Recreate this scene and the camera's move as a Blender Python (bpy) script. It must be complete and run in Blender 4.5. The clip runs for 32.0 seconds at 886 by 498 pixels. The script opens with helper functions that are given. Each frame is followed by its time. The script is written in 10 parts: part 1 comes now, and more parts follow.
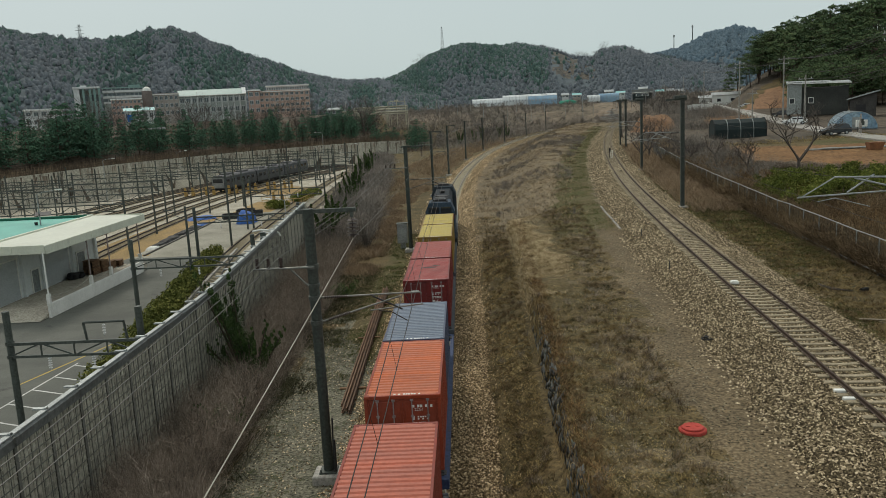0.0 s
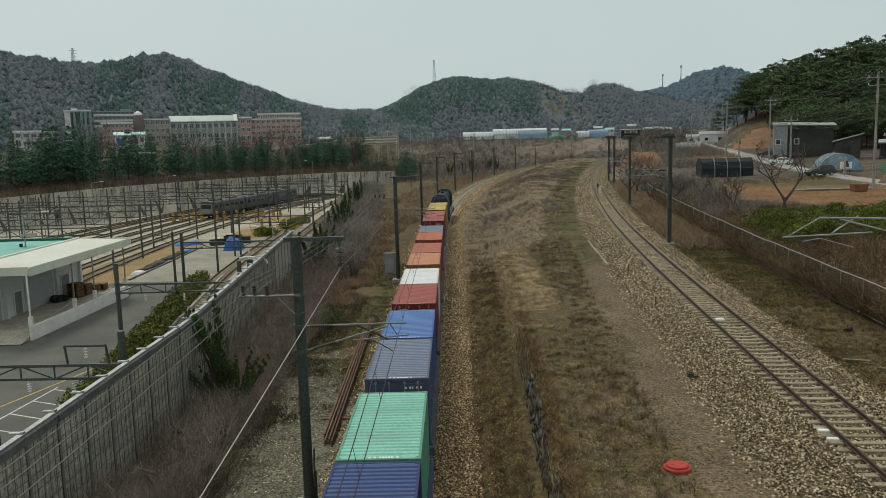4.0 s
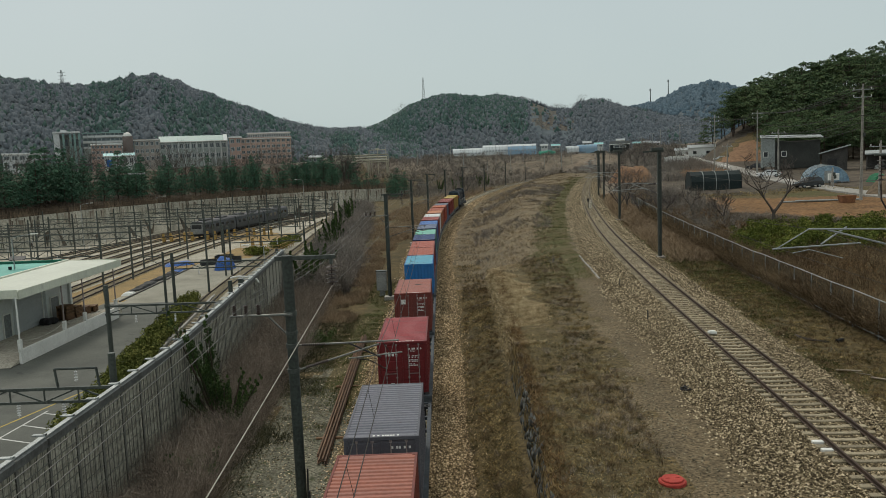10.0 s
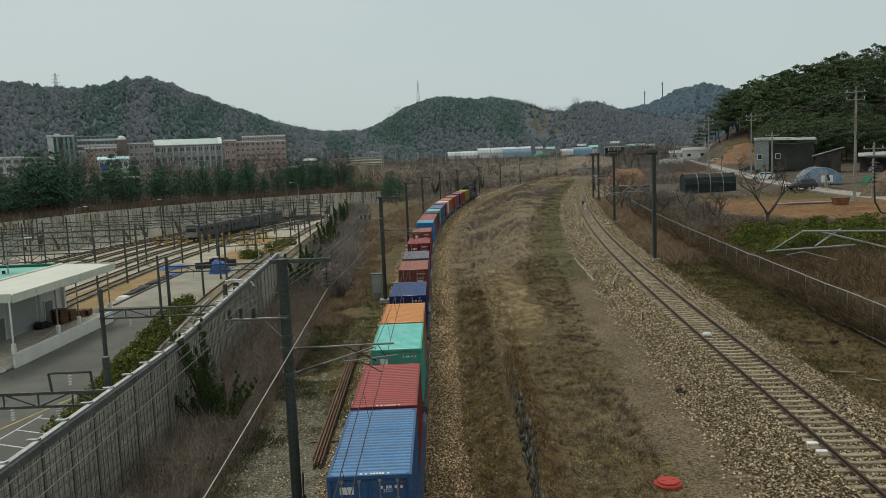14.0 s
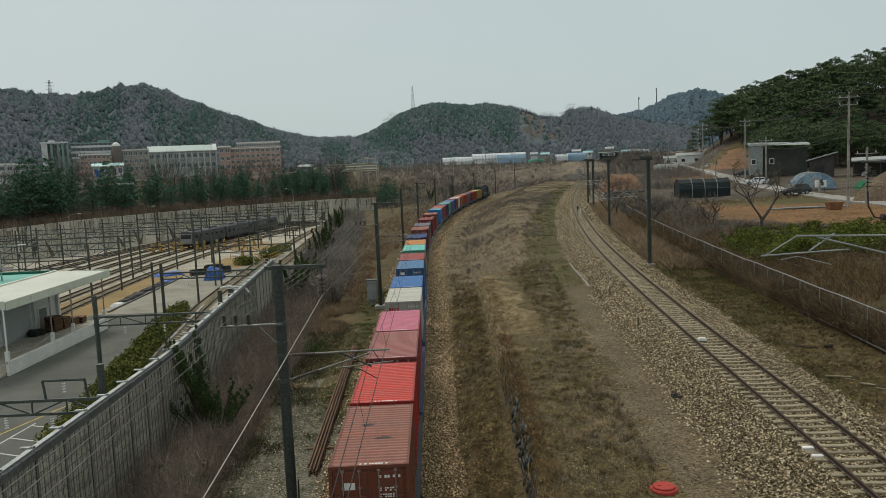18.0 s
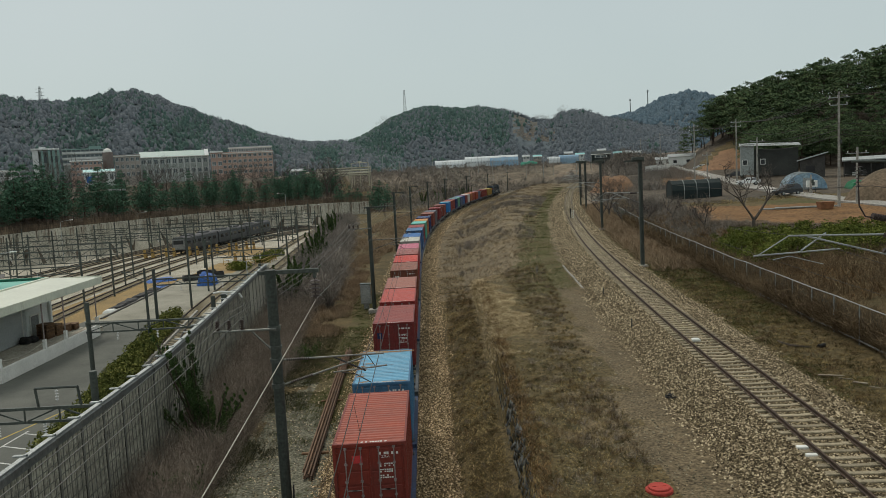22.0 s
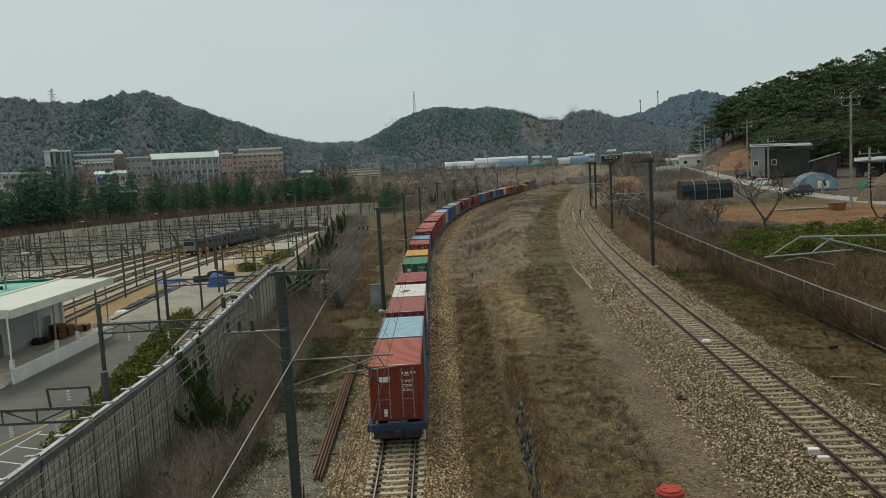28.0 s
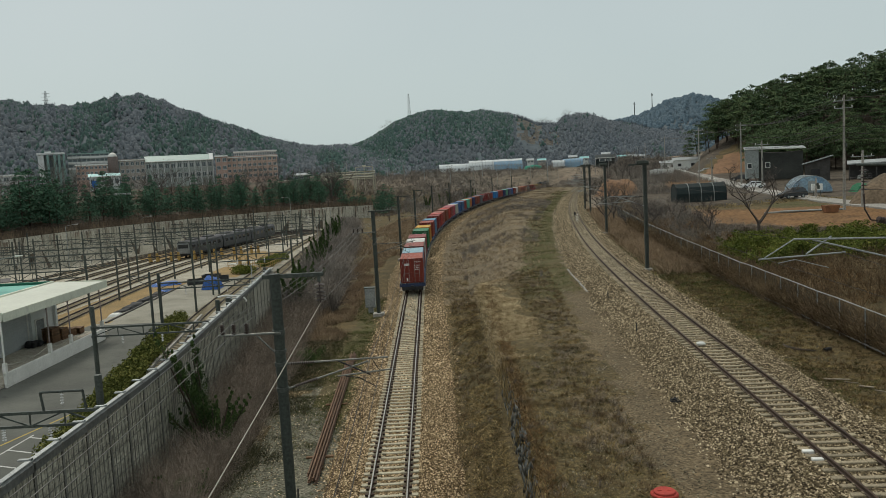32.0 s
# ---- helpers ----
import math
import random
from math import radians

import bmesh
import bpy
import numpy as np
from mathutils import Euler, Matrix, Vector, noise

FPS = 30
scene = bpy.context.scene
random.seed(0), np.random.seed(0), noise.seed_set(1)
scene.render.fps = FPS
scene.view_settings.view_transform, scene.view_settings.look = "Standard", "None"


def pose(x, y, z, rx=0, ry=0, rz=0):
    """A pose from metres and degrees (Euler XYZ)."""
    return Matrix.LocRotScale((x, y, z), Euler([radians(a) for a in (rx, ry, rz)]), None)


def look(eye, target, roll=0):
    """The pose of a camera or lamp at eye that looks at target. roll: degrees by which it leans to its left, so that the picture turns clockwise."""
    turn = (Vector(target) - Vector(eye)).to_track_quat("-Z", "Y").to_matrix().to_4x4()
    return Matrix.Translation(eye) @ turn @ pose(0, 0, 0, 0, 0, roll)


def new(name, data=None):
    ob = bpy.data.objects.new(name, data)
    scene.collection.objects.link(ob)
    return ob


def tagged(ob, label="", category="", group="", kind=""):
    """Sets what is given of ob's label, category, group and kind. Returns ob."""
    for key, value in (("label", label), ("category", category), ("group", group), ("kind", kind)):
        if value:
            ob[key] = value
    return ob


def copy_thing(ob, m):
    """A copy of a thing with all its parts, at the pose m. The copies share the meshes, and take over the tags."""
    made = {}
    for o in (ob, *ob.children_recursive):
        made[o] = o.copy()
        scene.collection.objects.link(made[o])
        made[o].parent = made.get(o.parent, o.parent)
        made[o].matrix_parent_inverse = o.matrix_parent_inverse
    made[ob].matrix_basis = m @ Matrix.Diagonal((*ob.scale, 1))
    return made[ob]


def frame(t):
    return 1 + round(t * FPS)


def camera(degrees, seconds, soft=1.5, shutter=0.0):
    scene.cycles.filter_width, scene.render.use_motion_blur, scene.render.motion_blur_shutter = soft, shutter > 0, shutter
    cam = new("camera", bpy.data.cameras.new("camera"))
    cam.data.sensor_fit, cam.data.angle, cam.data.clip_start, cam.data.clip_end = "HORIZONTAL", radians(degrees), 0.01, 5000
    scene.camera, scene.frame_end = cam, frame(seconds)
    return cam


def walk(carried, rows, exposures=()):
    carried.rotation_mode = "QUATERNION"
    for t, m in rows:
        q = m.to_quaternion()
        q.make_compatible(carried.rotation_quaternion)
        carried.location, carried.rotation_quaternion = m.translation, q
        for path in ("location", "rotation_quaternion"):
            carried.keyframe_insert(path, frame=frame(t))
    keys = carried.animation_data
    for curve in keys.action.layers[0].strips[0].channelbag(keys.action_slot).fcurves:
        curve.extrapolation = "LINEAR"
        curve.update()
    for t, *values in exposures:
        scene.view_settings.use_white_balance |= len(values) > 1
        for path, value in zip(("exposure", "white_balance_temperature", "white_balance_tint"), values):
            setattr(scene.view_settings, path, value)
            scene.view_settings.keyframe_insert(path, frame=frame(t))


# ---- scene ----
EXPOSURES = [(0.0, 0.08), (3.0, 0.07), (7.0, 0.02), (14.0, 0.0), (32.0, 0.0)]

# ---- camera: held by hand at the rail of an overbridge, it only turns ----
CAM_Z = 12.60
cam = camera(58.50, 32.0, soft=0.7)
walk(cam, [
    (0, pose(0, 0, CAM_Z, 80.005, 2.976, 2.066)),
    (0.5, pose(0, 0, CAM_Z, 80.298, 2.925, 1.923)),
    (1, pose(0, 0, CAM_Z, 80.519, 2.669, 1.572)),
    (1.5, pose(0, 0, CAM_Z, 80.529, 2.527, 1.403)),
    (2, pose(0, 0, CAM_Z, 80.621, 2.171, 1.321)),
    (2.5, pose(0, 0, CAM_Z, 80.892, 1.739, 1.383)),
    (3, pose(0, 0, CAM_Z, 81.357, 1.551, 1.447)),
    (3.5, pose(0, 0, CAM_Z, 81.838, 1.484, 1.392)),
    (5.5, pose(0, 0, CAM_Z, 82.963, 1.884, 1.300)),
    (6, pose(0, 0, CAM_Z, 83.086, 1.898, 1.210)),
    (6.5, pose(0, 0, CAM_Z, 83.169, 1.984, 1.147)),
    (7, pose(0, 0, CAM_Z, 83.218, 2.039, 1.087)),
    (7.5, pose(0, 0, CAM_Z, 83.324, 2.166, 1.028)),
    (8, pose(0, 0, CAM_Z, 83.384, 2.168, 0.995)),
    (8.5, pose(0, 0, CAM_Z, 83.425, 2.205, 0.951)),
    (9, pose(0, 0, CAM_Z, 83.417, 2.255, 0.865)),
    (9.5, pose(0, 0, CAM_Z, 83.428, 2.278, 0.799)),
    (10, pose(0, 0, CAM_Z, 83.418, 2.283, 0.667)),
    (10.5, pose(0, 0, CAM_Z, 83.401, 2.288, 0.632)),
    (11, pose(0, 0, CAM_Z, 83.377, 2.298, 0.561)),
    (11.5, pose(0, 0, CAM_Z, 83.395, 2.295, 0.462)),
    (12, pose(0, 0, CAM_Z, 83.440, 2.321, 0.391)),
    (12.5, pose(0, 0, CAM_Z, 83.463, 2.336, 0.386)),
    (13, pose(0, 0, CAM_Z, 83.480, 2.342, 0.375)),
    (13.5, pose(0, 0, CAM_Z, 83.547, 2.376, 0.293)),
    (14, pose(0, 0, CAM_Z, 83.609, 2.380, 0.300)),
    (14.5, pose(0, 0, CAM_Z, 83.660, 2.406, 0.262)),
    (16.5, pose(0, 0, CAM_Z, 83.806, 2.490, 0.104)),
    (17, pose(0, 0, CAM_Z, 83.890, 2.456, 0.043)),
    (17.5, pose(0, 0, CAM_Z, 83.979, 2.479, -0.010)),
    (18, pose(0, 0, CAM_Z, 84.013, 2.519, -0.065)),
    (18.5, pose(0, 0, CAM_Z, 84.084, 2.573, -0.100)),
    (19, pose(0, 0, CAM_Z, 84.145, 2.892, -0.177)),
    (19.5, pose(0, 0, CAM_Z, 84.208, 2.901, -0.272)),
    (20, pose(0, 0, CAM_Z, 84.255, 2.899, -0.329)),
    (20.5, pose(0, 0, CAM_Z, 84.277, 2.958, -0.433)),
    (21, pose(0, 0, CAM_Z, 84.270, 2.999, -0.521)),
    (21.5, pose(0, 0, CAM_Z, 84.265, 2.996, -0.616)),
    (22, pose(0, 0, CAM_Z, 84.217, 3.005, -0.605)),
    (22.5, pose(0, 0, CAM_Z, 84.122, 3.103, -0.527)),
    (23, pose(0, 0, CAM_Z, 84.040, 3.325, -0.355)),
    (23.5, pose(0, 0, CAM_Z, 84.019, 3.213, -0.296)),
    (24, pose(0, 0, CAM_Z, 83.994, 3.040, -0.191)),
    (24.5, pose(0, 0, CAM_Z, 83.995, 3.001, -0.004)),
    (25, pose(0, 0, CAM_Z, 84.005, 3.030, 0.153)),
    (25.5, pose(0, 0, CAM_Z, 84.028, 3.063, 0.215)),
    (27.5, pose(0, 0, CAM_Z, 84.260, 3.073, 0.158)),
    (28, pose(0, 0, CAM_Z, 84.337, 3.093, 0.087)),
    (28.5, pose(0, 0, CAM_Z, 84.373, 3.134, 0.069)),
    (29, pose(0, 0, CAM_Z, 84.400, 3.109, 0.003)),
    (29.5, pose(0, 0, CAM_Z, 84.404, 3.107, -0.034)),
    (30, pose(0, 0, CAM_Z, 84.426, 3.141, -0.083)),
    (30.5, pose(0, 0, CAM_Z, 84.456, 3.102, -0.118)),
    (31, pose(0, 0, CAM_Z, 84.453, 3.099, -0.176)),
    (31.5, pose(0, 0, CAM_Z, 84.445, 3.063, -0.249)),
    (32, pose(0, 0, CAM_Z, 84.507, 3.086, -0.297)),
], exposures=EXPOSURES)

# ---- overcast sky and one soft sun ----
world = bpy.data.worlds.new("overcast_sky")
scene.world = world
world.use_nodes = True
wn, wl = world.node_tree.nodes, world.node_tree.links
wn.clear()
w_out = wn.new("ShaderNodeOutputWorld")
w_bg = wn.new("ShaderNodeBackground")
w_sky = wn.new("ShaderNodeTexSky")
w_sky.sky_type = "NISHITA"
w_sky.sun_disc = False
w_sky.sun_elevation, w_sky.sun_rotation = radians(52), radians(-27)
w_sky.dust_density, w_sky.air_density = 4.0, 1.2
w_mul = wn.new("ShaderNodeMix")
w_mul.data_type = "RGBA"
w_mul.blend_type = "MULTIPLY"
w_mul.inputs[0].default_value = 1.0
w_mul.inputs[7].default_value = (0.10, 0.10, 0.10, 1)
w_mix = wn.new("ShaderNodeMix")
w_mix.data_type = "RGBA"
w_mix.inputs[0].default_value = 0.90
w_co = wn.new("ShaderNodeTexCoord")
w_sep = wn.new("ShaderNodeSeparateXYZ")
w_ramp = wn.new("ShaderNodeValToRGB")
w_ramp.color_ramp.elements[0].position, w_ramp.color_ramp.elements[0].color = 0.0, (0.508, 0.606, 0.61, 1)
w_ramp.color_ramp.elements[1].position, w_ramp.color_ramp.elements[1].color = 0.26, (0.512, 0.585, 0.592, 1)
w_ramp.color_ramp.elements.new(1.0).color = (0.80, 0.825, 0.78, 1)
w_cloud = wn.new("ShaderNodeTexNoise")
w_cloud.inputs["Scale"].default_value, w_cloud.inputs["Detail"].default_value = 2.2, 5
w_cmix = wn.new("ShaderNodeMix")
w_cmix.data_type = "RGBA"
w_cmix.blend_type = "OVERLAY"
w_cmix.inputs[0].default_value = 0.10
wl.new(w_co.outputs["Generated"], w_sep.inputs[0])
wl.new(w_co.outputs["Generated"], w_cloud.inputs["Vector"])
wl.new(w_sep.outputs["Z"], w_ramp.inputs[0])
wl.new(w_sky.outputs[0], w_mul.inputs[6])
wl.new(w_mul.outputs[2], w_mix.inputs[6])
wl.new(w_ramp.outputs[0], w_cmix.inputs[6])
wl.new(w_cloud.outputs["Fac"], w_cmix.inputs[7])
wl.new(w_cmix.outputs[2], w_mix.inputs[7])
wl.new(w_mix.outputs[2], w_bg.inputs[0])
w_bg.inputs[1].default_value = 1.0
wl.new(w_bg.outputs[0], w_out.inputs[0])
sun = new("sun", bpy.data.lights.new("sun", "SUN"))
sun.data.energy, sun.data.angle, sun.data.color = 1.4, radians(14), (1.0, 0.94, 0.83)
sun.matrix_world = look((-28, 55, 80), (0, 0, 0))


# ---- materials ----
def surf(name, c, c2=None, rough=0.85, metal=0.0, scale=1.0, fine=14.0, bump=0.25, rnd=0.0, space="Object", spec=0.3, amount=1.0,
         stain=None, stain_at=0.62, streak=False):
    """Principled surface with two scales of variation. scale and fine are in waves a metre."""
    m = bpy.data.materials.new(name)
    m.use_nodes = True
    n, k = m.node_tree.nodes, m.node_tree.links
    p = n["Principled BSDF"]
    p.inputs["Roughness"].default_value, p.inputs["Metallic"].default_value = rough, metal
    p.inputs["Specular IOR Level"].default_value = spec if space != "World" else 0.08
    if space == "World":
        co = n.new("ShaderNodeNewGeometry").outputs["Position"]
    else:
        co = n.new("ShaderNodeTexCoord").outputs["Object"]
    info = n.new("ShaderNodeObjectInfo")
    if space != "World":
        add = n.new("ShaderNodeVectorMath")
        add.operation = "MULTIPLY_ADD"
        k.new(info.outputs["Random"], add.inputs[0])
        add.inputs[1].default_value = (31, 17, 23)
        k.new(co, add.inputs[2])
        co = add.outputs[0]
    if streak:
        mp = n.new("ShaderNodeMapping")
        mp.inputs["Scale"].default_value = streak
        k.new(co, mp.inputs[0])
        co_s = mp.outputs[0]
    else:
        co_s = co
    c2 = c2 or tuple(v * 0.72 for v in c)
    big = n.new("ShaderNodeTexNoise")
    big.inputs["Scale"].default_value, big.inputs["Detail"].default_value = scale, 6
    big.inputs["Roughness"].default_value = 0.62
    small = n.new("ShaderNodeTexNoise")
    small.inputs["Scale"].default_value, small.inputs["Detail"].default_value = fine, 3
    k.new(co_s, big.inputs["Vector"])
    k.new(co, small.inputs["Vector"])
    r = n.new("ShaderNodeMapRange")
    r.inputs["From Min"].default_value, r.inputs["From Max"].default_value = 0.36, 0.64
    k.new(big.outputs["Fac"], r.inputs["Value"])
    mix = n.new("ShaderNodeMix")
    mix.data_type = "RGBA"
    mix.inputs[6].default_value, mix.inputs[7].default_value = (*c, 1), (*c2, 1)
    k.new(r.outputs[0], mix.inputs[0])
    r2 = n.new("ShaderNodeMapRange")
    r2.inputs["From Min"].default_value, r2.inputs["From Max"].default_value = 0.3, 0.7
    r2.inputs["To Min"].default_value, r2.inputs["To Max"].default_value = 1 - 0.32 * amount, 1 + 0.32 * amount
    k.new(small.outputs["Fac"], r2.inputs["Value"])
    val = n.new("ShaderNodeVectorMath")
    val.operation = "SCALE"
    k.new(mix.outputs[2], val.inputs[0])
    k.new(r2.outputs[0], val.inputs["Scale"])
    out = val.outputs[0]
    if stain:
        s = n.new("ShaderNodeTexNoise")
        s.inputs["Scale"].default_value, s.inputs["Detail"].default_value = scale * 2.3, 8
        s.inputs["Roughness"].default_value = 0.7
        k.new(co_s, s.inputs["Vector"])
        rs = n.new("ShaderNodeMapRange")
        rs.inputs["From Min"].default_value, rs.inputs["From Max"].default_value = stain_at, stain_at + 0.09
        k.new(s.outputs["Fac"], rs.inputs["Value"])
        ms = n.new("ShaderNodeMix")
        ms.data_type = "RGBA"
        ms.inputs[7].default_value = (*stain, 1)
        k.new(rs.outputs[0], ms.inputs[0])
        k.new(out, ms.inputs[6])
        out = ms.outputs[2]
    if rnd:
        rr = n.new("ShaderNodeMapRange")
        rr.inputs["To Min"].default_value, rr.inputs["To Max"].default_value = 1 - rnd, 1 + rnd
        k.new(info.outputs["Random"], rr.inputs["Value"])
        v2 = n.new("ShaderNodeVectorMath")
        v2.operation = "SCALE"
        k.new(out, v2.inputs[0])
        k.new(rr.outputs[0], v2.inputs["Scale"])
        out = v2.outputs[0]
    k.new(out, p.inputs["Base Color"])
    if bump:
        b = n.new("ShaderNodeBump")
        b.inputs["Strength"].default_value, b.inputs["Distance"].default_value = bump, 0.03
        k.new(small.outputs["Fac"], b.inputs["Height"])
        k.new(b.outputs[0], p.inputs["Normal"])
    return m


def islands(name, cols, rough=0.9, spec=0.05, tuft=2.2, patchy_by=0.0, own=1.0, drift=0.9):
    """A surface whose loose pieces each take a colour between those given (stones, leaves, blades)."""
    m = bpy.data.materials.new(name)
    m.use_nodes = True
    n, k = m.node_tree.nodes, m.node_tree.links
    p = n["Principled BSDF"]
    p.inputs["Roughness"].default_value = rough
    p.inputs["Specular IOR Level"].default_value = spec
    g = n.new("ShaderNodeNewGeometry")
    ramp = n.new("ShaderNodeValToRGB")
    while len(ramp.color_ramp.elements) < len(cols):
        ramp.color_ramp.elements.new(0.5)
    for i, c in enumerate(cols):
        ramp.color_ramp.elements[i].position = i / (len(cols) - 1)
        ramp.color_ramp.elements[i].color = (*c, 1)
    ns = n.new("ShaderNodeTexNoise")
    ns.inputs["Scale"].default_value = 0.35
    k.new(g.outputs["Position"], ns.inputs["Vector"])
    a = n.new("ShaderNodeMath")
    a.operation = "MULTIPLY_ADD"
    a.inputs[1].default_value = drift
    a.inputs[2].default_value = -0.5 * drift
    k.new(ns.outputs["Fac"], a.inputs[0])
    n2 = n.new("ShaderNodeTexNoise")
    n2.inputs["Scale"].default_value, n2.inputs["Detail"].default_value = tuft, 2
    k.new(g.outputs["Position"], n2.inputs["Vector"])
    a2 = n.new("ShaderNodeMath")
    a2.operation = "MULTIPLY_ADD"
    a2.inputs[1].default_value = patchy_by
    k.new(n2.outputs["Fac"], a2.inputs[0])
    s0 = n.new("ShaderNodeMath")
    s0.operation = "MULTIPLY_ADD"
    s0.inputs[1].default_value, s0.inputs[2].default_value = own, 0.5 - 0.5 * own - 0.5 * patchy_by
    k.new(g.outputs["Random Per Island"], s0.inputs[0])
    k.new(s0.outputs[0], a2.inputs[2])
    s = n.new("ShaderNodeMath")
    s.operation = "ADD"
    k.new(a2.outputs[0], s.inputs[0])
    k.new(a.outputs[0], s.inputs[1])
    k.new(s.outputs[0], ramp.inputs[0])
    k.new(ramp.outputs[0], p.inputs["Base Color"])
    return m


def stony(name, cols, size, gap_shade, share=0.5):
    """Bed of crushed stone: cells of about the given size in metres, each of its own tint and tilt, with the shade of
    the gaps painted dark between.
    """
    m = bpy.data.materials.new(name)
    m.use_nodes = True
    n, k = m.node_tree.nodes, m.node_tree.links
    p = n["Principled BSDF"]
    p.inputs["Roughness"].default_value, p.inputs["Specular IOR Level"].default_value = 0.9, 0.08
    co = n.new("ShaderNodeNewGeometry").outputs["Position"]
    cell = n.new("ShaderNodeTexVoronoi")
    cell.inputs["Scale"].default_value, cell.inputs["Randomness"].default_value = 1 / size, 1.0
    k.new(co, cell.inputs["Vector"])
    sep = n.new("ShaderNodeSeparateColor")
    k.new(cell.outputs["Color"], sep.inputs[0])
    big = n.new("ShaderNodeTexNoise")
    big.inputs["Scale"].default_value, big.inputs["Detail"].default_value = 0.45, 5
    k.new(co, big.inputs["Vector"])
    add = n.new("ShaderNodeMath")
    add.operation = "MULTIPLY_ADD"
    add.inputs[1].default_value = 0.7
    k.new(big.outputs["Fac"], add.inputs[0])
    sub = n.new("ShaderNodeMath")
    sub.operation = "SUBTRACT"
    sub.inputs[1].default_value = 0.35
    k.new(sep.outputs[0], sub.inputs[0])
    k.new(sub.outputs[0], add.inputs[2])
    ramp = n.new("ShaderNodeValToRGB")
    while len(ramp.color_ramp.elements) < len(cols):
        ramp.color_ramp.elements.new(0.5)
    for i, c in enumerate(cols):
        ramp.color_ramp.elements[i].position = i / (len(cols) - 1)
        ramp.color_ramp.elements[i].color = (*c, 1)
    k.new(add.outputs[0], ramp.inputs[0])
    # cell edges darkened: shade between the stones put into the colour
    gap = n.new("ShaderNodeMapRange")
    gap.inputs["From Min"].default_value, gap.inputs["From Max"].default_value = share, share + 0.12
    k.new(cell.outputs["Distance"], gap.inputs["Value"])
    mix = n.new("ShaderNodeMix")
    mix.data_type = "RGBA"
    mix.inputs[7].default_value = (*gap_shade, 1)
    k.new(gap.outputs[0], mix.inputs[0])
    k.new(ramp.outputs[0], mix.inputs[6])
    k.new(mix.outputs[2], p.inputs["Base Color"])
    b = n.new("ShaderNodeBump")
    b.invert = True
    b.inputs["Strength"].default_value, b.inputs["Distance"].default_value = 1.0, size * 0.7
    k.new(cell.outputs["Distance"], b.inputs["Height"])
    k.new(b.outputs[0], p.inputs["Normal"])
    return m


def glass(name, c, rough=0.08):
    m = surf(name, c, rough=rough, spec=0.6, bump=0, amount=0.2)
    return m


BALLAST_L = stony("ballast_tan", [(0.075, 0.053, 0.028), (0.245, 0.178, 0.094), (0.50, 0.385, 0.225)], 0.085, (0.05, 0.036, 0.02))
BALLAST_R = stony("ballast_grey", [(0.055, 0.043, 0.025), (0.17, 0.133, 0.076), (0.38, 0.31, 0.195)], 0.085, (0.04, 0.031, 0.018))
DRY_GRASS = surf("dry_grass_soil", (0.128, 0.094, 0.046), (0.07, 0.058, 0.03), scale=0.35, fine=6.0, bump=1.0, space="World", amount=1.9,
                 stain=(0.175, 0.128, 0.0581), stain_at=0.60)
MOUND = surf("dead_weeds_soil", (0.195, 0.153, 0.097), (0.122, 0.099, 0.066), scale=0.16, fine=3.0, bump=1.0, space="World", amount=1.8,
             stain=(0.2688, 0.2106, 0.1176), stain_at=0.6)
GREEN_GRASS = surf("thin_green_grass", (0.074, 0.07486, 0.0276), (0.108, 0.084, 0.044), scale=0.4, fine=6, bump=0.8, space="World", amount=1.6)
GRAVEL = surf("grey_gravel_soil", (0.165, 0.156, 0.116), (0.09, 0.088, 0.064), scale=1.1, fine=8, bump=1.0, space="World", amount=2.4,
              stain=(0.05, 0.058, 0.026), stain_at=0.55)
TRACK_PATH = surf("trodden_path", (0.152, 0.116, 0.07), (0.106, 0.083, 0.052), scale=0.5, fine=9, bump=1.0, space="World", amount=1.9,
                  stain=(0.185, 0.137, 0.08), stain_at=0.58)
SOIL = surf("ploughed_orange_soil", (0.20, 0.11, 0.05), (0.14, 0.082, 0.04), scale=0.2, fine=2.6, bump=1.0, space="World", amount=1.5, stain=(0.29, 0.19, 0.085), stain_at=0.62)
ASPHALT = surf("worn_asphalt", (0.135, 0.138, 0.122), (0.10, 0.103, 0.092), scale=0.25, fine=30, bump=0.15, space="World", amount=0.8,
               stain=(0.072, 0.071, 0.066), stain_at=0.6)
CONCRETE_YARD = surf("pale_yard_concrete", (0.30, 0.285, 0.235), (0.21, 0.20, 0.16), scale=0.2, fine=8, bump=0.3, space="World", stain=(0.16, 0.15, 0.125), stain_at=0.6)
YELLOW_SAND = surf("ochre_yard_soil", (0.31, 0.215, 0.10), (0.235, 0.17, 0.085), scale=0.25, fine=5, bump=0.4, space="World", stain=(0.20, 0.16, 0.10), stain_at=0.6)
YARD_BALLAST = surf("yard_ballast", (0.42, 0.39, 0.315), (0.30, 0.275, 0.22), scale=0.3, fine=9, bump=0.8, space="World", amount=1.6, stain=(0.15, 0.125, 0.095), stain_at=0.6)
BROWN_SLOPE = surf("brown_leaf_litter", (0.108, 0.086, 0.064), (0.074, 0.063, 0.049), scale=0.06, fine=0.9, bump=0.8, space="World", amount=1.5)
FAR_LAND = surf("far_fields", (0.19, 0.15, 0.11), (0.12, 0.108, 0.082), scale=0.02, fine=0.25, bump=0.3, space="World", amount=1.2)
# hillside colour shifted to blue-grey: distance haze mixed into the base colour
HILL_WOOD = surf("hazed_winter_wood", (0.11, 0.128, 0.14), (0.09, 0.114, 0.124), scale=0.012, fine=0.16, bump=0.6, space="World", amount=0.6)
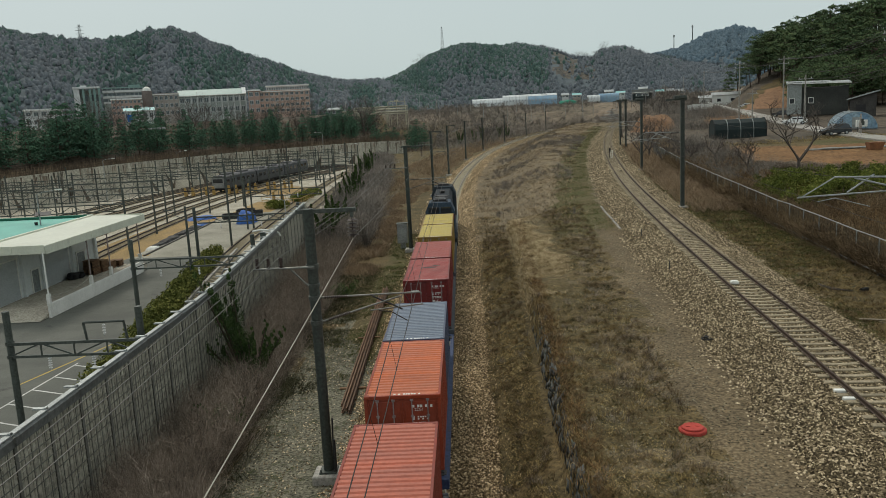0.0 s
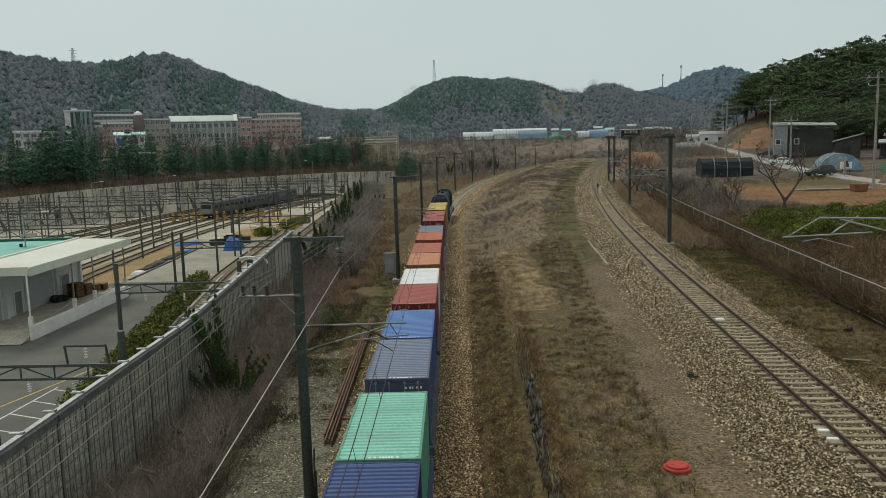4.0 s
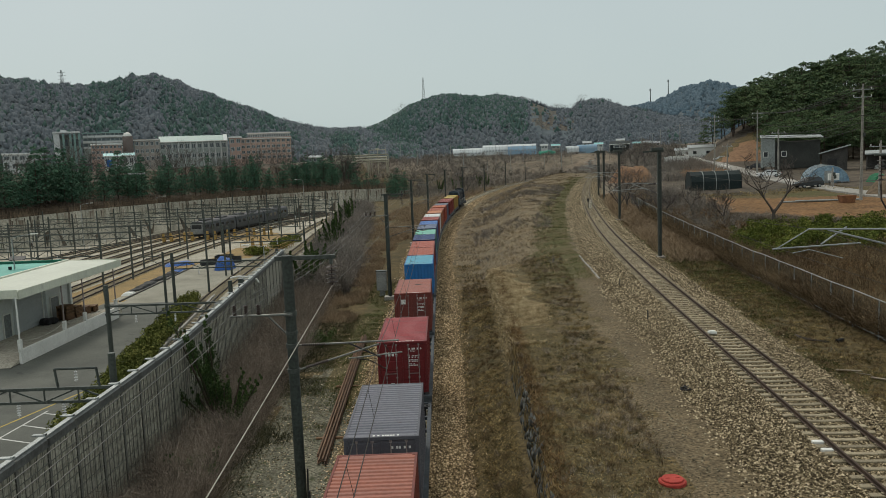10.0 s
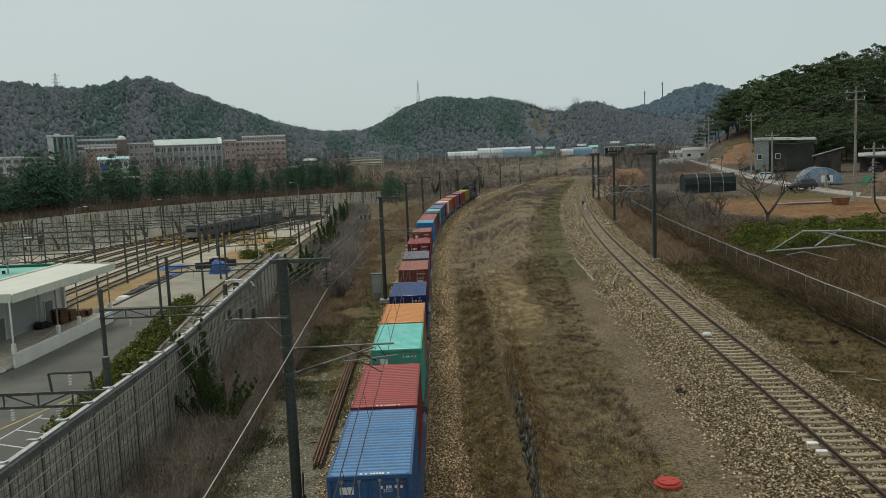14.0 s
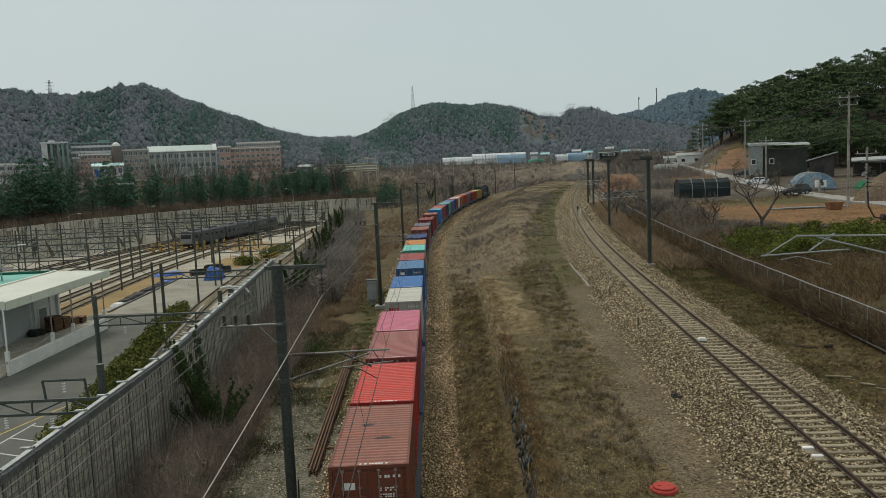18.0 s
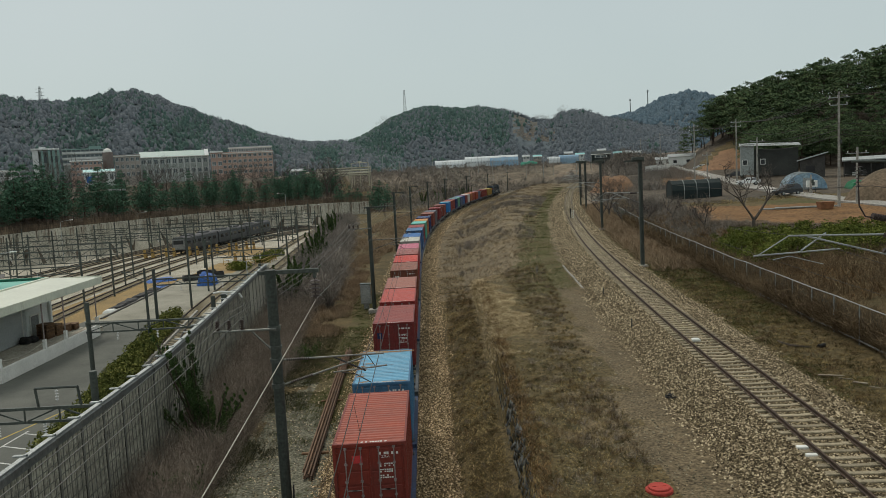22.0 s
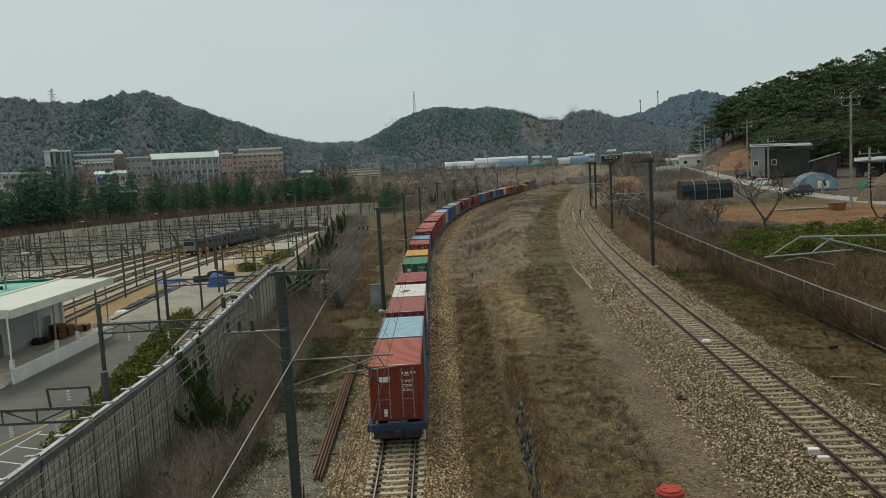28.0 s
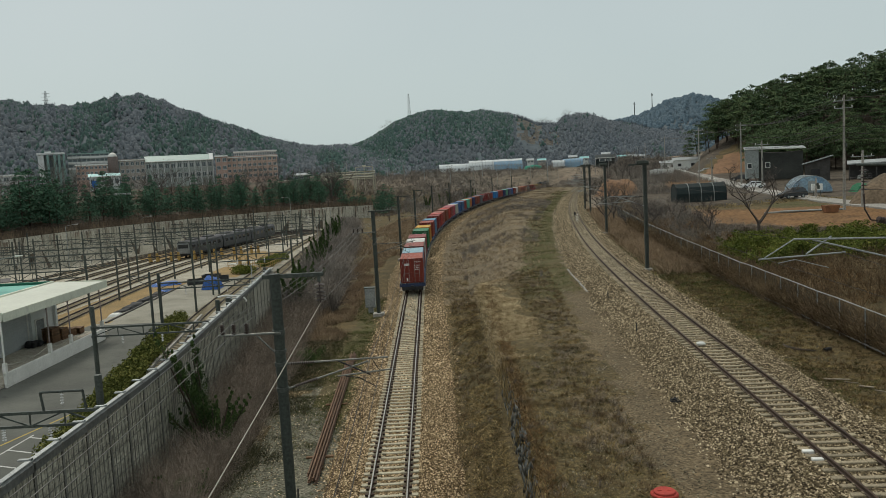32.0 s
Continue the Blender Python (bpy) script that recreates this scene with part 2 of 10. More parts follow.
CONCRETE = surf("weathered_concrete", (0.36, 0.345, 0.31), (0.25, 0.24, 0.215), scale=0.5, fine=9, bump=0.3, rnd=0.06)
CONC_WALL = surf("streaked_retaining_concrete", (0.48, 0.455, 0.38), (0.33, 0.312, 0.255), scale=0.35, fine=3, bump=0.3, space="World",
                 streak=(1.6, 1.6, 0.10), stain=(0.07, 0.062, 0.05), stain_at=0.53)
SLEEPER = surf("concrete_sleeper", (0.325, 0.275, 0.185), (0.215, 0.18, 0.12), scale=2, fine=22, bump=0.3, rnd=0.22)
SLEEPER_PALE = surf("pale_concrete_sleeper", (0.47, 0.43, 0.315), (0.36, 0.325, 0.235), scale=2, fine=22, bump=0.2, rnd=0.14)
RAIL_HEAD = surf("worn_rail_head", (0.42, 0.40, 0.37), (0.33, 0.31, 0.28), rough=0.38, metal=0.6, scale=0.5, fine=6, bump=0.03, amount=0.3)
RAIL_RUST = surf("rusty_rail", (0.075, 0.047, 0.032), (0.048, 0.033, 0.025), rough=0.8, scale=1, fine=16, bump=0.2)
RUST = surf("rust_steel", (0.23, 0.105, 0.05), (0.145, 0.07, 0.038), scale=1.5, fine=18, bump=0.3, rnd=0.25)
GALV = surf("dull_green_grey_steel", (0.08, 0.092, 0.081), (0.058, 0.067, 0.06), rough=0.6, metal=0.15, scale=0.8, fine=10, bump=0.08)
GALV_LIGHT = surf("galvanised_steel", (0.36, 0.38, 0.37), (0.27, 0.285, 0.28), rough=0.5, metal=0.4, scale=1.2, fine=14, bump=0.05)
DARK_STEEL = surf("dark_steel", (0.045, 0.045, 0.047), (0.03, 0.03, 0.03), rough=0.6, metal=0.3, scale=1.5, fine=16, bump=0.1)
ROD_STEEL = surf("dull_painted_rod", (0.27, 0.225, 0.21), (0.20, 0.165, 0.155), rough=0.6, bump=0.05)
PORCELAIN = surf("brown_porcelain", (0.06, 0.042, 0.036), rough=0.55, spec=0.3, bump=0, amount=0.3)
PORCELAIN_W = surf("white_porcelain", (0.7, 0.7, 0.68), rough=0.2, spec=0.6, bump=0, amount=0.2)
WIRE = surf("copper_wire", (0.04, 0.035, 0.03), rough=0.6, metal=0.3, bump=0, amount=0.2)
WIRE_PALE = surf("pale_cable", (0.42, 0.40, 0.34), rough=0.6, bump=0, amount=0.3)
WHITE = surf("white_paint", (0.74, 0.74, 0.70), (0.64, 0.64, 0.60), rough=0.6, scale=0.5, fine=8, bump=0.05, amount=0.35)
WHITE_LINE = surf("worn_road_paint", (0.60, 0.60, 0.57), (0.42, 0.42, 0.40), scale=1.5, fine=16, bump=0, space="World")
YELLOW_LINE = surf("worn_yellow_road_paint", (0.55, 0.42, 0.10), (0.42, 0.32, 0.09), scale=1.5, fine=16, bump=0, space="World")
BLACK = surf("black_rubber", (0.02, 0.02, 0.02), rough=0.7, bump=0.1)
RED_LID = surf("red_painted_lid", (0.42, 0.055, 0.04), (0.33, 0.045, 0.035), scale=4, fine=30, bump=0.2)
STONE_A = islands("ballast_stones_tan", [(0.035, 0.024, 0.012), (0.13, 0.092, 0.05), (0.30, 0.218, 0.122), (0.78, 0.61, 0.40)], patchy_by=0.0, drift=0.15)
STONE_B = islands("ballast_stones_grey", [(0.024, 0.018, 0.011), (0.085, 0.067, 0.04), (0.20, 0.158, 0.098), (0.60, 0.50, 0.34)], patchy_by=0.0, drift=0.2)
STONE_C = islands("dusty_loose_stones", [(0.045, 0.04, 0.027), (0.115, 0.10, 0.067), (0.27, 0.24, 0.17)], patchy_by=0.4, tuft=2, drift=0.5)
BLADE_DRY = islands("dry_blades", [(0.034, 0.034, 0.016), (0.09, 0.075, 0.035), (0.19, 0.143, 0.066), (0.30, 0.225, 0.105), (0.50, 0.38, 0.18)], patchy_by=1.5, tuft=1.3, own=0.7, drift=1.4)
BLADE_RED = islands("russet_blades", [(0.05, 0.032, 0.018), (0.15, 0.092, 0.046), (0.33, 0.21, 0.10)], patchy_by=1.4, tuft=1.0, own=0.8)
BLADE_GREEN = islands("green_blades", [(0.03, 0.04432, 0.0132), (0.064, 0.08077, 0.0229), (0.13, 0.128, 0.044)], patchy_by=1.0, tuft=1.5)
TWIG = islands("bare_twigs", [(0.09, 0.073, 0.058), (0.21, 0.173, 0.138), (0.38, 0.32, 0.26)], patchy_by=0.8, tuft=0.7)
LEAF_HEDGE = islands("hedge_leaves", [(0.04, 0.052, 0.016), (0.105, 0.12, 0.03), (0.23, 0.225, 0.07)], patchy_by=0.8)
LEAF_JUNIPER = islands("juniper_leaves", [(0.018, 0.036, 0.014), (0.048, 0.082, 0.027), (0.11, 0.16, 0.05)], patchy_by=0.5)
LEAF_PINE = islands("pine_needles", [(0.03, 0.055, 0.03), (0.075, 0.112, 0.054), (0.145, 0.18, 0.08)], patchy_by=0.9, tuft=0.22, own=0.5)
LEAF_BELT = islands("blue_green_pine_needles", [(0.032, 0.078, 0.052), (0.066, 0.134, 0.086), (0.10, 0.175, 0.105)], patchy_by=0.8, tuft=0.3, own=0.4)
# far crowns: the blue-grey of distance haze is put into their colours
LEAF_FAR = islands("hazed_bare_crowns", [(0.117, 0.136, 0.155), (0.137, 0.153, 0.168), (0.158, 0.168, 0.176)], patchy_by=1.0, tuft=0.012, own=0.35)
LEAF_FARPINE = islands("hazed_pine_crowns", [(0.054, 0.094, 0.09), (0.07, 0.114, 0.10), (0.092, 0.134, 0.112)], patchy_by=1.0, tuft=0.02, own=0.35)
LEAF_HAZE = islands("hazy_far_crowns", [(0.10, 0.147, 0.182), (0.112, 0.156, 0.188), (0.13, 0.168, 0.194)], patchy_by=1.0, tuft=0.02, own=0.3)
LEAF_SHRUB = islands("evergreen_shrub_leaves", [(0.035, 0.052, 0.012), (0.11, 0.138, 0.03), (0.24, 0.245, 0.06)], patchy_by=1.0, tuft=1.2)
BARK = surf("pine_bark", (0.075, 0.05, 0.038), (0.045, 0.033, 0.027), scale=2, fine=14, bump=0.6)
BARK_GREY = surf("grey_bark", (0.105, 0.088, 0.075), (0.07, 0.058, 0.05), scale=2, fine=14, bump=0.6)

LITTER = islands("dark_undergrowth", [(0.07475, 0.0575, 0.0414), (0.1437, 0.1081, 0.0782), (0.2357, 0.1782, 0.1207)], patchy_by=1.0, tuft=0.15)
STRAW_PALE = islands("bleached_straw", [(0.15, 0.113, 0.062), (0.39, 0.305, 0.178), (0.65, 0.535, 0.34)], patchy_by=1.2, tuft=1.2, own=0.7, drift=0.6)
MOSSY = islands("olive_weeds", [(0.022, 0.024, 0.013), (0.06, 0.06, 0.032), (0.135, 0.125, 0.07)], patchy_by=1.2, tuft=1.6, own=0.8)
TUSSOCK = islands("tussock_blades", [(0.03, 0.03, 0.015), (0.075, 0.064, 0.03), (0.17, 0.122, 0.055), (0.40, 0.30, 0.145)], patchy_by=2.0, tuft=2.2, own=0.4)
STRAW = islands("pale_straw", [(0.11, 0.08, 0.038), (0.30, 0.222, 0.11), (0.58, 0.455, 0.245)], patchy_by=1.3, tuft=1.0, own=0.8)
WIRE_GREY = surf("weathered_grey_wire", (0.12, 0.12, 0.11), rough=0.5, metal=0.3, bump=0, amount=0.2)
FENCE_RUST = surf("dark_rusty_mesh", (0.065, 0.047, 0.035), (0.045, 0.034, 0.027), scale=0.5, fine=6, bump=0.2)
TWIG_FAR = islands("far_twigs", [(0.098, 0.09, 0.082), (0.20, 0.178, 0.156), (0.355, 0.31, 0.26)], patchy_by=1.6, tuft=0.12, own=0.6)
FAR_WEED = islands("pale_dead_weeds", [(0.075, 0.06, 0.044), (0.245, 0.19, 0.125), (0.48, 0.38, 0.24)], patchy_by=1.4, tuft=0.5, own=0.8)
REED = islands("pinkish_dead_reeds", [(0.135, 0.098, 0.066), (0.27, 0.195, 0.128), (0.44, 0.335, 0.22)], patchy_by=1.0, tuft=0.8)
SPARE_RAIL = surf("brown_rusty_rail", (0.15, 0.085, 0.05), (0.09, 0.055, 0.035), scale=1.5, fine=18, bump=0.3, rnd=0.25)
GRID_STEEL = surf("grey_grid_steel", (0.16, 0.16, 0.14), (0.115, 0.115, 0.1), rough=0.6, metal=0.2, bump=0.05)
OLD_WOOD = surf("bleached_board", (0.24, 0.20, 0.145), (0.17, 0.145, 0.11), scale=2, fine=20, bump=0.3, rnd=0.3)
CANT_STEEL = surf("weathered_cantilever_steel", (0.21, 0.215, 0.195), (0.15, 0.155, 0.14), rough=0.55, metal=0.3, scale=1.2, fine=14, bump=0.05)
VINE = islands("brown_dead_vines", [(0.066, 0.0462, 0.0286), (0.1485, 0.1045, 0.0616), (0.275, 0.2035, 0.121)], patchy_by=1.3, tuft=0.6)


# ---- building blocks ----
class Shape:
    """Gathers vertices and faces of one mesh."""

    def __init__(self):
        self.v, self.f = [], []

    def add(self, vs, fs, m=None):
        o = len(self.v)
        self.v += [tuple(m @ Vector(p)) for p in vs] if m is not None else [tuple(p) for p in vs]
        self.f += [tuple(i + o for i in q) for q in fs]
        return self

    def box(self, c, s, m=None, bev=0.0):
        x, y, z = (q / 2 for q in s)
        cx, cy, cz = c
        if not bev:
            vs = [(cx + i * x, cy + j * y, cz + k * z) for k in (-1, 1) for j in (-1, 1) for i in (-1, 1)]
            fs = [(0, 2, 3, 1), (4, 5, 7, 6), (0, 1, 5, 4), (2, 6, 7, 3), (0, 4, 6, 2), (1, 3, 7, 5)]
            return self.add(vs, fs, m)
        b = min(bev, x * 0.9, y * 0.9, z * 0.9)
        vs, idx = [], {}
        for k in (-1, 1):
            for j in (-1, 1):
                for i in (-1, 1):
                    for a in range(3):
                        d = [x - b, y - b, z - b]
                        d[a] = (x, y, z)[a]
                        idx[(i, j, k, a)] = len(vs)
                        vs.append((cx + i * d[0], cy + j * d[1], cz + k * d[2]))
        fs = []
        for s_ in (-1, 1):
            q = [idx[(s_, j, k, 0)] for j, k in ((-1, -1), (1, -1), (1, 1), (-1, 1))]
            fs.append(tuple(q if s_ > 0 else q[::-1]))
            q = [idx[(i, s_, k, 1)] for i, k in ((-1, -1), (-1, 1), (1, 1), (1, -1))]
            fs.append(tuple(q if s_ > 0 else q[::-1]))
            q = [idx[(i, j, s_, 2)] for i, j in ((-1, -1), (1, -1), (1, 1), (-1, 1))]
            fs.append(tuple(q if s_ > 0 else q[::-1]))
        for i in (-1, 1):
            for j in (-1, 1):
                fs.append((idx[(i, j, -1, 0)], idx[(i, j, -1, 1)], idx[(i, j, 1, 1)], idx[(i, j, 1, 0)]))
            for k in (-1, 1):
                fs.append((idx[(i, -1, k, 0)], idx[(i, -1, k, 2)], idx[(i, 1, k, 2)], idx[(i, 1, k, 0)]))
        for j in (-1, 1):
            for k in (-1, 1):
                fs.append((idx[(-1, j, k, 1)], idx[(-1, j, k, 2)], idx[(1, j, k, 2)], idx[(1, j, k, 1)]))
        for i in (-1, 1):
            for j in (-1, 1):
                for k in (-1, 1):
                    fs.append(tuple(idx[(i, j, k, a)] for a in range(3)))
        return self.add(vs, fs, m)

    def rod(self, a, b, r, n=8, r2=None, cap=True):
        a, b = Vector(a), Vector(b)
        d = b - a
        if d.length < 1e-6:
            return self
        q = d.to_track_quat("Z", "Y").to_matrix()
        r2 = r if r2 is None else r2
        vs = []
        for p, rr in ((a, r), (b, r2)):
            for i in range(n):
                t = 2 * math.pi * i / n
                vs.append(p + q @ Vector((rr * math.cos(t), rr * math.sin(t), 0)))
        fs = [(i, (i + 1) % n, n + (i + 1) % n, n + i) for i in range(n)]
        if cap:
            fs += [tuple(range(n))[::-1], tuple(range(n, 2 * n))]
        return self.add(vs, fs)

    def path(self, pts, r, n=6):
        for a, b in zip(pts, pts[1:]):
            self.rod(a, b, r, n, cap=False)
        return self

    def beam(self, a, b, w, h, up=(0, 0, 1)):
        a, b = Vector(a), Vector(b)
        d = (b - a).normalized()
        s = d.cross(Vector(up))
        s = s.normalized() if s.length > 1e-4 else Vector((1, 0, 0))
        u = s.cross(d)
        vs = [p + s * i * w / 2 + u * k * h / 2 for p in (a, b) for i, k in ((-1, -1), (1, -1), (1, 1), (-1, 1))]
        return self.add(vs, [(0, 1, 2, 3), (7, 6, 5, 4), (0, 4, 5, 1), (1, 5, 6, 2), (2, 6, 7, 3), (3, 7, 4, 0)])

    def prism(self, prof, y0, y1, m=None):
        """A closed outline in x, z, drawn out along y."""
        n = len(prof)
        vs = [(x, y, z) for y in (y0, y1) for x, z in prof]
        fs = [(i, i + n, (i + 1) % n + n, (i + 1) % n) for i in range(n)] + [tuple(range(n)), tuple(range(n, 2 * n))[::-1]]
        return self.add(vs, fs, m)

    def disc(self, c, r, h, n=20, bev=0.0):
        cx, cy, cz = c
        rings = [(r, 0), (r, h - bev), (r - bev, h)] if bev else [(r, 0), (r, h)]
        vs = [(cx + rr * math.cos(2 * math.pi * i / n), cy + rr * math.sin(2 * math.pi * i / n), cz + z) for rr, z in rings for i in range(n)]
        fs = [(k * n + i, k * n + (i + 1) % n, (k + 1) * n + (i + 1) % n, (k + 1) * n + i) for k in range(len(rings) - 1) for i in range(n)]
        fs += [tuple(range(n))[::-1], tuple((len(rings) - 1) * n + i for i in range(n))]
        return self.add(vs, fs)

    def mesh(self, name, mat, smooth=False):
        me = bpy.data.meshes.new(name)
        me.from_pydata(self.v, [], self.f)
        for m in (mat if isinstance(mat, (list, tuple)) else [mat]):
            me.materials.append(m)
        if smooth:
            me.shade_smooth()
        me.update()
        return me


def part(name, shape, mat, parent=None, label="", smooth=False, at=None):
    me = shape.mesh(name, mat, smooth) if isinstance(shape, Shape) else shape
    ob = new(name, me)
    if parent is not None:
        ob.parent = parent
    if at is not None:
        ob.matrix_basis = at
    if label:
        tagged(ob, label)
    return ob


def thing(name, at, label, category, group="", kind=""):
    ob = new(name)
    ob.matrix_basis = at
    return tagged(ob, label, category, group, kind)


def setting(name, shape, mat, label="", category="", kind="structure", smooth=False):
    return tagged(part(name, shape, mat, smooth=smooth), label, category, "", kind)


def cloud(name, verts, faces, mat, smooth=False):
    """A mesh from numpy arrays of vertices (n, 3) and equal-sided faces (m, k)."""
    me = bpy.data.meshes.new(name)
    n, (m, k) = len(verts), faces.shape
    me.vertices.add(n)
    me.vertices.foreach_set("co", np.ascontiguousarray(verts, dtype=np.float32).ravel())
    me.loops.add(m * k)
    me.loops.foreach_set("vertex_index", np.ascontiguousarray(faces, dtype=np.int32).ravel())
    me.polygons.add(m)
    me.polygons.foreach_set("loop_start", np.arange(0, m * k, k, dtype=np.int32))
    for q in (mat if isinstance(mat, (list, tuple)) else [mat]):
        me.materials.append(q)
    me.update(calc_edges=True)
    me.validate()
    if smooth:
        me.shade_smooth()
    return me


RNG = np.random.default_rng(7)


def scatter_rocks(pts, size, bedded=False):
    """Rough eight-sided stones at pts (n, 3); bedded ones have no underside."""
    n = len(pts)
    base = np.array([(1, 0, 0), (0, 1, 0), (-1, 0, 0), (0, -1, 0), (0, 0, 1), (0, 0, -1)], float)
    v = base[None] * RNG.uniform(0.6, 1.35, (n, 6, 1)) + RNG.uniform(-0.25, 0.25, (n, 6, 3))
    s = RNG.uniform(0.6, 1.5, n) * size
    v = v * s[:, None, None] * np.array([1.0, 1.0, 0.85] if bedded else [1, 1, 0.7])
    a = RNG.uniform(0, 6.28, n)
    x = v[..., 0] * np.cos(a)[:, None] - v[..., 1] * np.sin(a)[:, None]
    y = v[..., 0] * np.sin(a)[:, None] + v[..., 1] * np.cos(a)[:, None]
    v = np.stack([x, y, v[..., 2]], -1) + pts[:, None, :]
    f = np.array([(0, 1, 4), (1, 2, 4), (2, 3, 4), (3, 0, 4), (1, 0, 5), (2, 1, 5), (3, 2, 5), (0, 3, 5)][:4 if bedded else 8])
    return v.reshape(-1, 3), (f[None] + 6 * np.arange(n)[:, None, None]).reshape(-1, 3)


def blades(pts, height, width, lean=0.5, per=5, spread=0.15):
    """Tufts of thin three-sided blades at pts."""
    n = len(pts) * per
    p = np.repeat(pts, per, 0) + np.c_[RNG.normal(0, spread, (n, 2)), np.zeros(n)]
    a = RNG.uniform(0, 6.28, n)
    h = height * RNG.uniform(0.45, 1.25, n)
    w = width * RNG.uniform(0.6, 1.3, n)
    side = np.c_[np.cos(a), np.sin(a), np.zeros(n)] * w[:, None] / 2
    b = RNG.uniform(0, 6.28, n)
    top = np.c_[np.cos(b) * lean * h, np.sin(b) * lean * h, h]
    v = np.stack([p - side, p + side, p + top], 1)
    return v.reshape(-1, 3), np.arange(3 * n).reshape(-1, 3)


def leaves(centres, radii, per, size, flat=0.75):
    """Clumps of small leaf faces round the given centres."""
    n = len(centres) * per
    c = np.repeat(centres, per, 0)
    r = np.repeat(radii, per)
    d = RNG.normal(0, 1, (n, 3))
    d /= np.linalg.norm(d, axis=1)[:, None]
    p = c + d * (r * RNG.uniform(0.35, 1.0, n) ** 0.6)[:, None] * np.array([1, 1, flat])
    u = RNG.normal(0, 1, (n, 3))
    u /= np.linalg.norm(u, axis=1)[:, None]
    w = np.cross(u, RNG.normal(0, 1, (n, 3)))
    w /= np.linalg.norm(w, axis=1)[:, None] + 1e-9
    s = (size * RNG.uniform(0.5, 1.4, n))[:, None]
    v = np.stack([p - u * s - w * s * 0.6, p + u * s * 1.5, p - u * s + w * s * 0.8], 1)
    return v.reshape(-1, 3), np.arange(3 * n).reshape(-1, 3)


def pads(centres, radii, per, size, flat=0.3, droop=0.25):
    """Flat, slightly drooping pads of needle tufts; most tufts look up and outwards."""
    n = len(centres) * per
    c = np.repeat(centres, per, 0)
    r = np.repeat(radii, per)
    a = RNG.uniform(0, 6.28, n)
    q = RNG.random(n) ** 0.55
    h = (1 - q * q) * flat - droop * q * q + RNG.normal(0, 0.10, n)
    p = c + np.c_[np.cos(a) * q * r, np.sin(a) * q * r, h * r]
    face = np.c_[np.cos(a) * q * 0.8, np.sin(a) * q * 0.8, np.full(n, 0.9)] + RNG.normal(0, 0.35, (n, 3))
    face /= np.linalg.norm(face, axis=1)[:, None]
    u = np.cross(face, RNG.normal(0, 1, (n, 3)))
    u /= np.linalg.norm(u, axis=1)[:, None] + 1e-9
    w = np.cross(face, u)
    s = (size * RNG.uniform(0.6, 1.4, n))[:, None]
    v = np.stack([p - u * s - w * s * 0.7, p + u * s * 1.3, p - u * s * 0.6 + w * s], 1)
    return v.reshape(-1, 3), np.arange(3 * n).reshape(-1, 3)


def smooth01(a, b, x):
    t = np.clip((np.asarray(x, float) - a) / (b - a), 0, 1)
    return t * t * (3 - 2 * t)


def polar(az, el, d):
    """A place at azimuth and elevation (degrees) and ground distance from the bridge."""
    a = radians(az)
    return Vector((d * math.sin(a), d * math.cos(a), CAM_Z + d * math.tan(radians(el))))


# ---- the plan: two tracks, walls, levels ----
def xl(y):
    """Middle of the lower track, on which the goods train runs. Rail head at z = 0."""
    y = np.asarray(y, float)
    return -2.30 - 0.0135 * y + 0.00052 * np.maximum(0, y - 92) ** 2


ZR = 3.0


# how the upper track bends: sideways metres per metre, along y
BEND_Y = np.array([-700, 0, 43, 75, 110, 196, 285, 400, 520, 5000], float)
BEND_S = np.array([0.04, 0.05, 0.065, 0.09, 0.124, 0.17, 0.196, 0.24, 0.30, 0.30])
TAB_Y = np.arange(-700, 5000, 1.0)
TAB_X = np.cumsum(np.interp(TAB_Y, BEND_Y, BEND_S))
TAB_X += 12.5 - np.interp(22.5, TAB_Y, TAB_X)


def xr(y):
    """Middle of the upper track. Rail head at z = ZR."""
    return np.interp(np.asarray(y, float), TAB_Y, TAB_X)


def x_wall(y):
    """Noise barrier."""
    y = np.asarray(y, float)
    return -13.30 - 0.0170 * y - 0.068 * np.maximum(0, y - 38)


def x_stone(y):
    return 2.42 + 0.013 * (np.asarray(y, float) - 15)


def x_fence(y):
    """Mesh fence that runs beside the upper track."""
    return xr(y) + 7.9


RET_TOP = np.array([3.2, 3.2, 3.5, 4.2, 4.0, 3.6, 3.4, 3.5, 3.3])
RET = np.array([(-130, 60), (-110, 120), (-94, 154), (-80, 176), (-72, 200), (-64, 228), (-50, 248), (-36, 255), (-22, 258)], float)


def behind_ret(x, y, tops=False):
    """Signed distance behind the big retaining wall of the yard (positive behind)."""
    x, y = np.asarray(x, float), np.asarray(y, float)
    best = np.full(np.broadcast(x, y).shape, 1e9)
    sign, top = np.ones_like(best), np.ones_like(best)
    for (ax, ay), (bx, by), ta, tb in zip(RET, RET[1:], RET_TOP, RET_TOP[1:]):
        dx, dy = bx - ax, by - ay
        t = np.clip(((x - ax) * dx + (y - ay) * dy) / (dx * dx + dy * dy), 0, 1)
        px, py = x - ax - t * dx, y - ay - t * dy
        d = np.hypot(px, py)
        s = np.where(dx * py - dy * px > 0, 1.0, -1.0)
        sign = np.where(d < best, s, sign)
        top = np.where(d < best, ta + (tb - ta) * t, top)
        best = np.minimum(best, d)
    return (best * sign, top) if tops else best * sign


def lattice(i, j, s):
    h = np.sin(i * 127.1 + j * 311.7 + s * 74.7) * 43758.5453
    return h - np.floor(h)


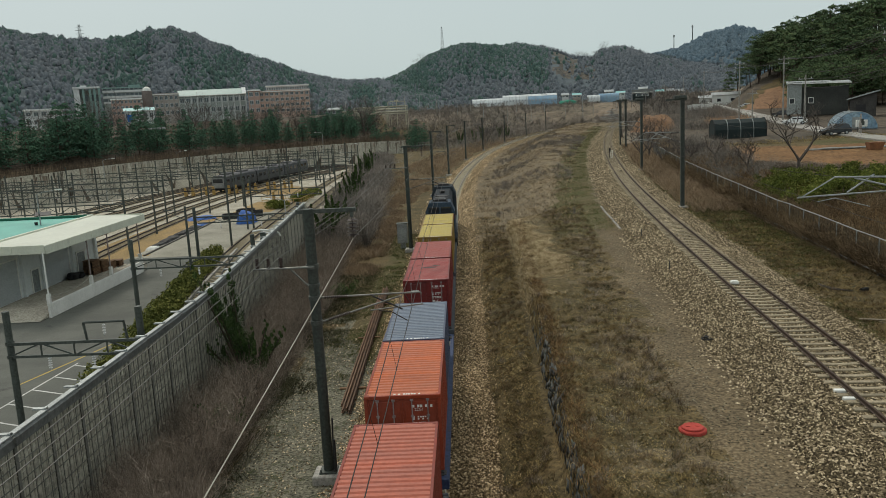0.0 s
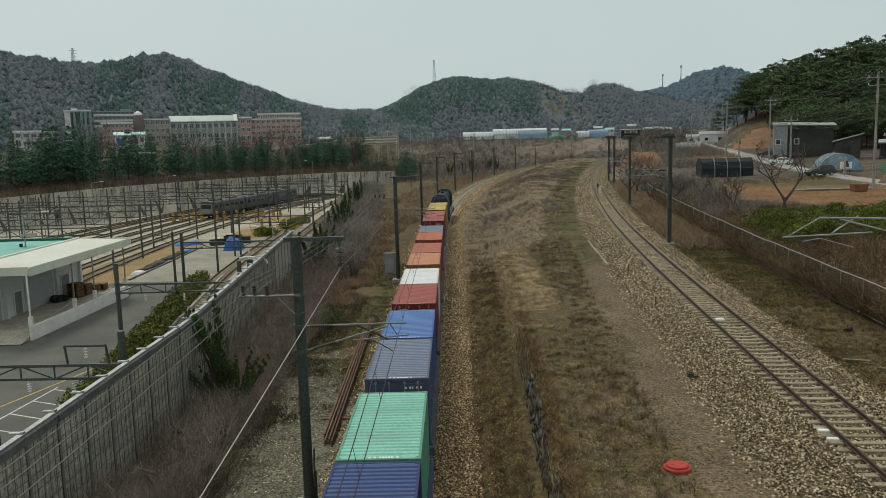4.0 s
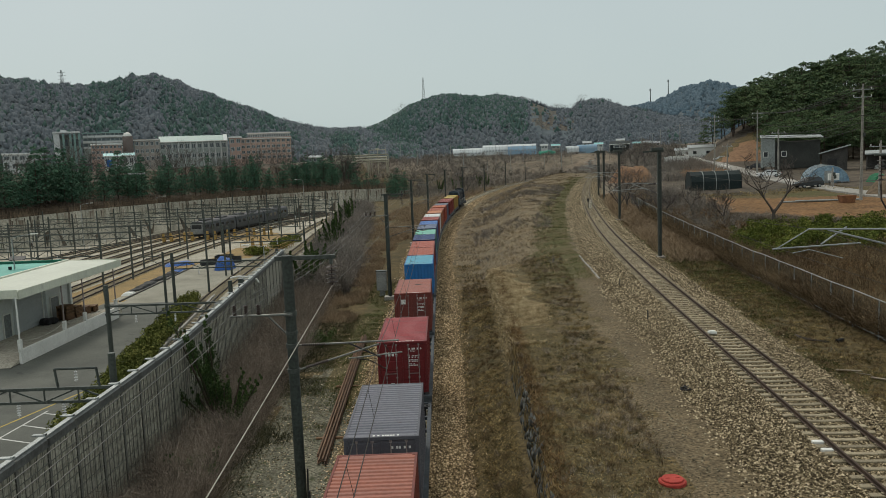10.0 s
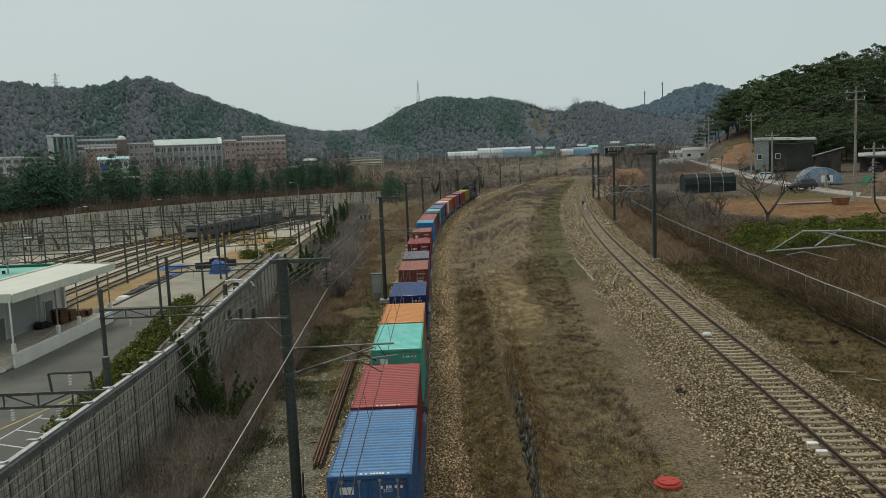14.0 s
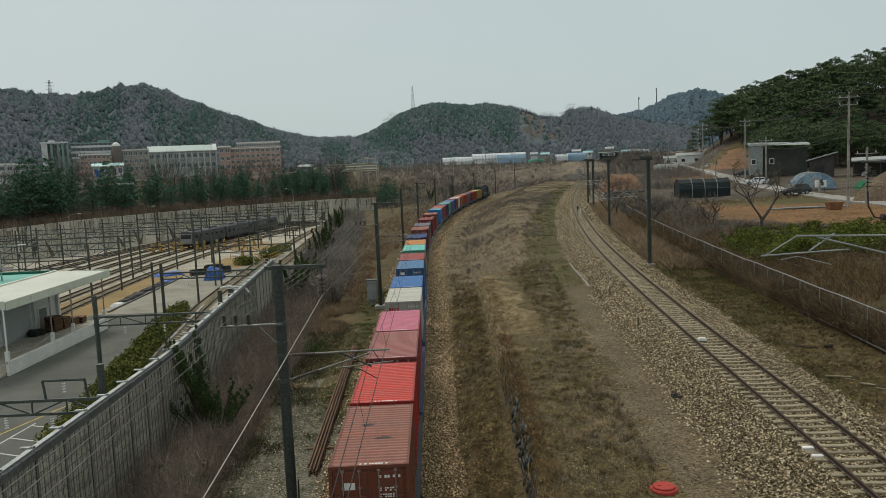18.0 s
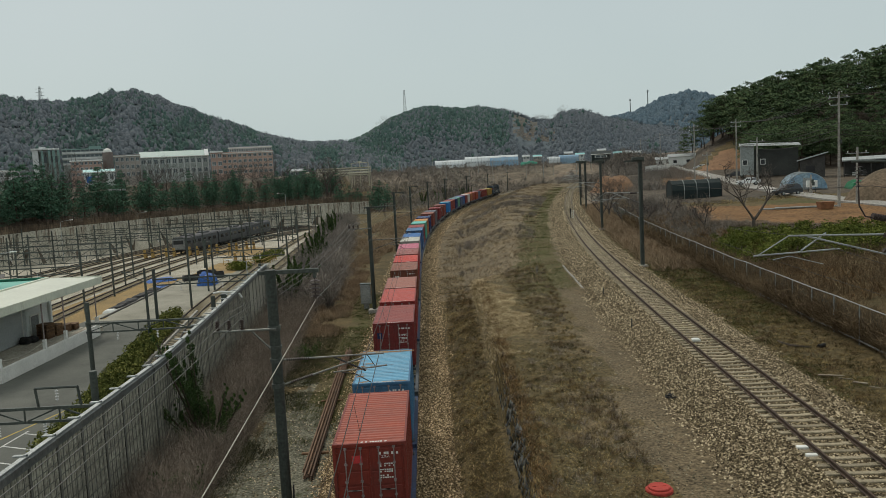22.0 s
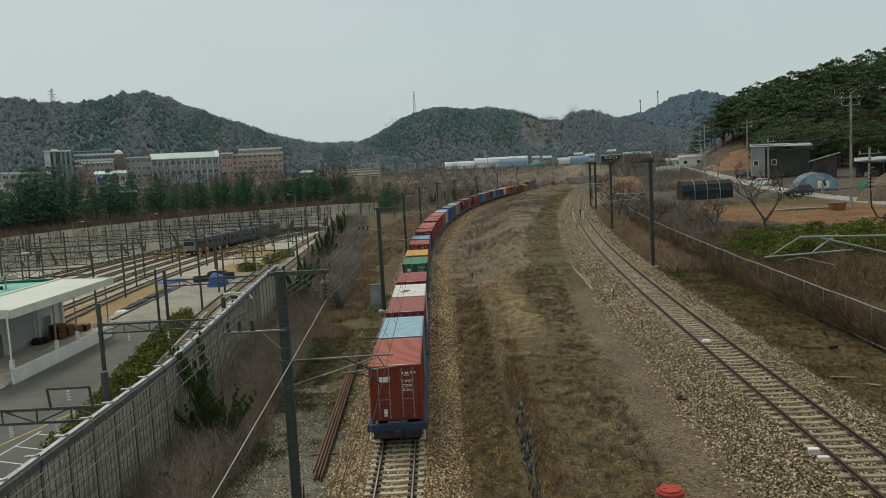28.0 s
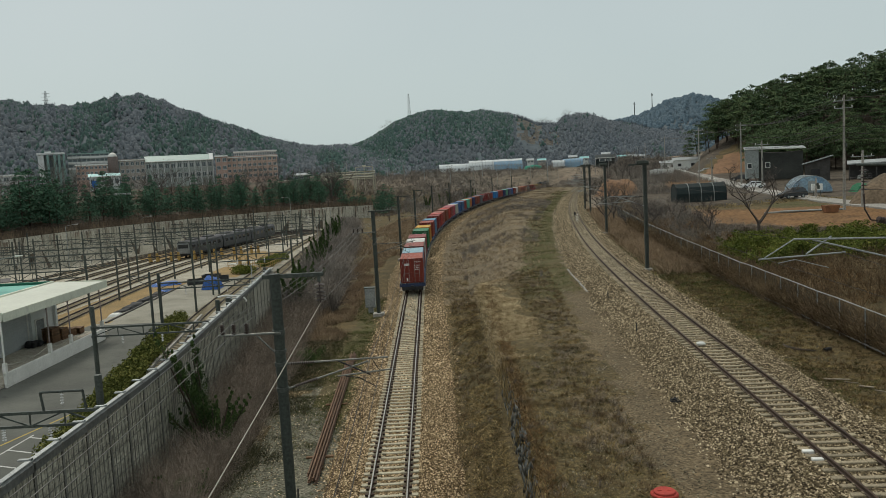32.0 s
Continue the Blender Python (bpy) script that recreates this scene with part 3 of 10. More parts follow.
def wob(x, y, f, s=0.0):
    """Smooth unevenness without direction, about -1 to 1, in two octaves; waves are about 5 / f metres long."""
    x, y = np.asarray(x, float), np.asarray(y, float)
    out = 0.0
    for g, amp in ((f / 2.4, 1.0), (f / 1.1, 0.4)):
        u, v = (0.8 * x + 0.6 * y) * g, (0.8 * y - 0.6 * x) * g
        i, j = np.floor(u), np.floor(v)
        a, b = u - i, v - j
        a, b = a * a * (3 - 2 * a), b * b * (3 - 2 * b)
        n0 = lattice(i, j, s + g) * (1 - a) + lattice(i + 1, j, s + g) * a
        n1 = lattice(i, j + 1, s + g) * (1 - a) + lattice(i + 1, j + 1, s + g) * a
        out = out + amp * (n0 * (1 - b) + n1 * b - 0.5)
    return out * 1.7


def gz(x, y):
    """Height of the ground."""
    x, y = np.asarray(x, float), np.asarray(y, float)
    XL, XR, XS, XF, XW = xl(y), xr(y), x_stone(y), x_fence(y), x_wall(y)
    # strip of the lower track
    z = -0.62 + 0.07 * wob(x, y, 0.9) + 0 * x
    z = z + 1.25 * smooth01(XL + 3.1, XS - 0.1, x) * smooth01(84, 58, y) * (x < XS + 0.3)
    # stone wall near, weedy slope further off
    near = smooth01(XS - 0.05, XS + 0.35, x)
    far = smooth01(XL + 4.5, XL + 17, x)
    k = smooth01(66, 94, y)
    up = near * (1 - k) + far * k
    hump = 0.75 * k * smooth01(XL + 8, XL + 17, x) * smooth01(XR - 4, XR - 16, x)
    plateau = 2.45 + hump + (0.12 + 0.22 * k) * wob(x, y, 0.45, 1.0) * smooth01(XR - 3.2, XR - 7, x)
    z = z * (1 - up) + up * (plateau + 0.07 * wob(x, y, 0.9))
    # beyond the fence the land is banked up and climbs
    rise = smooth01(XF + 0.3, XF + 7, x)
    climb = 1.1 + 0.021 * np.maximum(0, y - 60) + 0.030 * np.maximum(0, x - XF - 14) * smooth01(40, 120, y)
    z = z + rise * (climb + 0.12 * wob(x, y, 0.3, 2.0))
    # far end of the valley
    z = z + smooth01(385, 560, y + 0.1 * np.abs(x) + 95 * smooth01(45, -45, x)) * 12.6 * smooth01(XR + 30, XR - 20, x) * smooth01(5, 45, np.abs(x - XL) + smooth01(470, 540, y) * 60)
    # the railway yard lies lower, behind the barrier
    yard = smooth01(XW + 0.02, XW - 0.38, x)
    d, top = behind_ret(x, y, True)
    bank = top - 0.2 + 0.16 * np.clip(d, 0, 14) + 0.02 * np.clip(d - 14, 0, 46) + 0.08 * np.clip(d - 50, 0, 80)
    zy = np.where(d > 0.3, bank + 0.3 * wob(x, y, 0.12, 3.0), -3.0)
    zy = np.where((y > 257) & (d <= 0.3), 4.0 - 4.5 * smooth01(-26, -15, x), zy)
    z = z * (1 - yard) + zy * yard
    return z


# ---- the ground, one sheet to the horizon ----
def steps(*runs):
    out = [runs[0][0]]
    for a, b, s in runs:
        n = max(1, int(round((b - a) / s)))
        out += [a + (b - a) * (i + 1) / n for i in range(n)]
    return np.array(out)


def make_ground():
    gx = steps((-4000, -1000, 600), (-1000, -300, 50), (-300, -140, 8), (-140, -36, 2.0), (-36, -16, 1.0), (-16, -12.5, 0.25), (-12.5, 1, 0.55), (1, 4.5, 0.16),
               (4.5, 30, 0.6), (30, 80, 1.6), (80, 200, 6), (200, 1000, 50), (1000, 4000, 600))
    gy = steps((-700, -60, 40), (-60, 10, 3), (10, 70, 0.8), (70, 130, 1.2), (130, 270, 2.5), (270, 480, 6), (480, 1000, 40), (1000, 5000, 500))
    X, Y = np.meshgrid(gx, gy)
    Z = gz(X, Y)
    nx, ny = len(gx), len(gy)
    v = np.stack([X, Y, Z], -1).reshape(-1, 3)
    i = np.arange(nx * ny).reshape(ny, nx)
    f = np.stack([i[:-1, :-1], i[:-1, 1:], i[1:, 1:], i[1:, :-1]], -1).reshape(-1, 4)
    mats = [DRY_GRASS, MOUND, GREEN_GRASS, GRAVEL, TRACK_PATH, SOIL, ASPHALT, CONCRETE_YARD, YELLOW_SAND, YARD_BALLAST, BROWN_SLOPE, FAR_LAND]
    me = cloud("ground", v, f, mats, smooth=True)
    cx, cy = (X[:-1, :-1] + X[1:, 1:]) / 2, (Y[:-1, :-1] + Y[1:, 1:]) / 2
    w = wob(cx, cy, 0.7, 5.0) + 0.6 * wob(cx, cy, 2.1, 1.0)
    XL, XR, XS, XF, XW = xl(cy), xr(cy), x_stone(cy), x_fence(cy), x_wall(cy)
    k = np.zeros(cx.shape, int)
    k = np.where((cy > 80 + 5 * w) & (cx > XL + 3) & (cx < XR - 4), 1, k)
    k = np.where((cy > 60) & (cx > XR - 8.5 + w) & (cx < XR - 4.4) & (cy < 330), 2, k)
    k = np.where((cx < XL - 1) & (cx > XL - 7.4 + 0.9 * w) & (cy < 52 + 6 * w), 3, k)
    k = np.where((cx < XL - 1) & (cx > XL - 5.0) & (cy > 45 + 8 * w) & (cy < 82), 2, k)
    k = np.where((cx > XR - 7.9 + 0.8 * w) & (cx < XR - 3) & (cy < 62 + 5 * w) & (wob(cx, cy, 1.9, 3.0) > -0.1), 4, k)
    k = np.where((cx > XR - 5.5 + 0.3 * w) & (cx < XR - 3) & (cy < 64), 4, k)
    k = np.where((cx > XR + 3) & (cx < XF - 0.5) & (cy > 55 + 4 * w) & (cy < 84), 2, k)
    k = np.where((cx > 49 + w) & (cy > 109) & (cy < 122 + w) & (cx < 56), 2, k)
    k = np.where((cx > XF + 6.5) & (cy > 89 - 1.09 * (cx - 36.3) + w) & (cy < 123 - 0.57 * (cx - 34.7) + w), 5, k)
    k = np.where((cx > XR + 4) & (cy > 160), 11, k)
    k = np.where((cx > XF + 4) & (cy > 126 + w), 10, k)
    k = np.where((cy > 182) & (cy < 258 + 3 * w) & (cx > 0.288 * cy + w) & (cx < 66.5 + 0.2 * (cy - 178) - 2.5), 5, k)
    d = behind_ret(cx, cy)
    yard = cx < XW - 0.1
    k = np.where(yard, 9, k)
    k = np.where(yard & (cx > -46) & (cy < 92), 6, k)
    k = np.where(yard & (cx > -50.5 + 0.3 * w) & (cx < -41.2 + 0.2 * w) & (cy >= 84) & (cy < 131), 8, k)
    k = np.where(yard & (cx > -41.2 + 0.2 * w) & (cx < -28.6) & (cy >= 92) & (cy < 150), 7, k)
    k = np.where(yard & (cx > -43) & (cx < -35) & (cy >= 133) & (cy < 150), 8, k)
    k = np.where(yard & (cx > -79) & (cx < -36) & (cy > 172 - 0.5 * (cx + 60)) & (cy < 206 - 0.9 * (cx + 70)) & (d < -9), 8, k)
    k = np.where(yard & ((d > 0) | (cy > 257)), 10, k)
    k = np.where((cy > 400) | (np.abs(cx) > 260), 11, k)
    me.polygons.foreach_set("material_index", k.ravel().astype(np.int32))
    tagged(new("ground", me), "dry grass, gravel and bare soil of the railway land", "ground", kind="structure")


make_ground()


# ---- tracks ----
def along(fx, y0, y1, step):
    """Places along a track with the heading, at even steps of arc."""
    out, y = [], y0
    while y < y1:
        x = float(fx(y))
        sl = (float(fx(y + 0.05)) - float(fx(y - 0.05))) / 0.1
        out.append((x, y, math.atan(sl)))
        y += step * math.cos(math.atan(sl))
    return out


def sweep(prof, pts, z):
    """An outline of (across, up) drawn along a track."""
    n = len(prof)
    sh = Shape()
    for x, y, h in pts:
        for a, u in prof:
            sh.v.append((x + a * math.cos(h), y - a * math.sin(h), z + u))
    for i in range(len(pts) - 1):
        for j in range(n):
            sh.f.append((i * n + j, i * n + (j + 1) % n, (i + 1) * n + (j + 1) % n, (i + 1) * n + j))
    return sh


RAIL = [(-0.065, -0.155), (0.065, -0.155), (0.065, -0.14), (0.012, -0.125), (0.012, -0.045), (0.036, -0.035), (0.036, -0.003), (-0.036, -0.003), (-0.036, -0.035), (-0.012, -0.045), (-0.012, -0.125), (-0.065, -0.14)]
HEAD = [(-0.03, -0.004), (0.03, -0.004), (0.026, 0.003), (-0.026, 0.003)]


def make_track(name, fx, z, y0, y1, ballast, width_l, width_r, shiny, sleeper_to, label):
    coarse = along(fx, y0, 150, 3.0) + along(fx, 150, y1, 6.0)
    prof = [(-width_l - 1.0, -0.85), (width_r + 1.0, -0.85), (width_r, -0.36), (1.45, -0.215), (0.55, -0.215), (-0.55, -0.215), (-1.45, -0.215), (-width_l, -0.36)]
    setting("track_bed", sweep(prof, coarse, z), ballast, label + " of crushed stone", "track bed", smooth=False)
    track = thing(name, Matrix(), "pair of steel rails on concrete sleepers, " + ("running curve polished by trains" if shiny else "rusty and little used"), "railway track", "railway tracks")
    for s in (-0.7525, 0.7525):
        pr = [(a + s, u) for a, u in RAIL]
        rail = part("rail", sweep(pr, coarse, z), RAIL_RUST, track)
        part("rail_head", sweep([(a + s, u) for a, u in HEAD], coarse, z), RAIL_HEAD if shiny else RAIL_RUST, rail)
    # sleepers: the near ones singly, the far ones as one mesh
    sl = Shape()
    for i in (-1, 1):
        sl.box((i * 0.80, 0, -0.25), (0.80, 0.25, 0.19), bev=0.02)
    sl.box((0, 0, -0.27), (0.86, 0.21, 0.19), bev=0.02)
    for i in (-0.7525, 0.7525):
        for j in (-0.10, 0.10):
            sl.box((i + j, 0, -0.135), (0.05, 0.10, 0.05))
    concrete = SLEEPER_PALE if shiny else SLEEPER
    me = sl.mesh("sleeper", concrete)
    clips = Shape()
    spots = along(fx, y0, y1, 0.62)
    rest = Shape()
    count = 0
    for x, y, h in spots:
        m = Matrix.Translation((x + random.uniform(-0.02, 0.02), y, z)) @ Matrix.Rotation(-h + random.uniform(-0.01, 0.01), 4, "Z")
        if 12 < y < sleeper_to:
            part("sleeper", me, None, track, at=m)
            if shiny and y < 110:
                for i in (-0.7525, 0.7525):
                    for j in (-0.13, 0.13):
                        clips.box((i + j, 0, -0.10), (0.11, 0.17, 0.085), m)
        elif y > 0:
            rest.box((0, 0, -0.23), (2.4, 0.24, 0.15), m)
    part("sleeper_rest", rest, concrete, track)["kind"] = "stuff"
    if shiny:
        part("rail_clip", clips, RAIL_RUST, track, "dark spring clips beside the rails")["kind"] = "stuff"


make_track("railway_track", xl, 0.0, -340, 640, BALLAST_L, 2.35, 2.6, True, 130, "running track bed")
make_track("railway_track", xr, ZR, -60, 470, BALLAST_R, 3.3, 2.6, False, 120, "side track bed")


def stones_on(fx, z, y0, y1, wl_, wr_, n, first):
    """Places for loose stones on a track bed with the given shoulder widths."""
    y = y0 + (y1 - y0) * RNG.random(n) ** 1.2
    a = RNG.uniform(-wl_ - 1.3, wr_ + 1.3, n)
    w = np.where(a < 0, wl_, wr_)
    x = fx(y) + a
    t = np.abs(a)
    zz = np.where(t < 1.45, -0.20, np.where(t < w, -0.2 - 0.145 * (t - 1.45) / (w - 1.45), -0.345 - 0.49 * (t - w)))
    zz = np.maximum(zz + z, gz(x, y))
    ys = np.array([q[1] for q in along(fx, first, 270, 0.62)])
    k = np.clip(np.searchsorted(ys, y), 1, len(ys) - 1)
    on_sleeper = (t < 1.15) & (np.minimum(np.abs(y - ys[k]), np.abs(y - ys[k - 1])) < 0.15) & (RNG.random(n) < 0.93)
    zz = np.where(on_sleeper, zz - 0.12, np.where(t < 1.2, zz - 0.025, zz))
    keep = (np.abs(t - 0.7525) > 0.09) & (t < w + 0.3 + 0.9 * RNG.random(n) ** 1.6 + 0.22 * wob(x * 0, y, 1.3, 2.0))
    return np.c_[x, y, zz][keep]


for fx, z, wl_, wr_, mt, word, first in ((xl, 0.0, 2.35, 2.6, STONE_A, "tan", -340), (xr, ZR, 3.3, 2.6, STONE_B, "grey", -60)):
    for y0, y1, n, r in ((14, 56, 72000, 0.04), (48, 120, 34000, 0.06), (110, 260, 16000, 0.1)):
        sv, sf = scatter_rocks(stones_on(fx, z, y0, y1, wl_, wr_, n, first), r, True)
        tagged(new("ballast_stones", cloud("ballast_stones", sv, sf, mt)), "loose " + word + " crushed stones of the track bed", "ballast", kind="stuff")


# ---- the container train ----
SPEED = 11.88
CL, CW, CH = 6.058, 2.438, 2.591
DECK = 1.16
GAUGE_PTS = np.array([(float(xl(y)), y) for y in np.arange(-420, 760, 1.0)])
ARC = np.r_[0, np.cumsum(np.hypot(*np.diff(GAUGE_PTS, axis=0).T))]
ARC -= np.interp(0, GAUGE_PTS[:, 1], ARC)


def on_track(s, span, z):
    """The pose of a vehicle whose middle is s metres along the lower track and whose pivots are span apart."""
    y = [float(np.interp(s + k * span / 2, ARC, GAUGE_PTS[:, 1])) for k in (-1, 1)]
    a, b = (Vector((float(xl(q)), q, 0)) for q in y)
    d = b - a
    return Matrix.Translation((a + b) / 2 + Vector((0, 0, z))) @ Matrix.Rotation(-math.atan2(d.x, d.y), 4, "Z")


def corrugated(length, height, pitch, depth, n=None, cut=(0.08, 0.30, 0.62, 0.84)):
    """A sheet of pressed ribs: runs along y, stands along z, ribs bulge to +x. Closed at the back."""
    n = n or int(length / pitch)
    p = length / n
    prof = []
    for i in range(n):
        y = -length / 2 + i * p
        prof += [(y + cut[0] * p, 0), (y + cut[1] * p, -depth), (y + cut[2] * p, -depth), (y + cut[3] * p, 0)]
    prof = [(-length / 2, 0)] + prof + [(length / 2, 0)]
    m = len(prof)
    sh = Shape()
    sh.v = [(x, y, z) for z in (0, height) for y, x in prof] + [(-depth - 0.02, y, z) for z in (0, height) for y in (-length / 2, length / 2)]
    sh.f = [(i, i + 1, m + i + 1, m + i) for i in range(m - 1)]
    sh.f.append((2 * m + 1, 2 * m, 2 * m + 2, 2 * m + 3))
    return sh


def make_container():
    """One twenty-foot box. Its doors look to -y. Origin at the middle of its base."""
    c = new("shipping_container")
    fr = Shape()
    t = 0.11
    for i in (-1, 1):
        for j in (-1, 1):
            fr.box((i * (CW / 2 - t / 2), j * (CL / 2 - t / 2), CH / 2), (t, t, CH - 0.24), bev=0.015)
        fr.box((i * (CW / 2 - 0.04), 0, CH - 0.04), (0.07, CL - 0.3, 0.07))
        fr.box((i * (CW / 2 - 0.05), 0, 0.08), (0.09, CL - 0.3, 0.15))
    for j in (-1, 1):
        fr.box((0, j * (CL / 2 - 0.05), CH - 0.06), (CW - 0.3, 0.09, 0.11))
        fr.box((0, j * (CL / 2 - 0.05), 0.08), (CW - 0.3, 0.09, 0.15))
    fr.box((0, 0, 0.10), (CW - 0.2, CL - 0.2, 0.06))
    part("frame", fr, None, c)
    roof = corrugated(CL - 0.55, CW - 0.16, 0.24, 0.034, cut=(0.22, 0.40, 0.58, 0.76))
    roof.v = [(CW / 2 - 0.08 - z, y, CH - 0.012 + x) for x, y, z in roof.v]
    roof.f = [q[::-1] for q in roof.f]
    for j in (-1, 1):
        roof.box((0, j * (CL / 2 - 0.19), CH - 0.02), (CW - 0.16, 0.18, 0.016))
    part("roof", roof, None, c)
    side = corrugated(CL - 0.22, CH - 0.24, 0.28, 0.036)
    me = None
    for i in (-1, 1):
        sh = Shape()
        sh.v = [(i * (CW / 2 - 0.012 + x), y, z + 0.15) for x, y, z in side.v]
        sh.f = side.f if i > 0 else [q[::-1] for q in side.f]
        part("side_wall", sh, None, c)
    end = corrugated(CW - 0.22, CH - 0.26, 0.26, 0.045)
    sh = Shape()
    sh.v = [(-y, CL / 2 - 0.012 + x, z + 0.15) for x, y, z in end.v]
    sh.f = end.f
    part("front_wall", sh, None, c)
    w = (CW - 0.24) / 2
    for i in (-1, 1):
        d = Shape()
        x0 = i * (w / 2 + 0.004)
        d.box((x0, -CL / 2 + 0.06, CH / 2), (w, 0.03, CH - 0.28))
        for z0, z1 in ((0.20, 0.62), (0.68, 1.12), (1.18, 1.62), (1.68, 2.38)):
            d.box((x0, -CL / 2 + 0.035, (z0 + z1) / 2), (w - 0.14, 0.03, z1 - z0), bev=0.02)
        for z in (0.3, 0.95, 1.6, 2.25):
            d.box((i * (w + 0.02), -CL / 2 + 0.025, z), (0.12, 0.03, 0.09))
        door = part("door", d, None, c)
        for q in (0.27, 0.73):
            r = Shape()
            xx = i * w * q
            r.rod((xx, -CL / 2 - 0.005, 0.12), (xx, -CL / 2 - 0.005, CH - 0.12), 0.02, 6)
            for z in (0.16, 0.8, 1.3, 1.9, CH - 0.16):
                r.box((xx, -CL / 2 + 0.01, z), (0.10, 0.04, 0.07))
            r.box((xx + 0.16 * (1 if q < 0.5 else -1) * i, -CL / 2 - 0.015, 1.0), (0.34, 0.02, 0.035))
            part("lock_rod", r, ROD_STEEL, door, "dull steel lock rod with handle")
    cast = Shape().box((0, 0, 0), (0.165, 0.18, 0.12), bev=0.012).box((0, 0, 0.0605), (0.09, 0.10, 0.003)).mesh("corner_casting", None)
    for i in (-1, 1):
        for j in (-1, 1):
            for z in (0.06, CH - 0.06):
                part("corner_casting", cast, None, c, at=Matrix.Translation((i * (CW / 2 - 0.08), j * (CL / 2 - 0.087), z)))
    # writing that cannot be read: rows of pale bars on the doors and the roof's rear edge
    marks = Shape()
    for k, (z, wd) in enumerate(((2.22, 0.62), (1.86, 0.40), (1.79, 0.44), (1.66, 0.40), (1.59, 0.44), (1.46, 0.36), (1.39, 0.42))):
        x = 0.34
        while x < 0.34 + wd:
            b = 0.055 if k > 0 else 0.07
            marks.box((x, -CL / 2 + 0.016, z), (b, 0.006, 0.045 if k > 0 else 0.085))
            x += b + random.choice((0.02, 0.02, 0.09))
    x = -0.25
    while x < 0.55:
        marks.box((x, -CL / 2 + 0.16, CH - 0.009), (0.065, 0.10, 0.006))
        x += random.choice((0.085, 0.085, 0.15))
    part("marking", marks, WHITE, c, "white lettering too small to read")
    plate = Shape().box((-0.52, -CL / 2 + 0.016, 0.42), (0.16, 0.006, 0.22)).box((-0.52, -CL / 2 + 0.015, 0.24), (0.16, 0.006, 0.1))
    part("notice_plate", plate, WHITE, c, "pale notice plate")
    return c


PAINTS = {}


def paint(name, c, rust=0.0):
    """Faded container paint with rust and grime."""
    c = tuple(c)
    if c not in PAINTS:
        g = sum(c) / 3
        c2 = tuple(v * 0.72 + g * 0.16 for v in c)
        PAINTS[c] = surf(name, c, c2, rough=0.5, scale=0.8, fine=9, bump=0.08, amount=0.34, spec=0.2,
                         stain=(0.10, 0.055, 0.04) if max(c) < 0.6 or rust else (0.22, 0.16, 0.12), stain_at=0.68 - rust, streak=(0.45, 2.2, 0.6))
    return PAINTS[c]


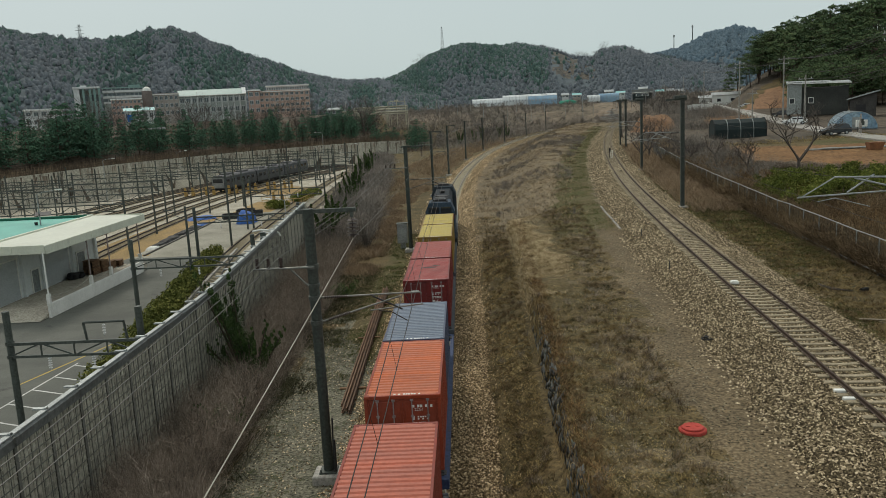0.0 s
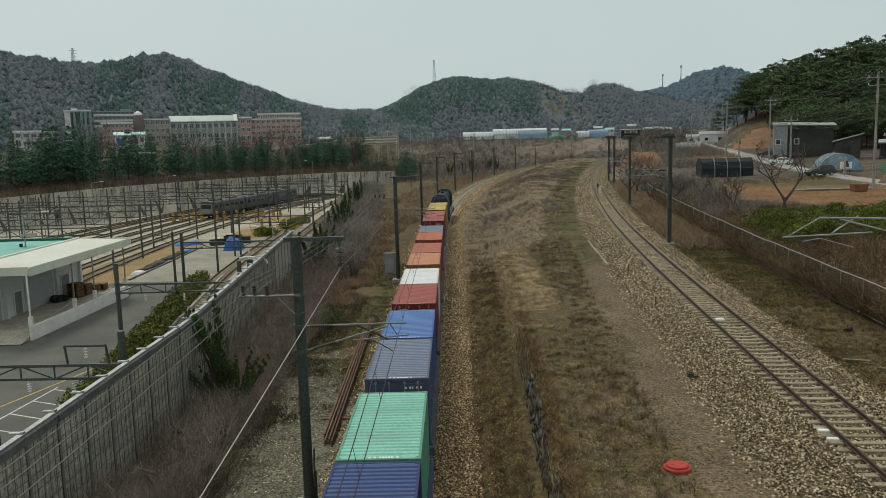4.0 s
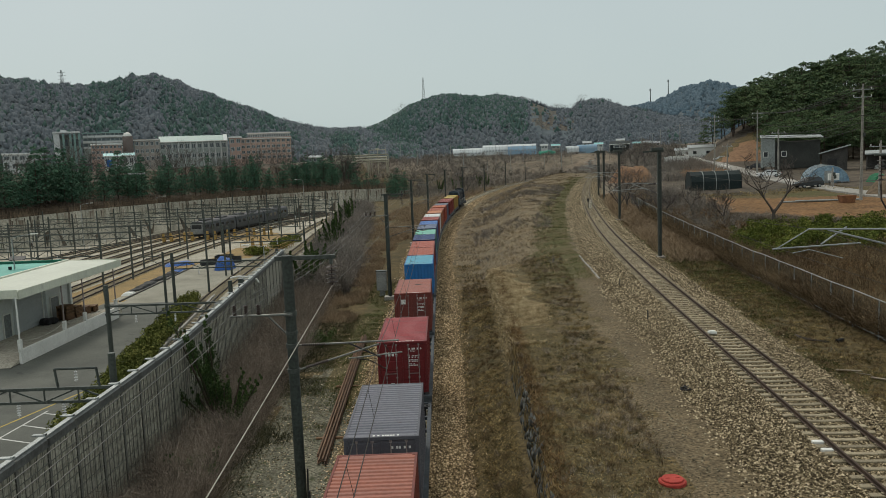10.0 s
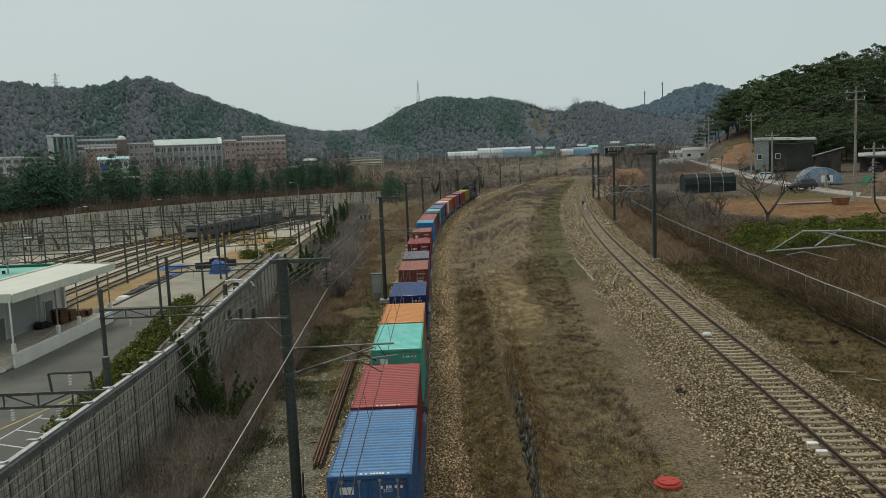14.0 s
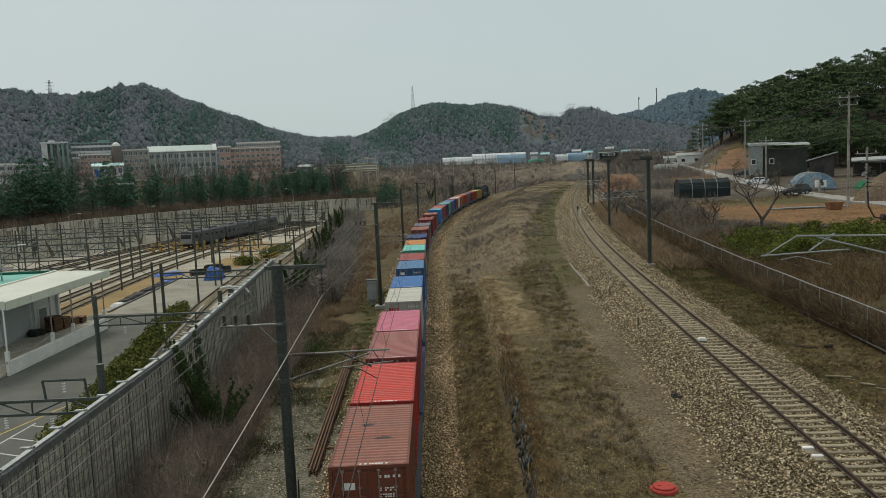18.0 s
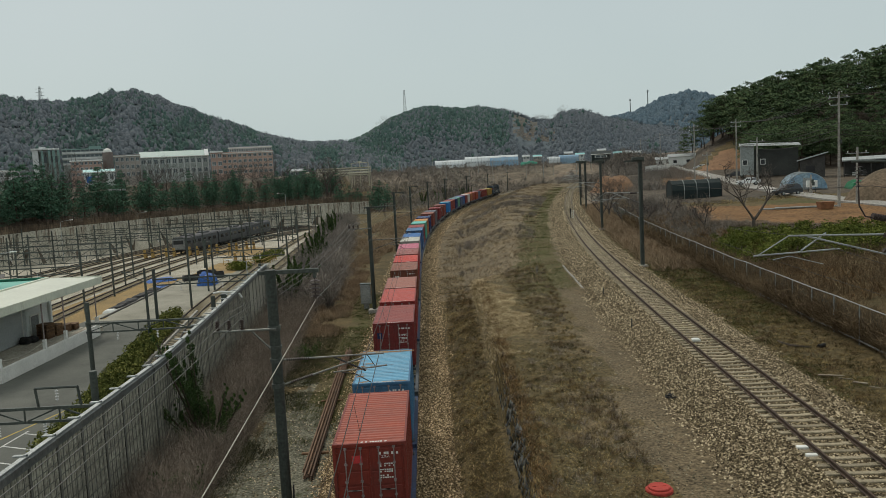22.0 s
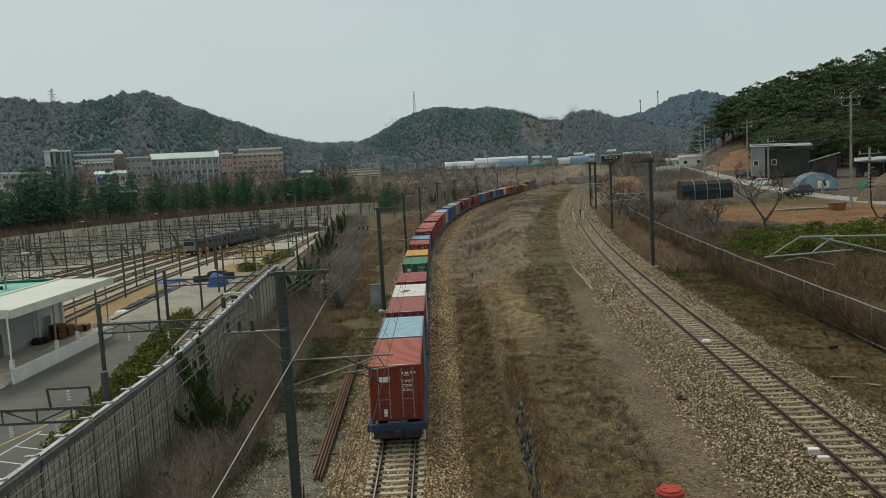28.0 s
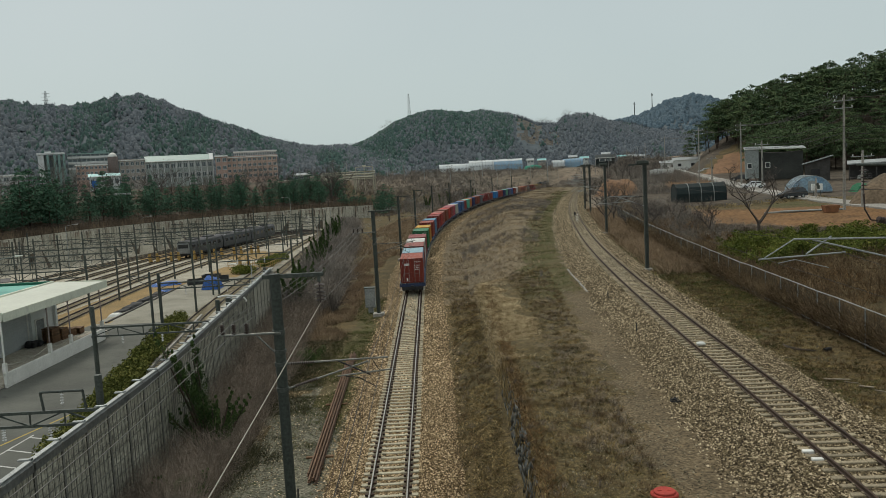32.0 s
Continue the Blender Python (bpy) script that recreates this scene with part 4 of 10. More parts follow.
# middle of each box along the train at the start, roof and wall paint, wear, words for the label
ROW = [
    (64.68, (0.55, 0.44, 0.11), 0, "faded yellow"), (58.38, (0.57, 0.46, 0.13), 0, "faded yellow"),
    (50.33, (0.40, 0.105, 0.10), 0.03, "dusty red"), (43.97, (0.37, 0.085, 0.085), 0.04, "dull red"),
    (33.00, (0.165, 0.20, 0.255), 0, "slate grey-blue"), (26.80, (0.60, 0.165, 0.075), 0.02, "bright orange"),
    (18.54, (0.50, 0.145, 0.10), 0, "salmon red"), (12.25, (0.63, 0.27, 0.145), 0, "pale orange"),
    (4.48, (0.72, 0.73, 0.72), 0, "white"), (-1.72, (0.40, 0.095, 0.085), 0.02, "brick red"),
    (-9.36, (0.085, 0.19, 0.46), 0.03, "mid blue"), (-15.60, (0.165, 0.20, 0.29), 0, "slate blue"),
    (-23.25, (0.22, 0.53, 0.42), 0.01, "mint green"), (-29.46, (0.035, 0.07, 0.20), 0, "navy blue"),
    (-36.90, (0.49, 0.14, 0.11), 0, "salmon red"), (-43.15, (0.50, 0.145, 0.105), 0, "salmon red"),
    (-49.50, (0.13, 0.42, 0.56), 0.06, "sky blue"), (-63.92, (0.42, 0.16, 0.14), 0.05, "faded red-brown"),
    (-77.95, (0.36, 0.065, 0.08), 0, "crimson"), (-91.22, (0.17, 0.17, 0.20), 0, "dark grey"),
    (-98.71, (0.40, 0.15, 0.115), 0.03, "faded brown-red"), (-111.40, (0.03, 0.07, 0.20), 0, "navy blue"),
    (-120.19, (0.72, 0.30, 0.075), 0.02, "orange"), (-126.45, (0.17, 0.60, 0.53), 0.04, "turquoise"),
    (-135.22, (0.42, 0.09, 0.09), 0, "deep red"), (-141.60, (0.10, 0.235, 0.43), 0.07, "dull blue"),
    (-152.50, (0.05, 0.185, 0.46), 0.02, "strong blue"), (-158.80, (0.57, 0.55, 0.47), 0.03, "cream white"),
    (-168.16, (0.60, 0.165, 0.24), 0, "pink"), (-174.40, (0.41, 0.15, 0.15), 0, "faded maroon"),
    (-181.41, (0.68, 0.075, 0.06), 0, "scarlet"), (-187.85, (0.36, 0.15, 0.12), 0.05, "rusty brown-red"),
    (-198.54, (0.46, 0.19, 0.16), 0.05, "salmon pink"), (-204.90, (0.58, 0.11, 0.10), 0, "light red"),
    (-212.42, (0.36, 0.095, 0.095), 0, "dark red"), (-225.61, (0.15, 0.38, 0.55), 0.06, "worn sky blue"),
    (-233.05, (0.43, 0.115, 0.085), 0.02, "red-brown"), (-245.59, (0.72, 0.42, 0.05), 0.02, "golden yellow"),
    (-253.37, (0.055, 0.25, 0.125), 0, "bottle green"), (-265.85, (0.39, 0.105, 0.115), 0, "maroon"),
    (-273.39, (0.70, 0.69, 0.65), 0.04, "stained white"), (-279.74, (0.38, 0.135, 0.125), 0.03, "faded maroon"),
    (-287.45, (0.30, 0.48, 0.55), 0.03, "pale grey-blue"), (-293.75, (0.45, 0.125, 0.09), 0, "red-brown"),
]
# boxes that share a wagon, and the free deck in metres before and behind them
WAGONS = [((0, 1), 0.3, 0.3), ((2, 3), 0.3, 0.6), ((4, 5), 3.3, 0.5), ((6, 7), 0.6, 0.3), ((8, 9), 0.3, 0.3), ((10, 11), 0.3, 0.3), ((12, 13), 0.3, 0.3),
          ((14, 15, 16), 0.3, 0.4), ((17,), 6.6, 0.4), ((18,), 6.4, 0.4), ((19,), 5.6, 0.3), ((20,), 0.3, 5.2), ((21,), 0.3, 0.9), ((22, 23), 0.6, 0.6),
          ((24, 25), 0.9, 0.5), ((26, 27), 3.7, 0.9), ((28, 29), 1.0, 0.2), ((30, 31), 0.2, 0.4), ((32, 33), 3.0, 0.3), ((34,), 0.3, 5.6), ((35,), 0.5, 0.3),
          ((36,), 0.3, 5.0), ((37,), 0.4, 0.4), ((38,), 0.4, 5.0), ((39,), 0.4, 0.5), ((40, 41), 0.4, 0.4), ((42, 43), 0.4, 0.45)]
WAGON_BLUE = surf("wagon_blue_paint", (0.03, 0.05, 0.115), (0.022, 0.035, 0.075), rough=0.6, scale=0.8, fine=8, bump=0.1, stain=(0.05, 0.035, 0.03), stain_at=0.6)
DECK_PLATE = surf("worn_deck_plate", (0.115, 0.14, 0.145), (0.08, 0.10, 0.105), rough=0.6, scale=1.2, fine=9, bump=0.1, stain=(0.06, 0.05, 0.045), stain_at=0.58)
WAGON_DARK = surf("wagon_dark_paint", (0.065, 0.075, 0.085), (0.04, 0.045, 0.05), rough=0.7, scale=0.8, fine=8, bump=0.1, stain=(0.06, 0.04, 0.03), stain_at=0.6)


def wheel_shape(r):
    s = Shape()
    for i in (-1, 1):
        x = i * 0.76
        s.rod((x - 0.065, 0, 0), (x + 0.065, 0, 0), r, 20)
        s.rod((x - i * 0.085, 0, 0), (x - i * 0.06, 0, 0), r + 0.03, 20)
    s.rod((-1.0, 0, 0), (1.0, 0, 0), 0.075, 8)
    return s


WHEELSET = wheel_shape(0.43).mesh("wheelset", RAIL_RUST)
bg = Shape()
for i in (-1, 1):
    bg.prism([(-0.06, 0.30), (0.06, 0.30), (0.06, 0.62), (-0.06, 0.62)], -1.25, 1.25, Matrix.Translation((i * 1.0, 0, 0)))
    for j in (-0.9, 0.9):
        bg.box((i * 1.0, j, 0.44), (0.2, 0.3, 0.3), bev=0.04)
    bg.box((i * 1.0, 0, 0.30), (0.16, 0.5, 0.34), bev=0.04)
bg.box((0, 0, 0.58), (2.0, 0.4, 0.22), bev=0.04)
BOGIE = bg.mesh("bogie", DARK_STEEL)


def make_wagon(length, mat):
    w = new("container_flat_wagon")
    fr = Shape()
    h = 0.34
    for i in (-1, 1):
        fr.prism([(-0.08, -h), (0.08, -h), (0.08, -h + 0.04), (-0.03, -h + 0.05), (-0.03, -0.05), (0.08, -0.04), (0.08, 0), (-0.08, 0)] if i > 0 else
                 [(-0.08, -h), (0.08, -h), (0.08, 0), (-0.08, 0), (-0.08, -0.04), (0.03, -0.05), (0.03, -h + 0.05), (-0.08, -h + 0.04)],
                 -length / 2, length / 2, Matrix.Translation((i * 1.29, 0, DECK - 0.02)))
    fr.box((0, 0, DECK - 0.3), (0.5, length - 0.1, 0.36))
    n = int(length / 1.5)
    for q in range(n + 1):
        fr.box((0, -length / 2 + 0.2 + (length - 0.4) * q / n, DECK - 0.12), (2.44, 0.16, 0.14))
    part("underframe", fr, mat, w)
    part("centre_plate", Shape().box((0, 0, DECK - 0.035), (0.92, length - 0.5, 0.03), bev=0.008), DECK_PLATE, w, "worn grey-green walkway plate")
    for j in (-1, 1):
        for i in (-1, 1):
            part("lock_pad", Shape().box((i * 1.16, j * (length / 2 - 0.42), DECK - 0.02), (0.26, 0.34, 0.06), bev=0.015).box((i * 1.16, j * (length / 2 - 0.42), DECK + 0.03), (0.10, 0.12, 0.05), bev=0.01), DARK_STEEL, w)
    for j in (-1, 1):
        part("end_beam", Shape().box((0, j * (length / 2 + 0.06), DECK - 0.16), (2.74, 0.12, 0.34), bev=0.02), mat, w)
        # added dark block, stands in for the black underside below the end beam
        part("drawgear_box", Shape().box((0, j * (length / 2 - 0.05), 0.72), (2.2, 0.3, 0.5), bev=0.05), DARK_STEEL, w)
        cp = Shape().box((0, j * (length / 2 + 0.30), 0.86), (0.22, 0.5, 0.24), bev=0.03).box((0, j * (length / 2 + 0.46), 0.86), (0.34, 0.2, 0.30), bev=0.04)
        cp.rod((0.45, j * (length / 2 + 0.12), 0.9), (0.42, j * (length / 2 + 0.35), 0.55), 0.03, 6)
        part("coupler", cp, DARK_STEEL, w)
        for i in (-1, 1):
            st = Shape().path([(i * 1.24, j * (length / 2 + 0.14), DECK - 0.3), (i * 1.27, j * (length / 2 + 0.16), 0.5), (i * 1.05, j * (length / 2 + 0.16), 0.45)], 0.018, 6)
            part("step_iron", st, WHITE, w, "white painted step iron")
        b = part("bogie", BOGIE, None, w, at=Matrix.Translation((0, j * (length / 2 - 2.1), 0)))
        for k in (-0.9, 0.9):
            part("wheelset", WHEELSET, None, b, at=Matrix.Translation((0, k, 0.44)))
    vb = Shape().box((0.6, 0.5, 0.62), (0.3, 0.9, 0.4), bev=0.05).rod((-0.5, -0.8, 0.62), (-0.5, 0.6, 0.62), 0.19, 12)
    part("brake_gear", vb, DARK_STEEL, w)
    return w


TRAIN = []
box0 = make_container()
LOGO = {17: (-0.62, 2.0, 0.3, 0.32), 18: (-0.55, 1.98, 0.66, 0.2), 34: (-0.83, 1.83, 0.3, 0.36), 23: (-0.6, 1.95, 0.36, 0.4), 25: (-0.66, 2.15, 0.4, 0.22), 27: (-0.62, 2.05, 0.7, 0.26),
        31: (-0.6, 1.95, 0.34, 0.22), 36: (-0.42, 2.05, 0.34, 0.26), 38: (-0.6, 2.0, 0.3, 0.28), 43: (-0.5, 1.95, 0.52, 0.26), 3: (-0.6, 2.0, 0.4, 0.1), 9: (-0.62, 2.1, 0.5, 0.36)}
# roof grime: middle and half-widths of each patch, and a seed
STAINS = {16: tuple((x, y, 0.10 + 0.06 * (k % 3), 0.05 + 0.02 * (k % 2), 40 + k) for k, (x, y) in enumerate(((0.55, 1.5), (0.62, 1.2), (0.5, 0.8), (0.7, 0.4), (0.3, -0.6), (-0.4, 2.2), (0.85, 2.4), (0.1, 1.9), (-0.7, -1.6), (0.45, -1.9), (0.75, 2.0), (-0.2, -2.5)))),
          40: ((-0.35, -0.55, 0.42, 0.34, 1), (-0.1, -0.15, 0.3, 0.3, 2), (-0.5, -1.2, 0.22, 0.2, 3), (0.75, 1.5, 0.06, 0.1, 4), (0.4, -1.0, 0.12, 0.1, 5)),
          3: ((0.1, 0.4, 0.45, 0.22, 11), (0.4, 0.9, 0.3, 0.16, 12)), 17: ((0.3, 0.6, 0.35, 0.2, 13),), 31: ((-0.3, 0.8, 0.25, 0.14, 14), (0.3, -0.6, 0.3, 0.12, 15))}
GRIME = surf("roof_grime", (0.07, 0.06, 0.055), (0.045, 0.04, 0.04), rough=0.8, scale=3, fine=12, bump=0.1)
CODE = (3, 5, 9, 17, 18, 25, 36, 38, 39, 43)
tc = bpy.data.curves.new("size_code", "FONT")
tc.body, tc.size, tc.align_x = "22G1", 0.13, "CENTER"
to = bpy.data.objects.new("size_code", tc)
CODE_TEXT = bpy.data.meshes.new_from_object(to)
CODE_TEXT.materials.append(WHITE)
bpy.data.objects.remove(to)
LOGO_NAVY = surf("navy_badge_paint", (0.02, 0.03, 0.09), bump=0, amount=0.2)
RUST_EDGE = surf("orange_roof_rust", (0.34, 0.20, 0.085), (0.19, 0.105, 0.055), rough=0.85, scale=2.5, fine=12, bump=0.2)
LOGO_RED = surf("red_badge_paint", (0.55, 0.05, 0.05), bump=0, amount=0.2)


def wall_shade(c):
    """The roof paint darkened for a box's walls: shade of the upright faces put into the colour."""
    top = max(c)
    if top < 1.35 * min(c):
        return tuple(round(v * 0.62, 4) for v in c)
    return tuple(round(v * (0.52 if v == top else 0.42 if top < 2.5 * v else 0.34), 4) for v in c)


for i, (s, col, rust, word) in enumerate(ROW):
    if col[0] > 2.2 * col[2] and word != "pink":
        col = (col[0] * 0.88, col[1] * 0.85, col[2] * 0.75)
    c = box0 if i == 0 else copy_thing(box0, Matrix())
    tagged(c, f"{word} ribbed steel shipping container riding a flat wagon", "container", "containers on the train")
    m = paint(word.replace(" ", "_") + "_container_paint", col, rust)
    # walls, doors and frame: roof paint with shade mixed in, box 16 apart
    dark = paint(word.replace(" ", "_") + "_shaded_wall_paint", (0.02, 0.16, 0.42) if i == 16 else wall_shade(col), rust)
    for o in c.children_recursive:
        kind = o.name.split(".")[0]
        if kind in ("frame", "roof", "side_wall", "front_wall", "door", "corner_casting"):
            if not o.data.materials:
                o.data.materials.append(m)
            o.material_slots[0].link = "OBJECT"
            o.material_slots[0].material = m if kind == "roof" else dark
    if i in LOGO:
        x, z, w, h = LOGO[i]
        lg = Shape().box((x, -CL / 2 + 0.013, z), (w, 0.006, h))
        if i in (18, 27):
            lg = Shape()
            for q in range(4):
                lg.box((x - w / 2 + w * (q + 0.5) / 4, -CL / 2 + 0.013, z), (w * 0.17, 0.006, h))
        part("badge", lg, LOGO_RED if i in (27, 36) else LOGO_NAVY if i == 34 else WHITE, c, "plain painted badge on the door")
    if i in STAINS:
        for (x, y, rx_, ry_, sd) in STAINS[i]:
            rg = random.Random(sd)
            ring = [(x + rx_ * rg.uniform(0.6, 1.15) * math.cos(q * 0.3927), y + ry_ * rg.uniform(0.6, 1.15) * math.sin(q * 0.3927), CH - 0.007) for q in range(16)]
            part("grime_patch", Shape().add(ring, [tuple(range(16))]), GRIME, c, "dark grimy patch on the roof")
    if i == 35:
        # rust creeps in from the rims of the worn roof
        rg = random.Random(i)
        for q in range(24):
            side = q % 5
            if side < 2:
                x, y, rx_, ry_ = rg.uniform(-1.0, 1.0), CL / 2 - rg.uniform(0.15, 0.5), rg.uniform(0.3, 0.7), rg.uniform(0.07, 0.18)
            elif side < 4:
                x, y, rx_, ry_ = -rg.uniform(0.75, 1.12), rg.uniform(-2.8, 2.8), rg.uniform(0.08, 0.32), rg.uniform(0.05, 0.16)
            else:
                x, y, rx_, ry_ = rg.uniform(-1.0, 1.0), -CL / 2 + rg.uniform(0.12, 0.3), rg.uniform(0.12, 0.4), rg.uniform(0.04, 0.1)
            ring = [(x + rx_ * rg.uniform(0.5, 1.2) * math.cos(a * 0.3927), y + ry_ * rg.uniform(0.5, 1.2) * math.sin(a * 0.3927), CH - 0.006 + 0.0002 * q) for a in range(16)]
            part("rust_patch", Shape().add(ring, [tuple(range(16))]), RUST_EDGE, c, "orange rust on the worn roof")
    if i in CODE:
        part("size_code", CODE_TEXT, None, c, at=Matrix.Translation((0.52, -CL / 2 + 0.012, 2.07)) @ Matrix.Rotation(math.pi / 2, 4, "X"))
    if i == 16:
        # this box rides with its plain end to the rear
        for o in c.children:
            o.matrix_basis = Matrix.Rotation(math.pi, 4, "Z") @ o.matrix_basis
    TRAIN.append((c, s, 4.2, DECK + 0.012))
for wi, (boxes, fore, aft) in enumerate(WAGONS):
    s1 = ROW[boxes[0]][0] + CL / 2 + fore
    s0 = ROW[boxes[-1]][0] - CL / 2 - aft
    w = make_wagon(s1 - s0, WAGON_BLUE if wi in (2, 6, 14, 15, 16, 18, 20, 21, 26) else WAGON_DARK)
    tagged(w, ("blue" if wi in (2, 6, 14, 15, 16, 18, 20, 21, 26) else "dark grimy") + " steel flat wagon carrying containers", "wagon", "wagons of the train")
    TRAIN.append((w, (s0 + s1) / 2, max(3.5, s1 - s0 - 4.2), 0.0))


def make_loco():
    """A hood diesel that pulls from the front; its cab looks to +y."""
    lo = thing("diesel_locomotive", Matrix(), "dark grey diesel locomotive with red band pulling the train", "locomotive")
    L = 19.0
    GREY = surf("loco_dark_grey", (0.04, 0.046, 0.054), (0.028, 0.032, 0.036), rough=0.85, spec=0.1, scale=1, fine=8, bump=0.05)
    BLUE = surf("loco_blue", (0.04, 0.066, 0.098), (0.032, 0.05, 0.072), rough=0.7, spec=0.2, scale=1, fine=8, bump=0.05)
    RED = surf("loco_red_band", (0.30, 0.04, 0.035), rough=0.5, bump=0.05)
    PALE = surf("loco_slate_grey", (0.045, 0.058, 0.07), (0.035, 0.043, 0.05), rough=0.85, spec=0.1, scale=1, fine=8, bump=0.05)
    PANE = glass("dark_cab_glass", (0.02, 0.03, 0.04))
    part("frame", Shape().box((0, 0, 1.25), (2.9, L, 0.3), bev=0.03).box((0, -L / 2 + 0.05, 1.0), (2.9, 0.2, 0.7), bev=0.03).box((0, L / 2 - 0.05, 1.0), (2.9, 0.2, 0.7), bev=0.03), GREY, lo)
    hood = Shape().prism([(-0.95, 1.4), (0.95, 1.4), (0.95, 3.9), (0.7, 4.3), (-0.7, 4.3), (-0.95, 3.9)], -6.6, 5.6)
    hd = part("hood", hood, GREY, lo)
    for k in range(8):
        part("louvre", Shape().box((0, 0, 0), (0.03, 0.9, 0.8), bev=0.01), DARK_STEEL, hd, at=Matrix.Translation((0.965, -5.6 + k * 1.35, 2.9)))
        part("louvre", Shape().box((0, 0, 0), (0.03, 0.9, 0.8), bev=0.01), DARK_STEEL, hd, at=Matrix.Translation((-0.965, -5.6 + k * 1.35, 2.9)))
    for k in range(3):
        part("roof_fan", Shape().disc((0, -5.6 + 1.6 * k, 4.3), 0.62, 0.14, 20, 0.04), DARK_STEEL, hd)
    part("exhaust", Shape().box((0, 1.2, 4.4), (0.5, 0.9, 0.3), bev=0.05), BLACK, hd)
    for y0, y1, s in ((-8.9, -6.6, -1), (5.6, 8.2, 1)):
        cb = Shape().prism([(-1.3, 1.4), (1.3, 1.4), (1.3, 3.7), (0.95, 4.5), (-0.95, 4.5), (-1.3, 3.7)], y0, y1)
        cab = part("cab", cb, PALE if s > 0 else BLUE, lo)
        ye = y0 if s < 0 else y1
        part("band", Shape().box((0, ye + s * 0.012, 3.22), (2.5, 0.02, 0.5)), RED, cab, "dull red band")
        for i in (-1, 1):
            part("windscreen", Shape().box((i * 0.55, ye + s * 0.015, 3.82), (0.95, 0.03, 0.55), bev=0.01), PANE, cab)
            part("side_window", Shape().box((i * 1.31, (y0 + y1) / 2, 3.3), (0.03, 1.2, 0.6), bev=0.01), PANE, cab)
            part("marker_lamp", Shape().disc((0, 0, 0), 0.09, 0.05, 12), WHITE, cab, at=Matrix.Translation((i * 0.8, ye, 2.2)) @ Matrix.Rotation(-s * math.pi / 2, 4, "X"))
        part("roof_hatch", Shape().box((0, (y0 + y1) / 2, 4.51), (1.5, 1.5, 0.06), bev=0.02), GREY, cab)
        part("air_box", Shape().box((0, (y0 + y1) / 2, 4.62), (1.2, 0.8, 0.2), bev=0.05), DARK_STEEL, cab)
    for i in (-1, 1):
        hr = Shape()
        hr.path([(i * 1.4, -6.4, 2.4), (i * 1.4, 5.4, 2.4)], 0.02)
        for k in range(7):
            hr.rod((i * 1.4, -6.4 + k * 1.96, 1.4), (i * 1.4, -6.4 + k * 1.96, 2.4), 0.018, 6)
        part("handrail", hr, WHITE, lo, "white handrail")
    part("fuel_tank", Shape().box((0, 0, 0.75), (2.4, 4.4, 0.7), bev=0.12), DARK_STEEL, lo)
    for j in (-1, 1):
        b = part("bogie", BOGIE, None, lo, at=Matrix.Translation((0, j * 5.8, 0)))
        for k in (-1.6, 0, 1.6):
            part("wheelset", WHEELSET, None, b, at=Matrix.Translation((0, k, 0.44)))
        part("coupler", Shape().box((0, j * (L / 2 + 0.3), 0.86), (0.3, 0.6, 0.28), bev=0.04), DARK_STEEL, lo)
    return lo


TRAIN.append((make_loco(), 64.68 + CL / 2 + 1.3 + 9.6, 11.0, 0.0))


# ---- noise barrier along the yard ----
def wall_pose(y):
    x = float(x_wall(y))
    h = math.atan((float(x_wall(y + 1)) - float(x_wall(y - 1))) / 2)
    return Matrix.Translation((x, y, 0)) @ Matrix.Rotation(-h, 4, "Z")


PANEL_GREY = surf("noise_panel_grey", (0.33, 0.32, 0.26), (0.255, 0.245, 0.20), rough=0.55, scale=0.7, fine=6, bump=0.1, rnd=0.12,
                  stain=(0.12, 0.115, 0.10), stain_at=0.6, streak=(1, 1, 0.25))
barrier = thing("noise_barrier", Matrix(), "grey panelled noise barrier with steel posts beside the railway yard", "noise barrier", kind="structure")
pn = Shape()
prof = []
for q in range(9):
    y = -0.96 + q * 1.92 / 9
    prof += [(0.045, y + 0.01), (0.045, y + 0.155), (0.02, y + 0.17), (0.02, y + 0.205)]
m_ = len(prof)
pn.v = [(x, y, z) for z in (0.012, 0.488) for x, y in prof] + [(-0.045, y, z) for z in (0.0, 0.5) for y in (-0.96, 0.96)]
pn.f = [(i, i + 1, m_ + i + 1, m_ + i) for i in range(m_ - 1)] + [(2 * m_ + 1, 2 * m_, 2 * m_ + 2, 2 * m_ + 3)]
pn.box((0, 0, 0.006), (0.10, 1.92, 0.012)).box((0, 0, 0.494), (0.10, 1.92, 0.012))
PANEL = pn.mesh("panel", PANEL_GREY)
ps = Shape()
for a, b, c_, d in ((0.07, 0, 0.014, 0.15), (-0.07, 0, 0.014, 0.15), (0, 0, 0.14, 0.012)):
    ps.box((a, b, 1.6), (c_, d, 4.6))
ps.add([(-0.11, -0.06, 3.55), (0.09, -0.06, 3.55), (0.09, -0.06, 3.95), (-0.11, -0.06, 4.02), (-0.11, 0.06, 3.55), (0.09, 0.06, 3.55), (0.09, 0.06, 3.95), (-0.11, 0.06, 4.02)],
       [(0, 1, 2, 3), (7, 6, 5, 4), (0, 4, 5, 1), (1, 5, 6, 2), (2, 6, 7, 3), (3, 7, 4, 0)])
POST = ps.mesh("post", GRID_STEEL)
BR = Shape().box((-0.2, 0, 4.06), (0.44, 0.16, 0.05)).box((-0.02, 0, 4.04), (0.08, 0.12, 0.14)).mesh("cap_bracket", GALV_LIGHT)
CAP = Shape().box((-0.06, 0, 4.02), (0.20, 1.995, 0.05), bev=0.01).mesh("cap_rail", GALV_LIGHT)
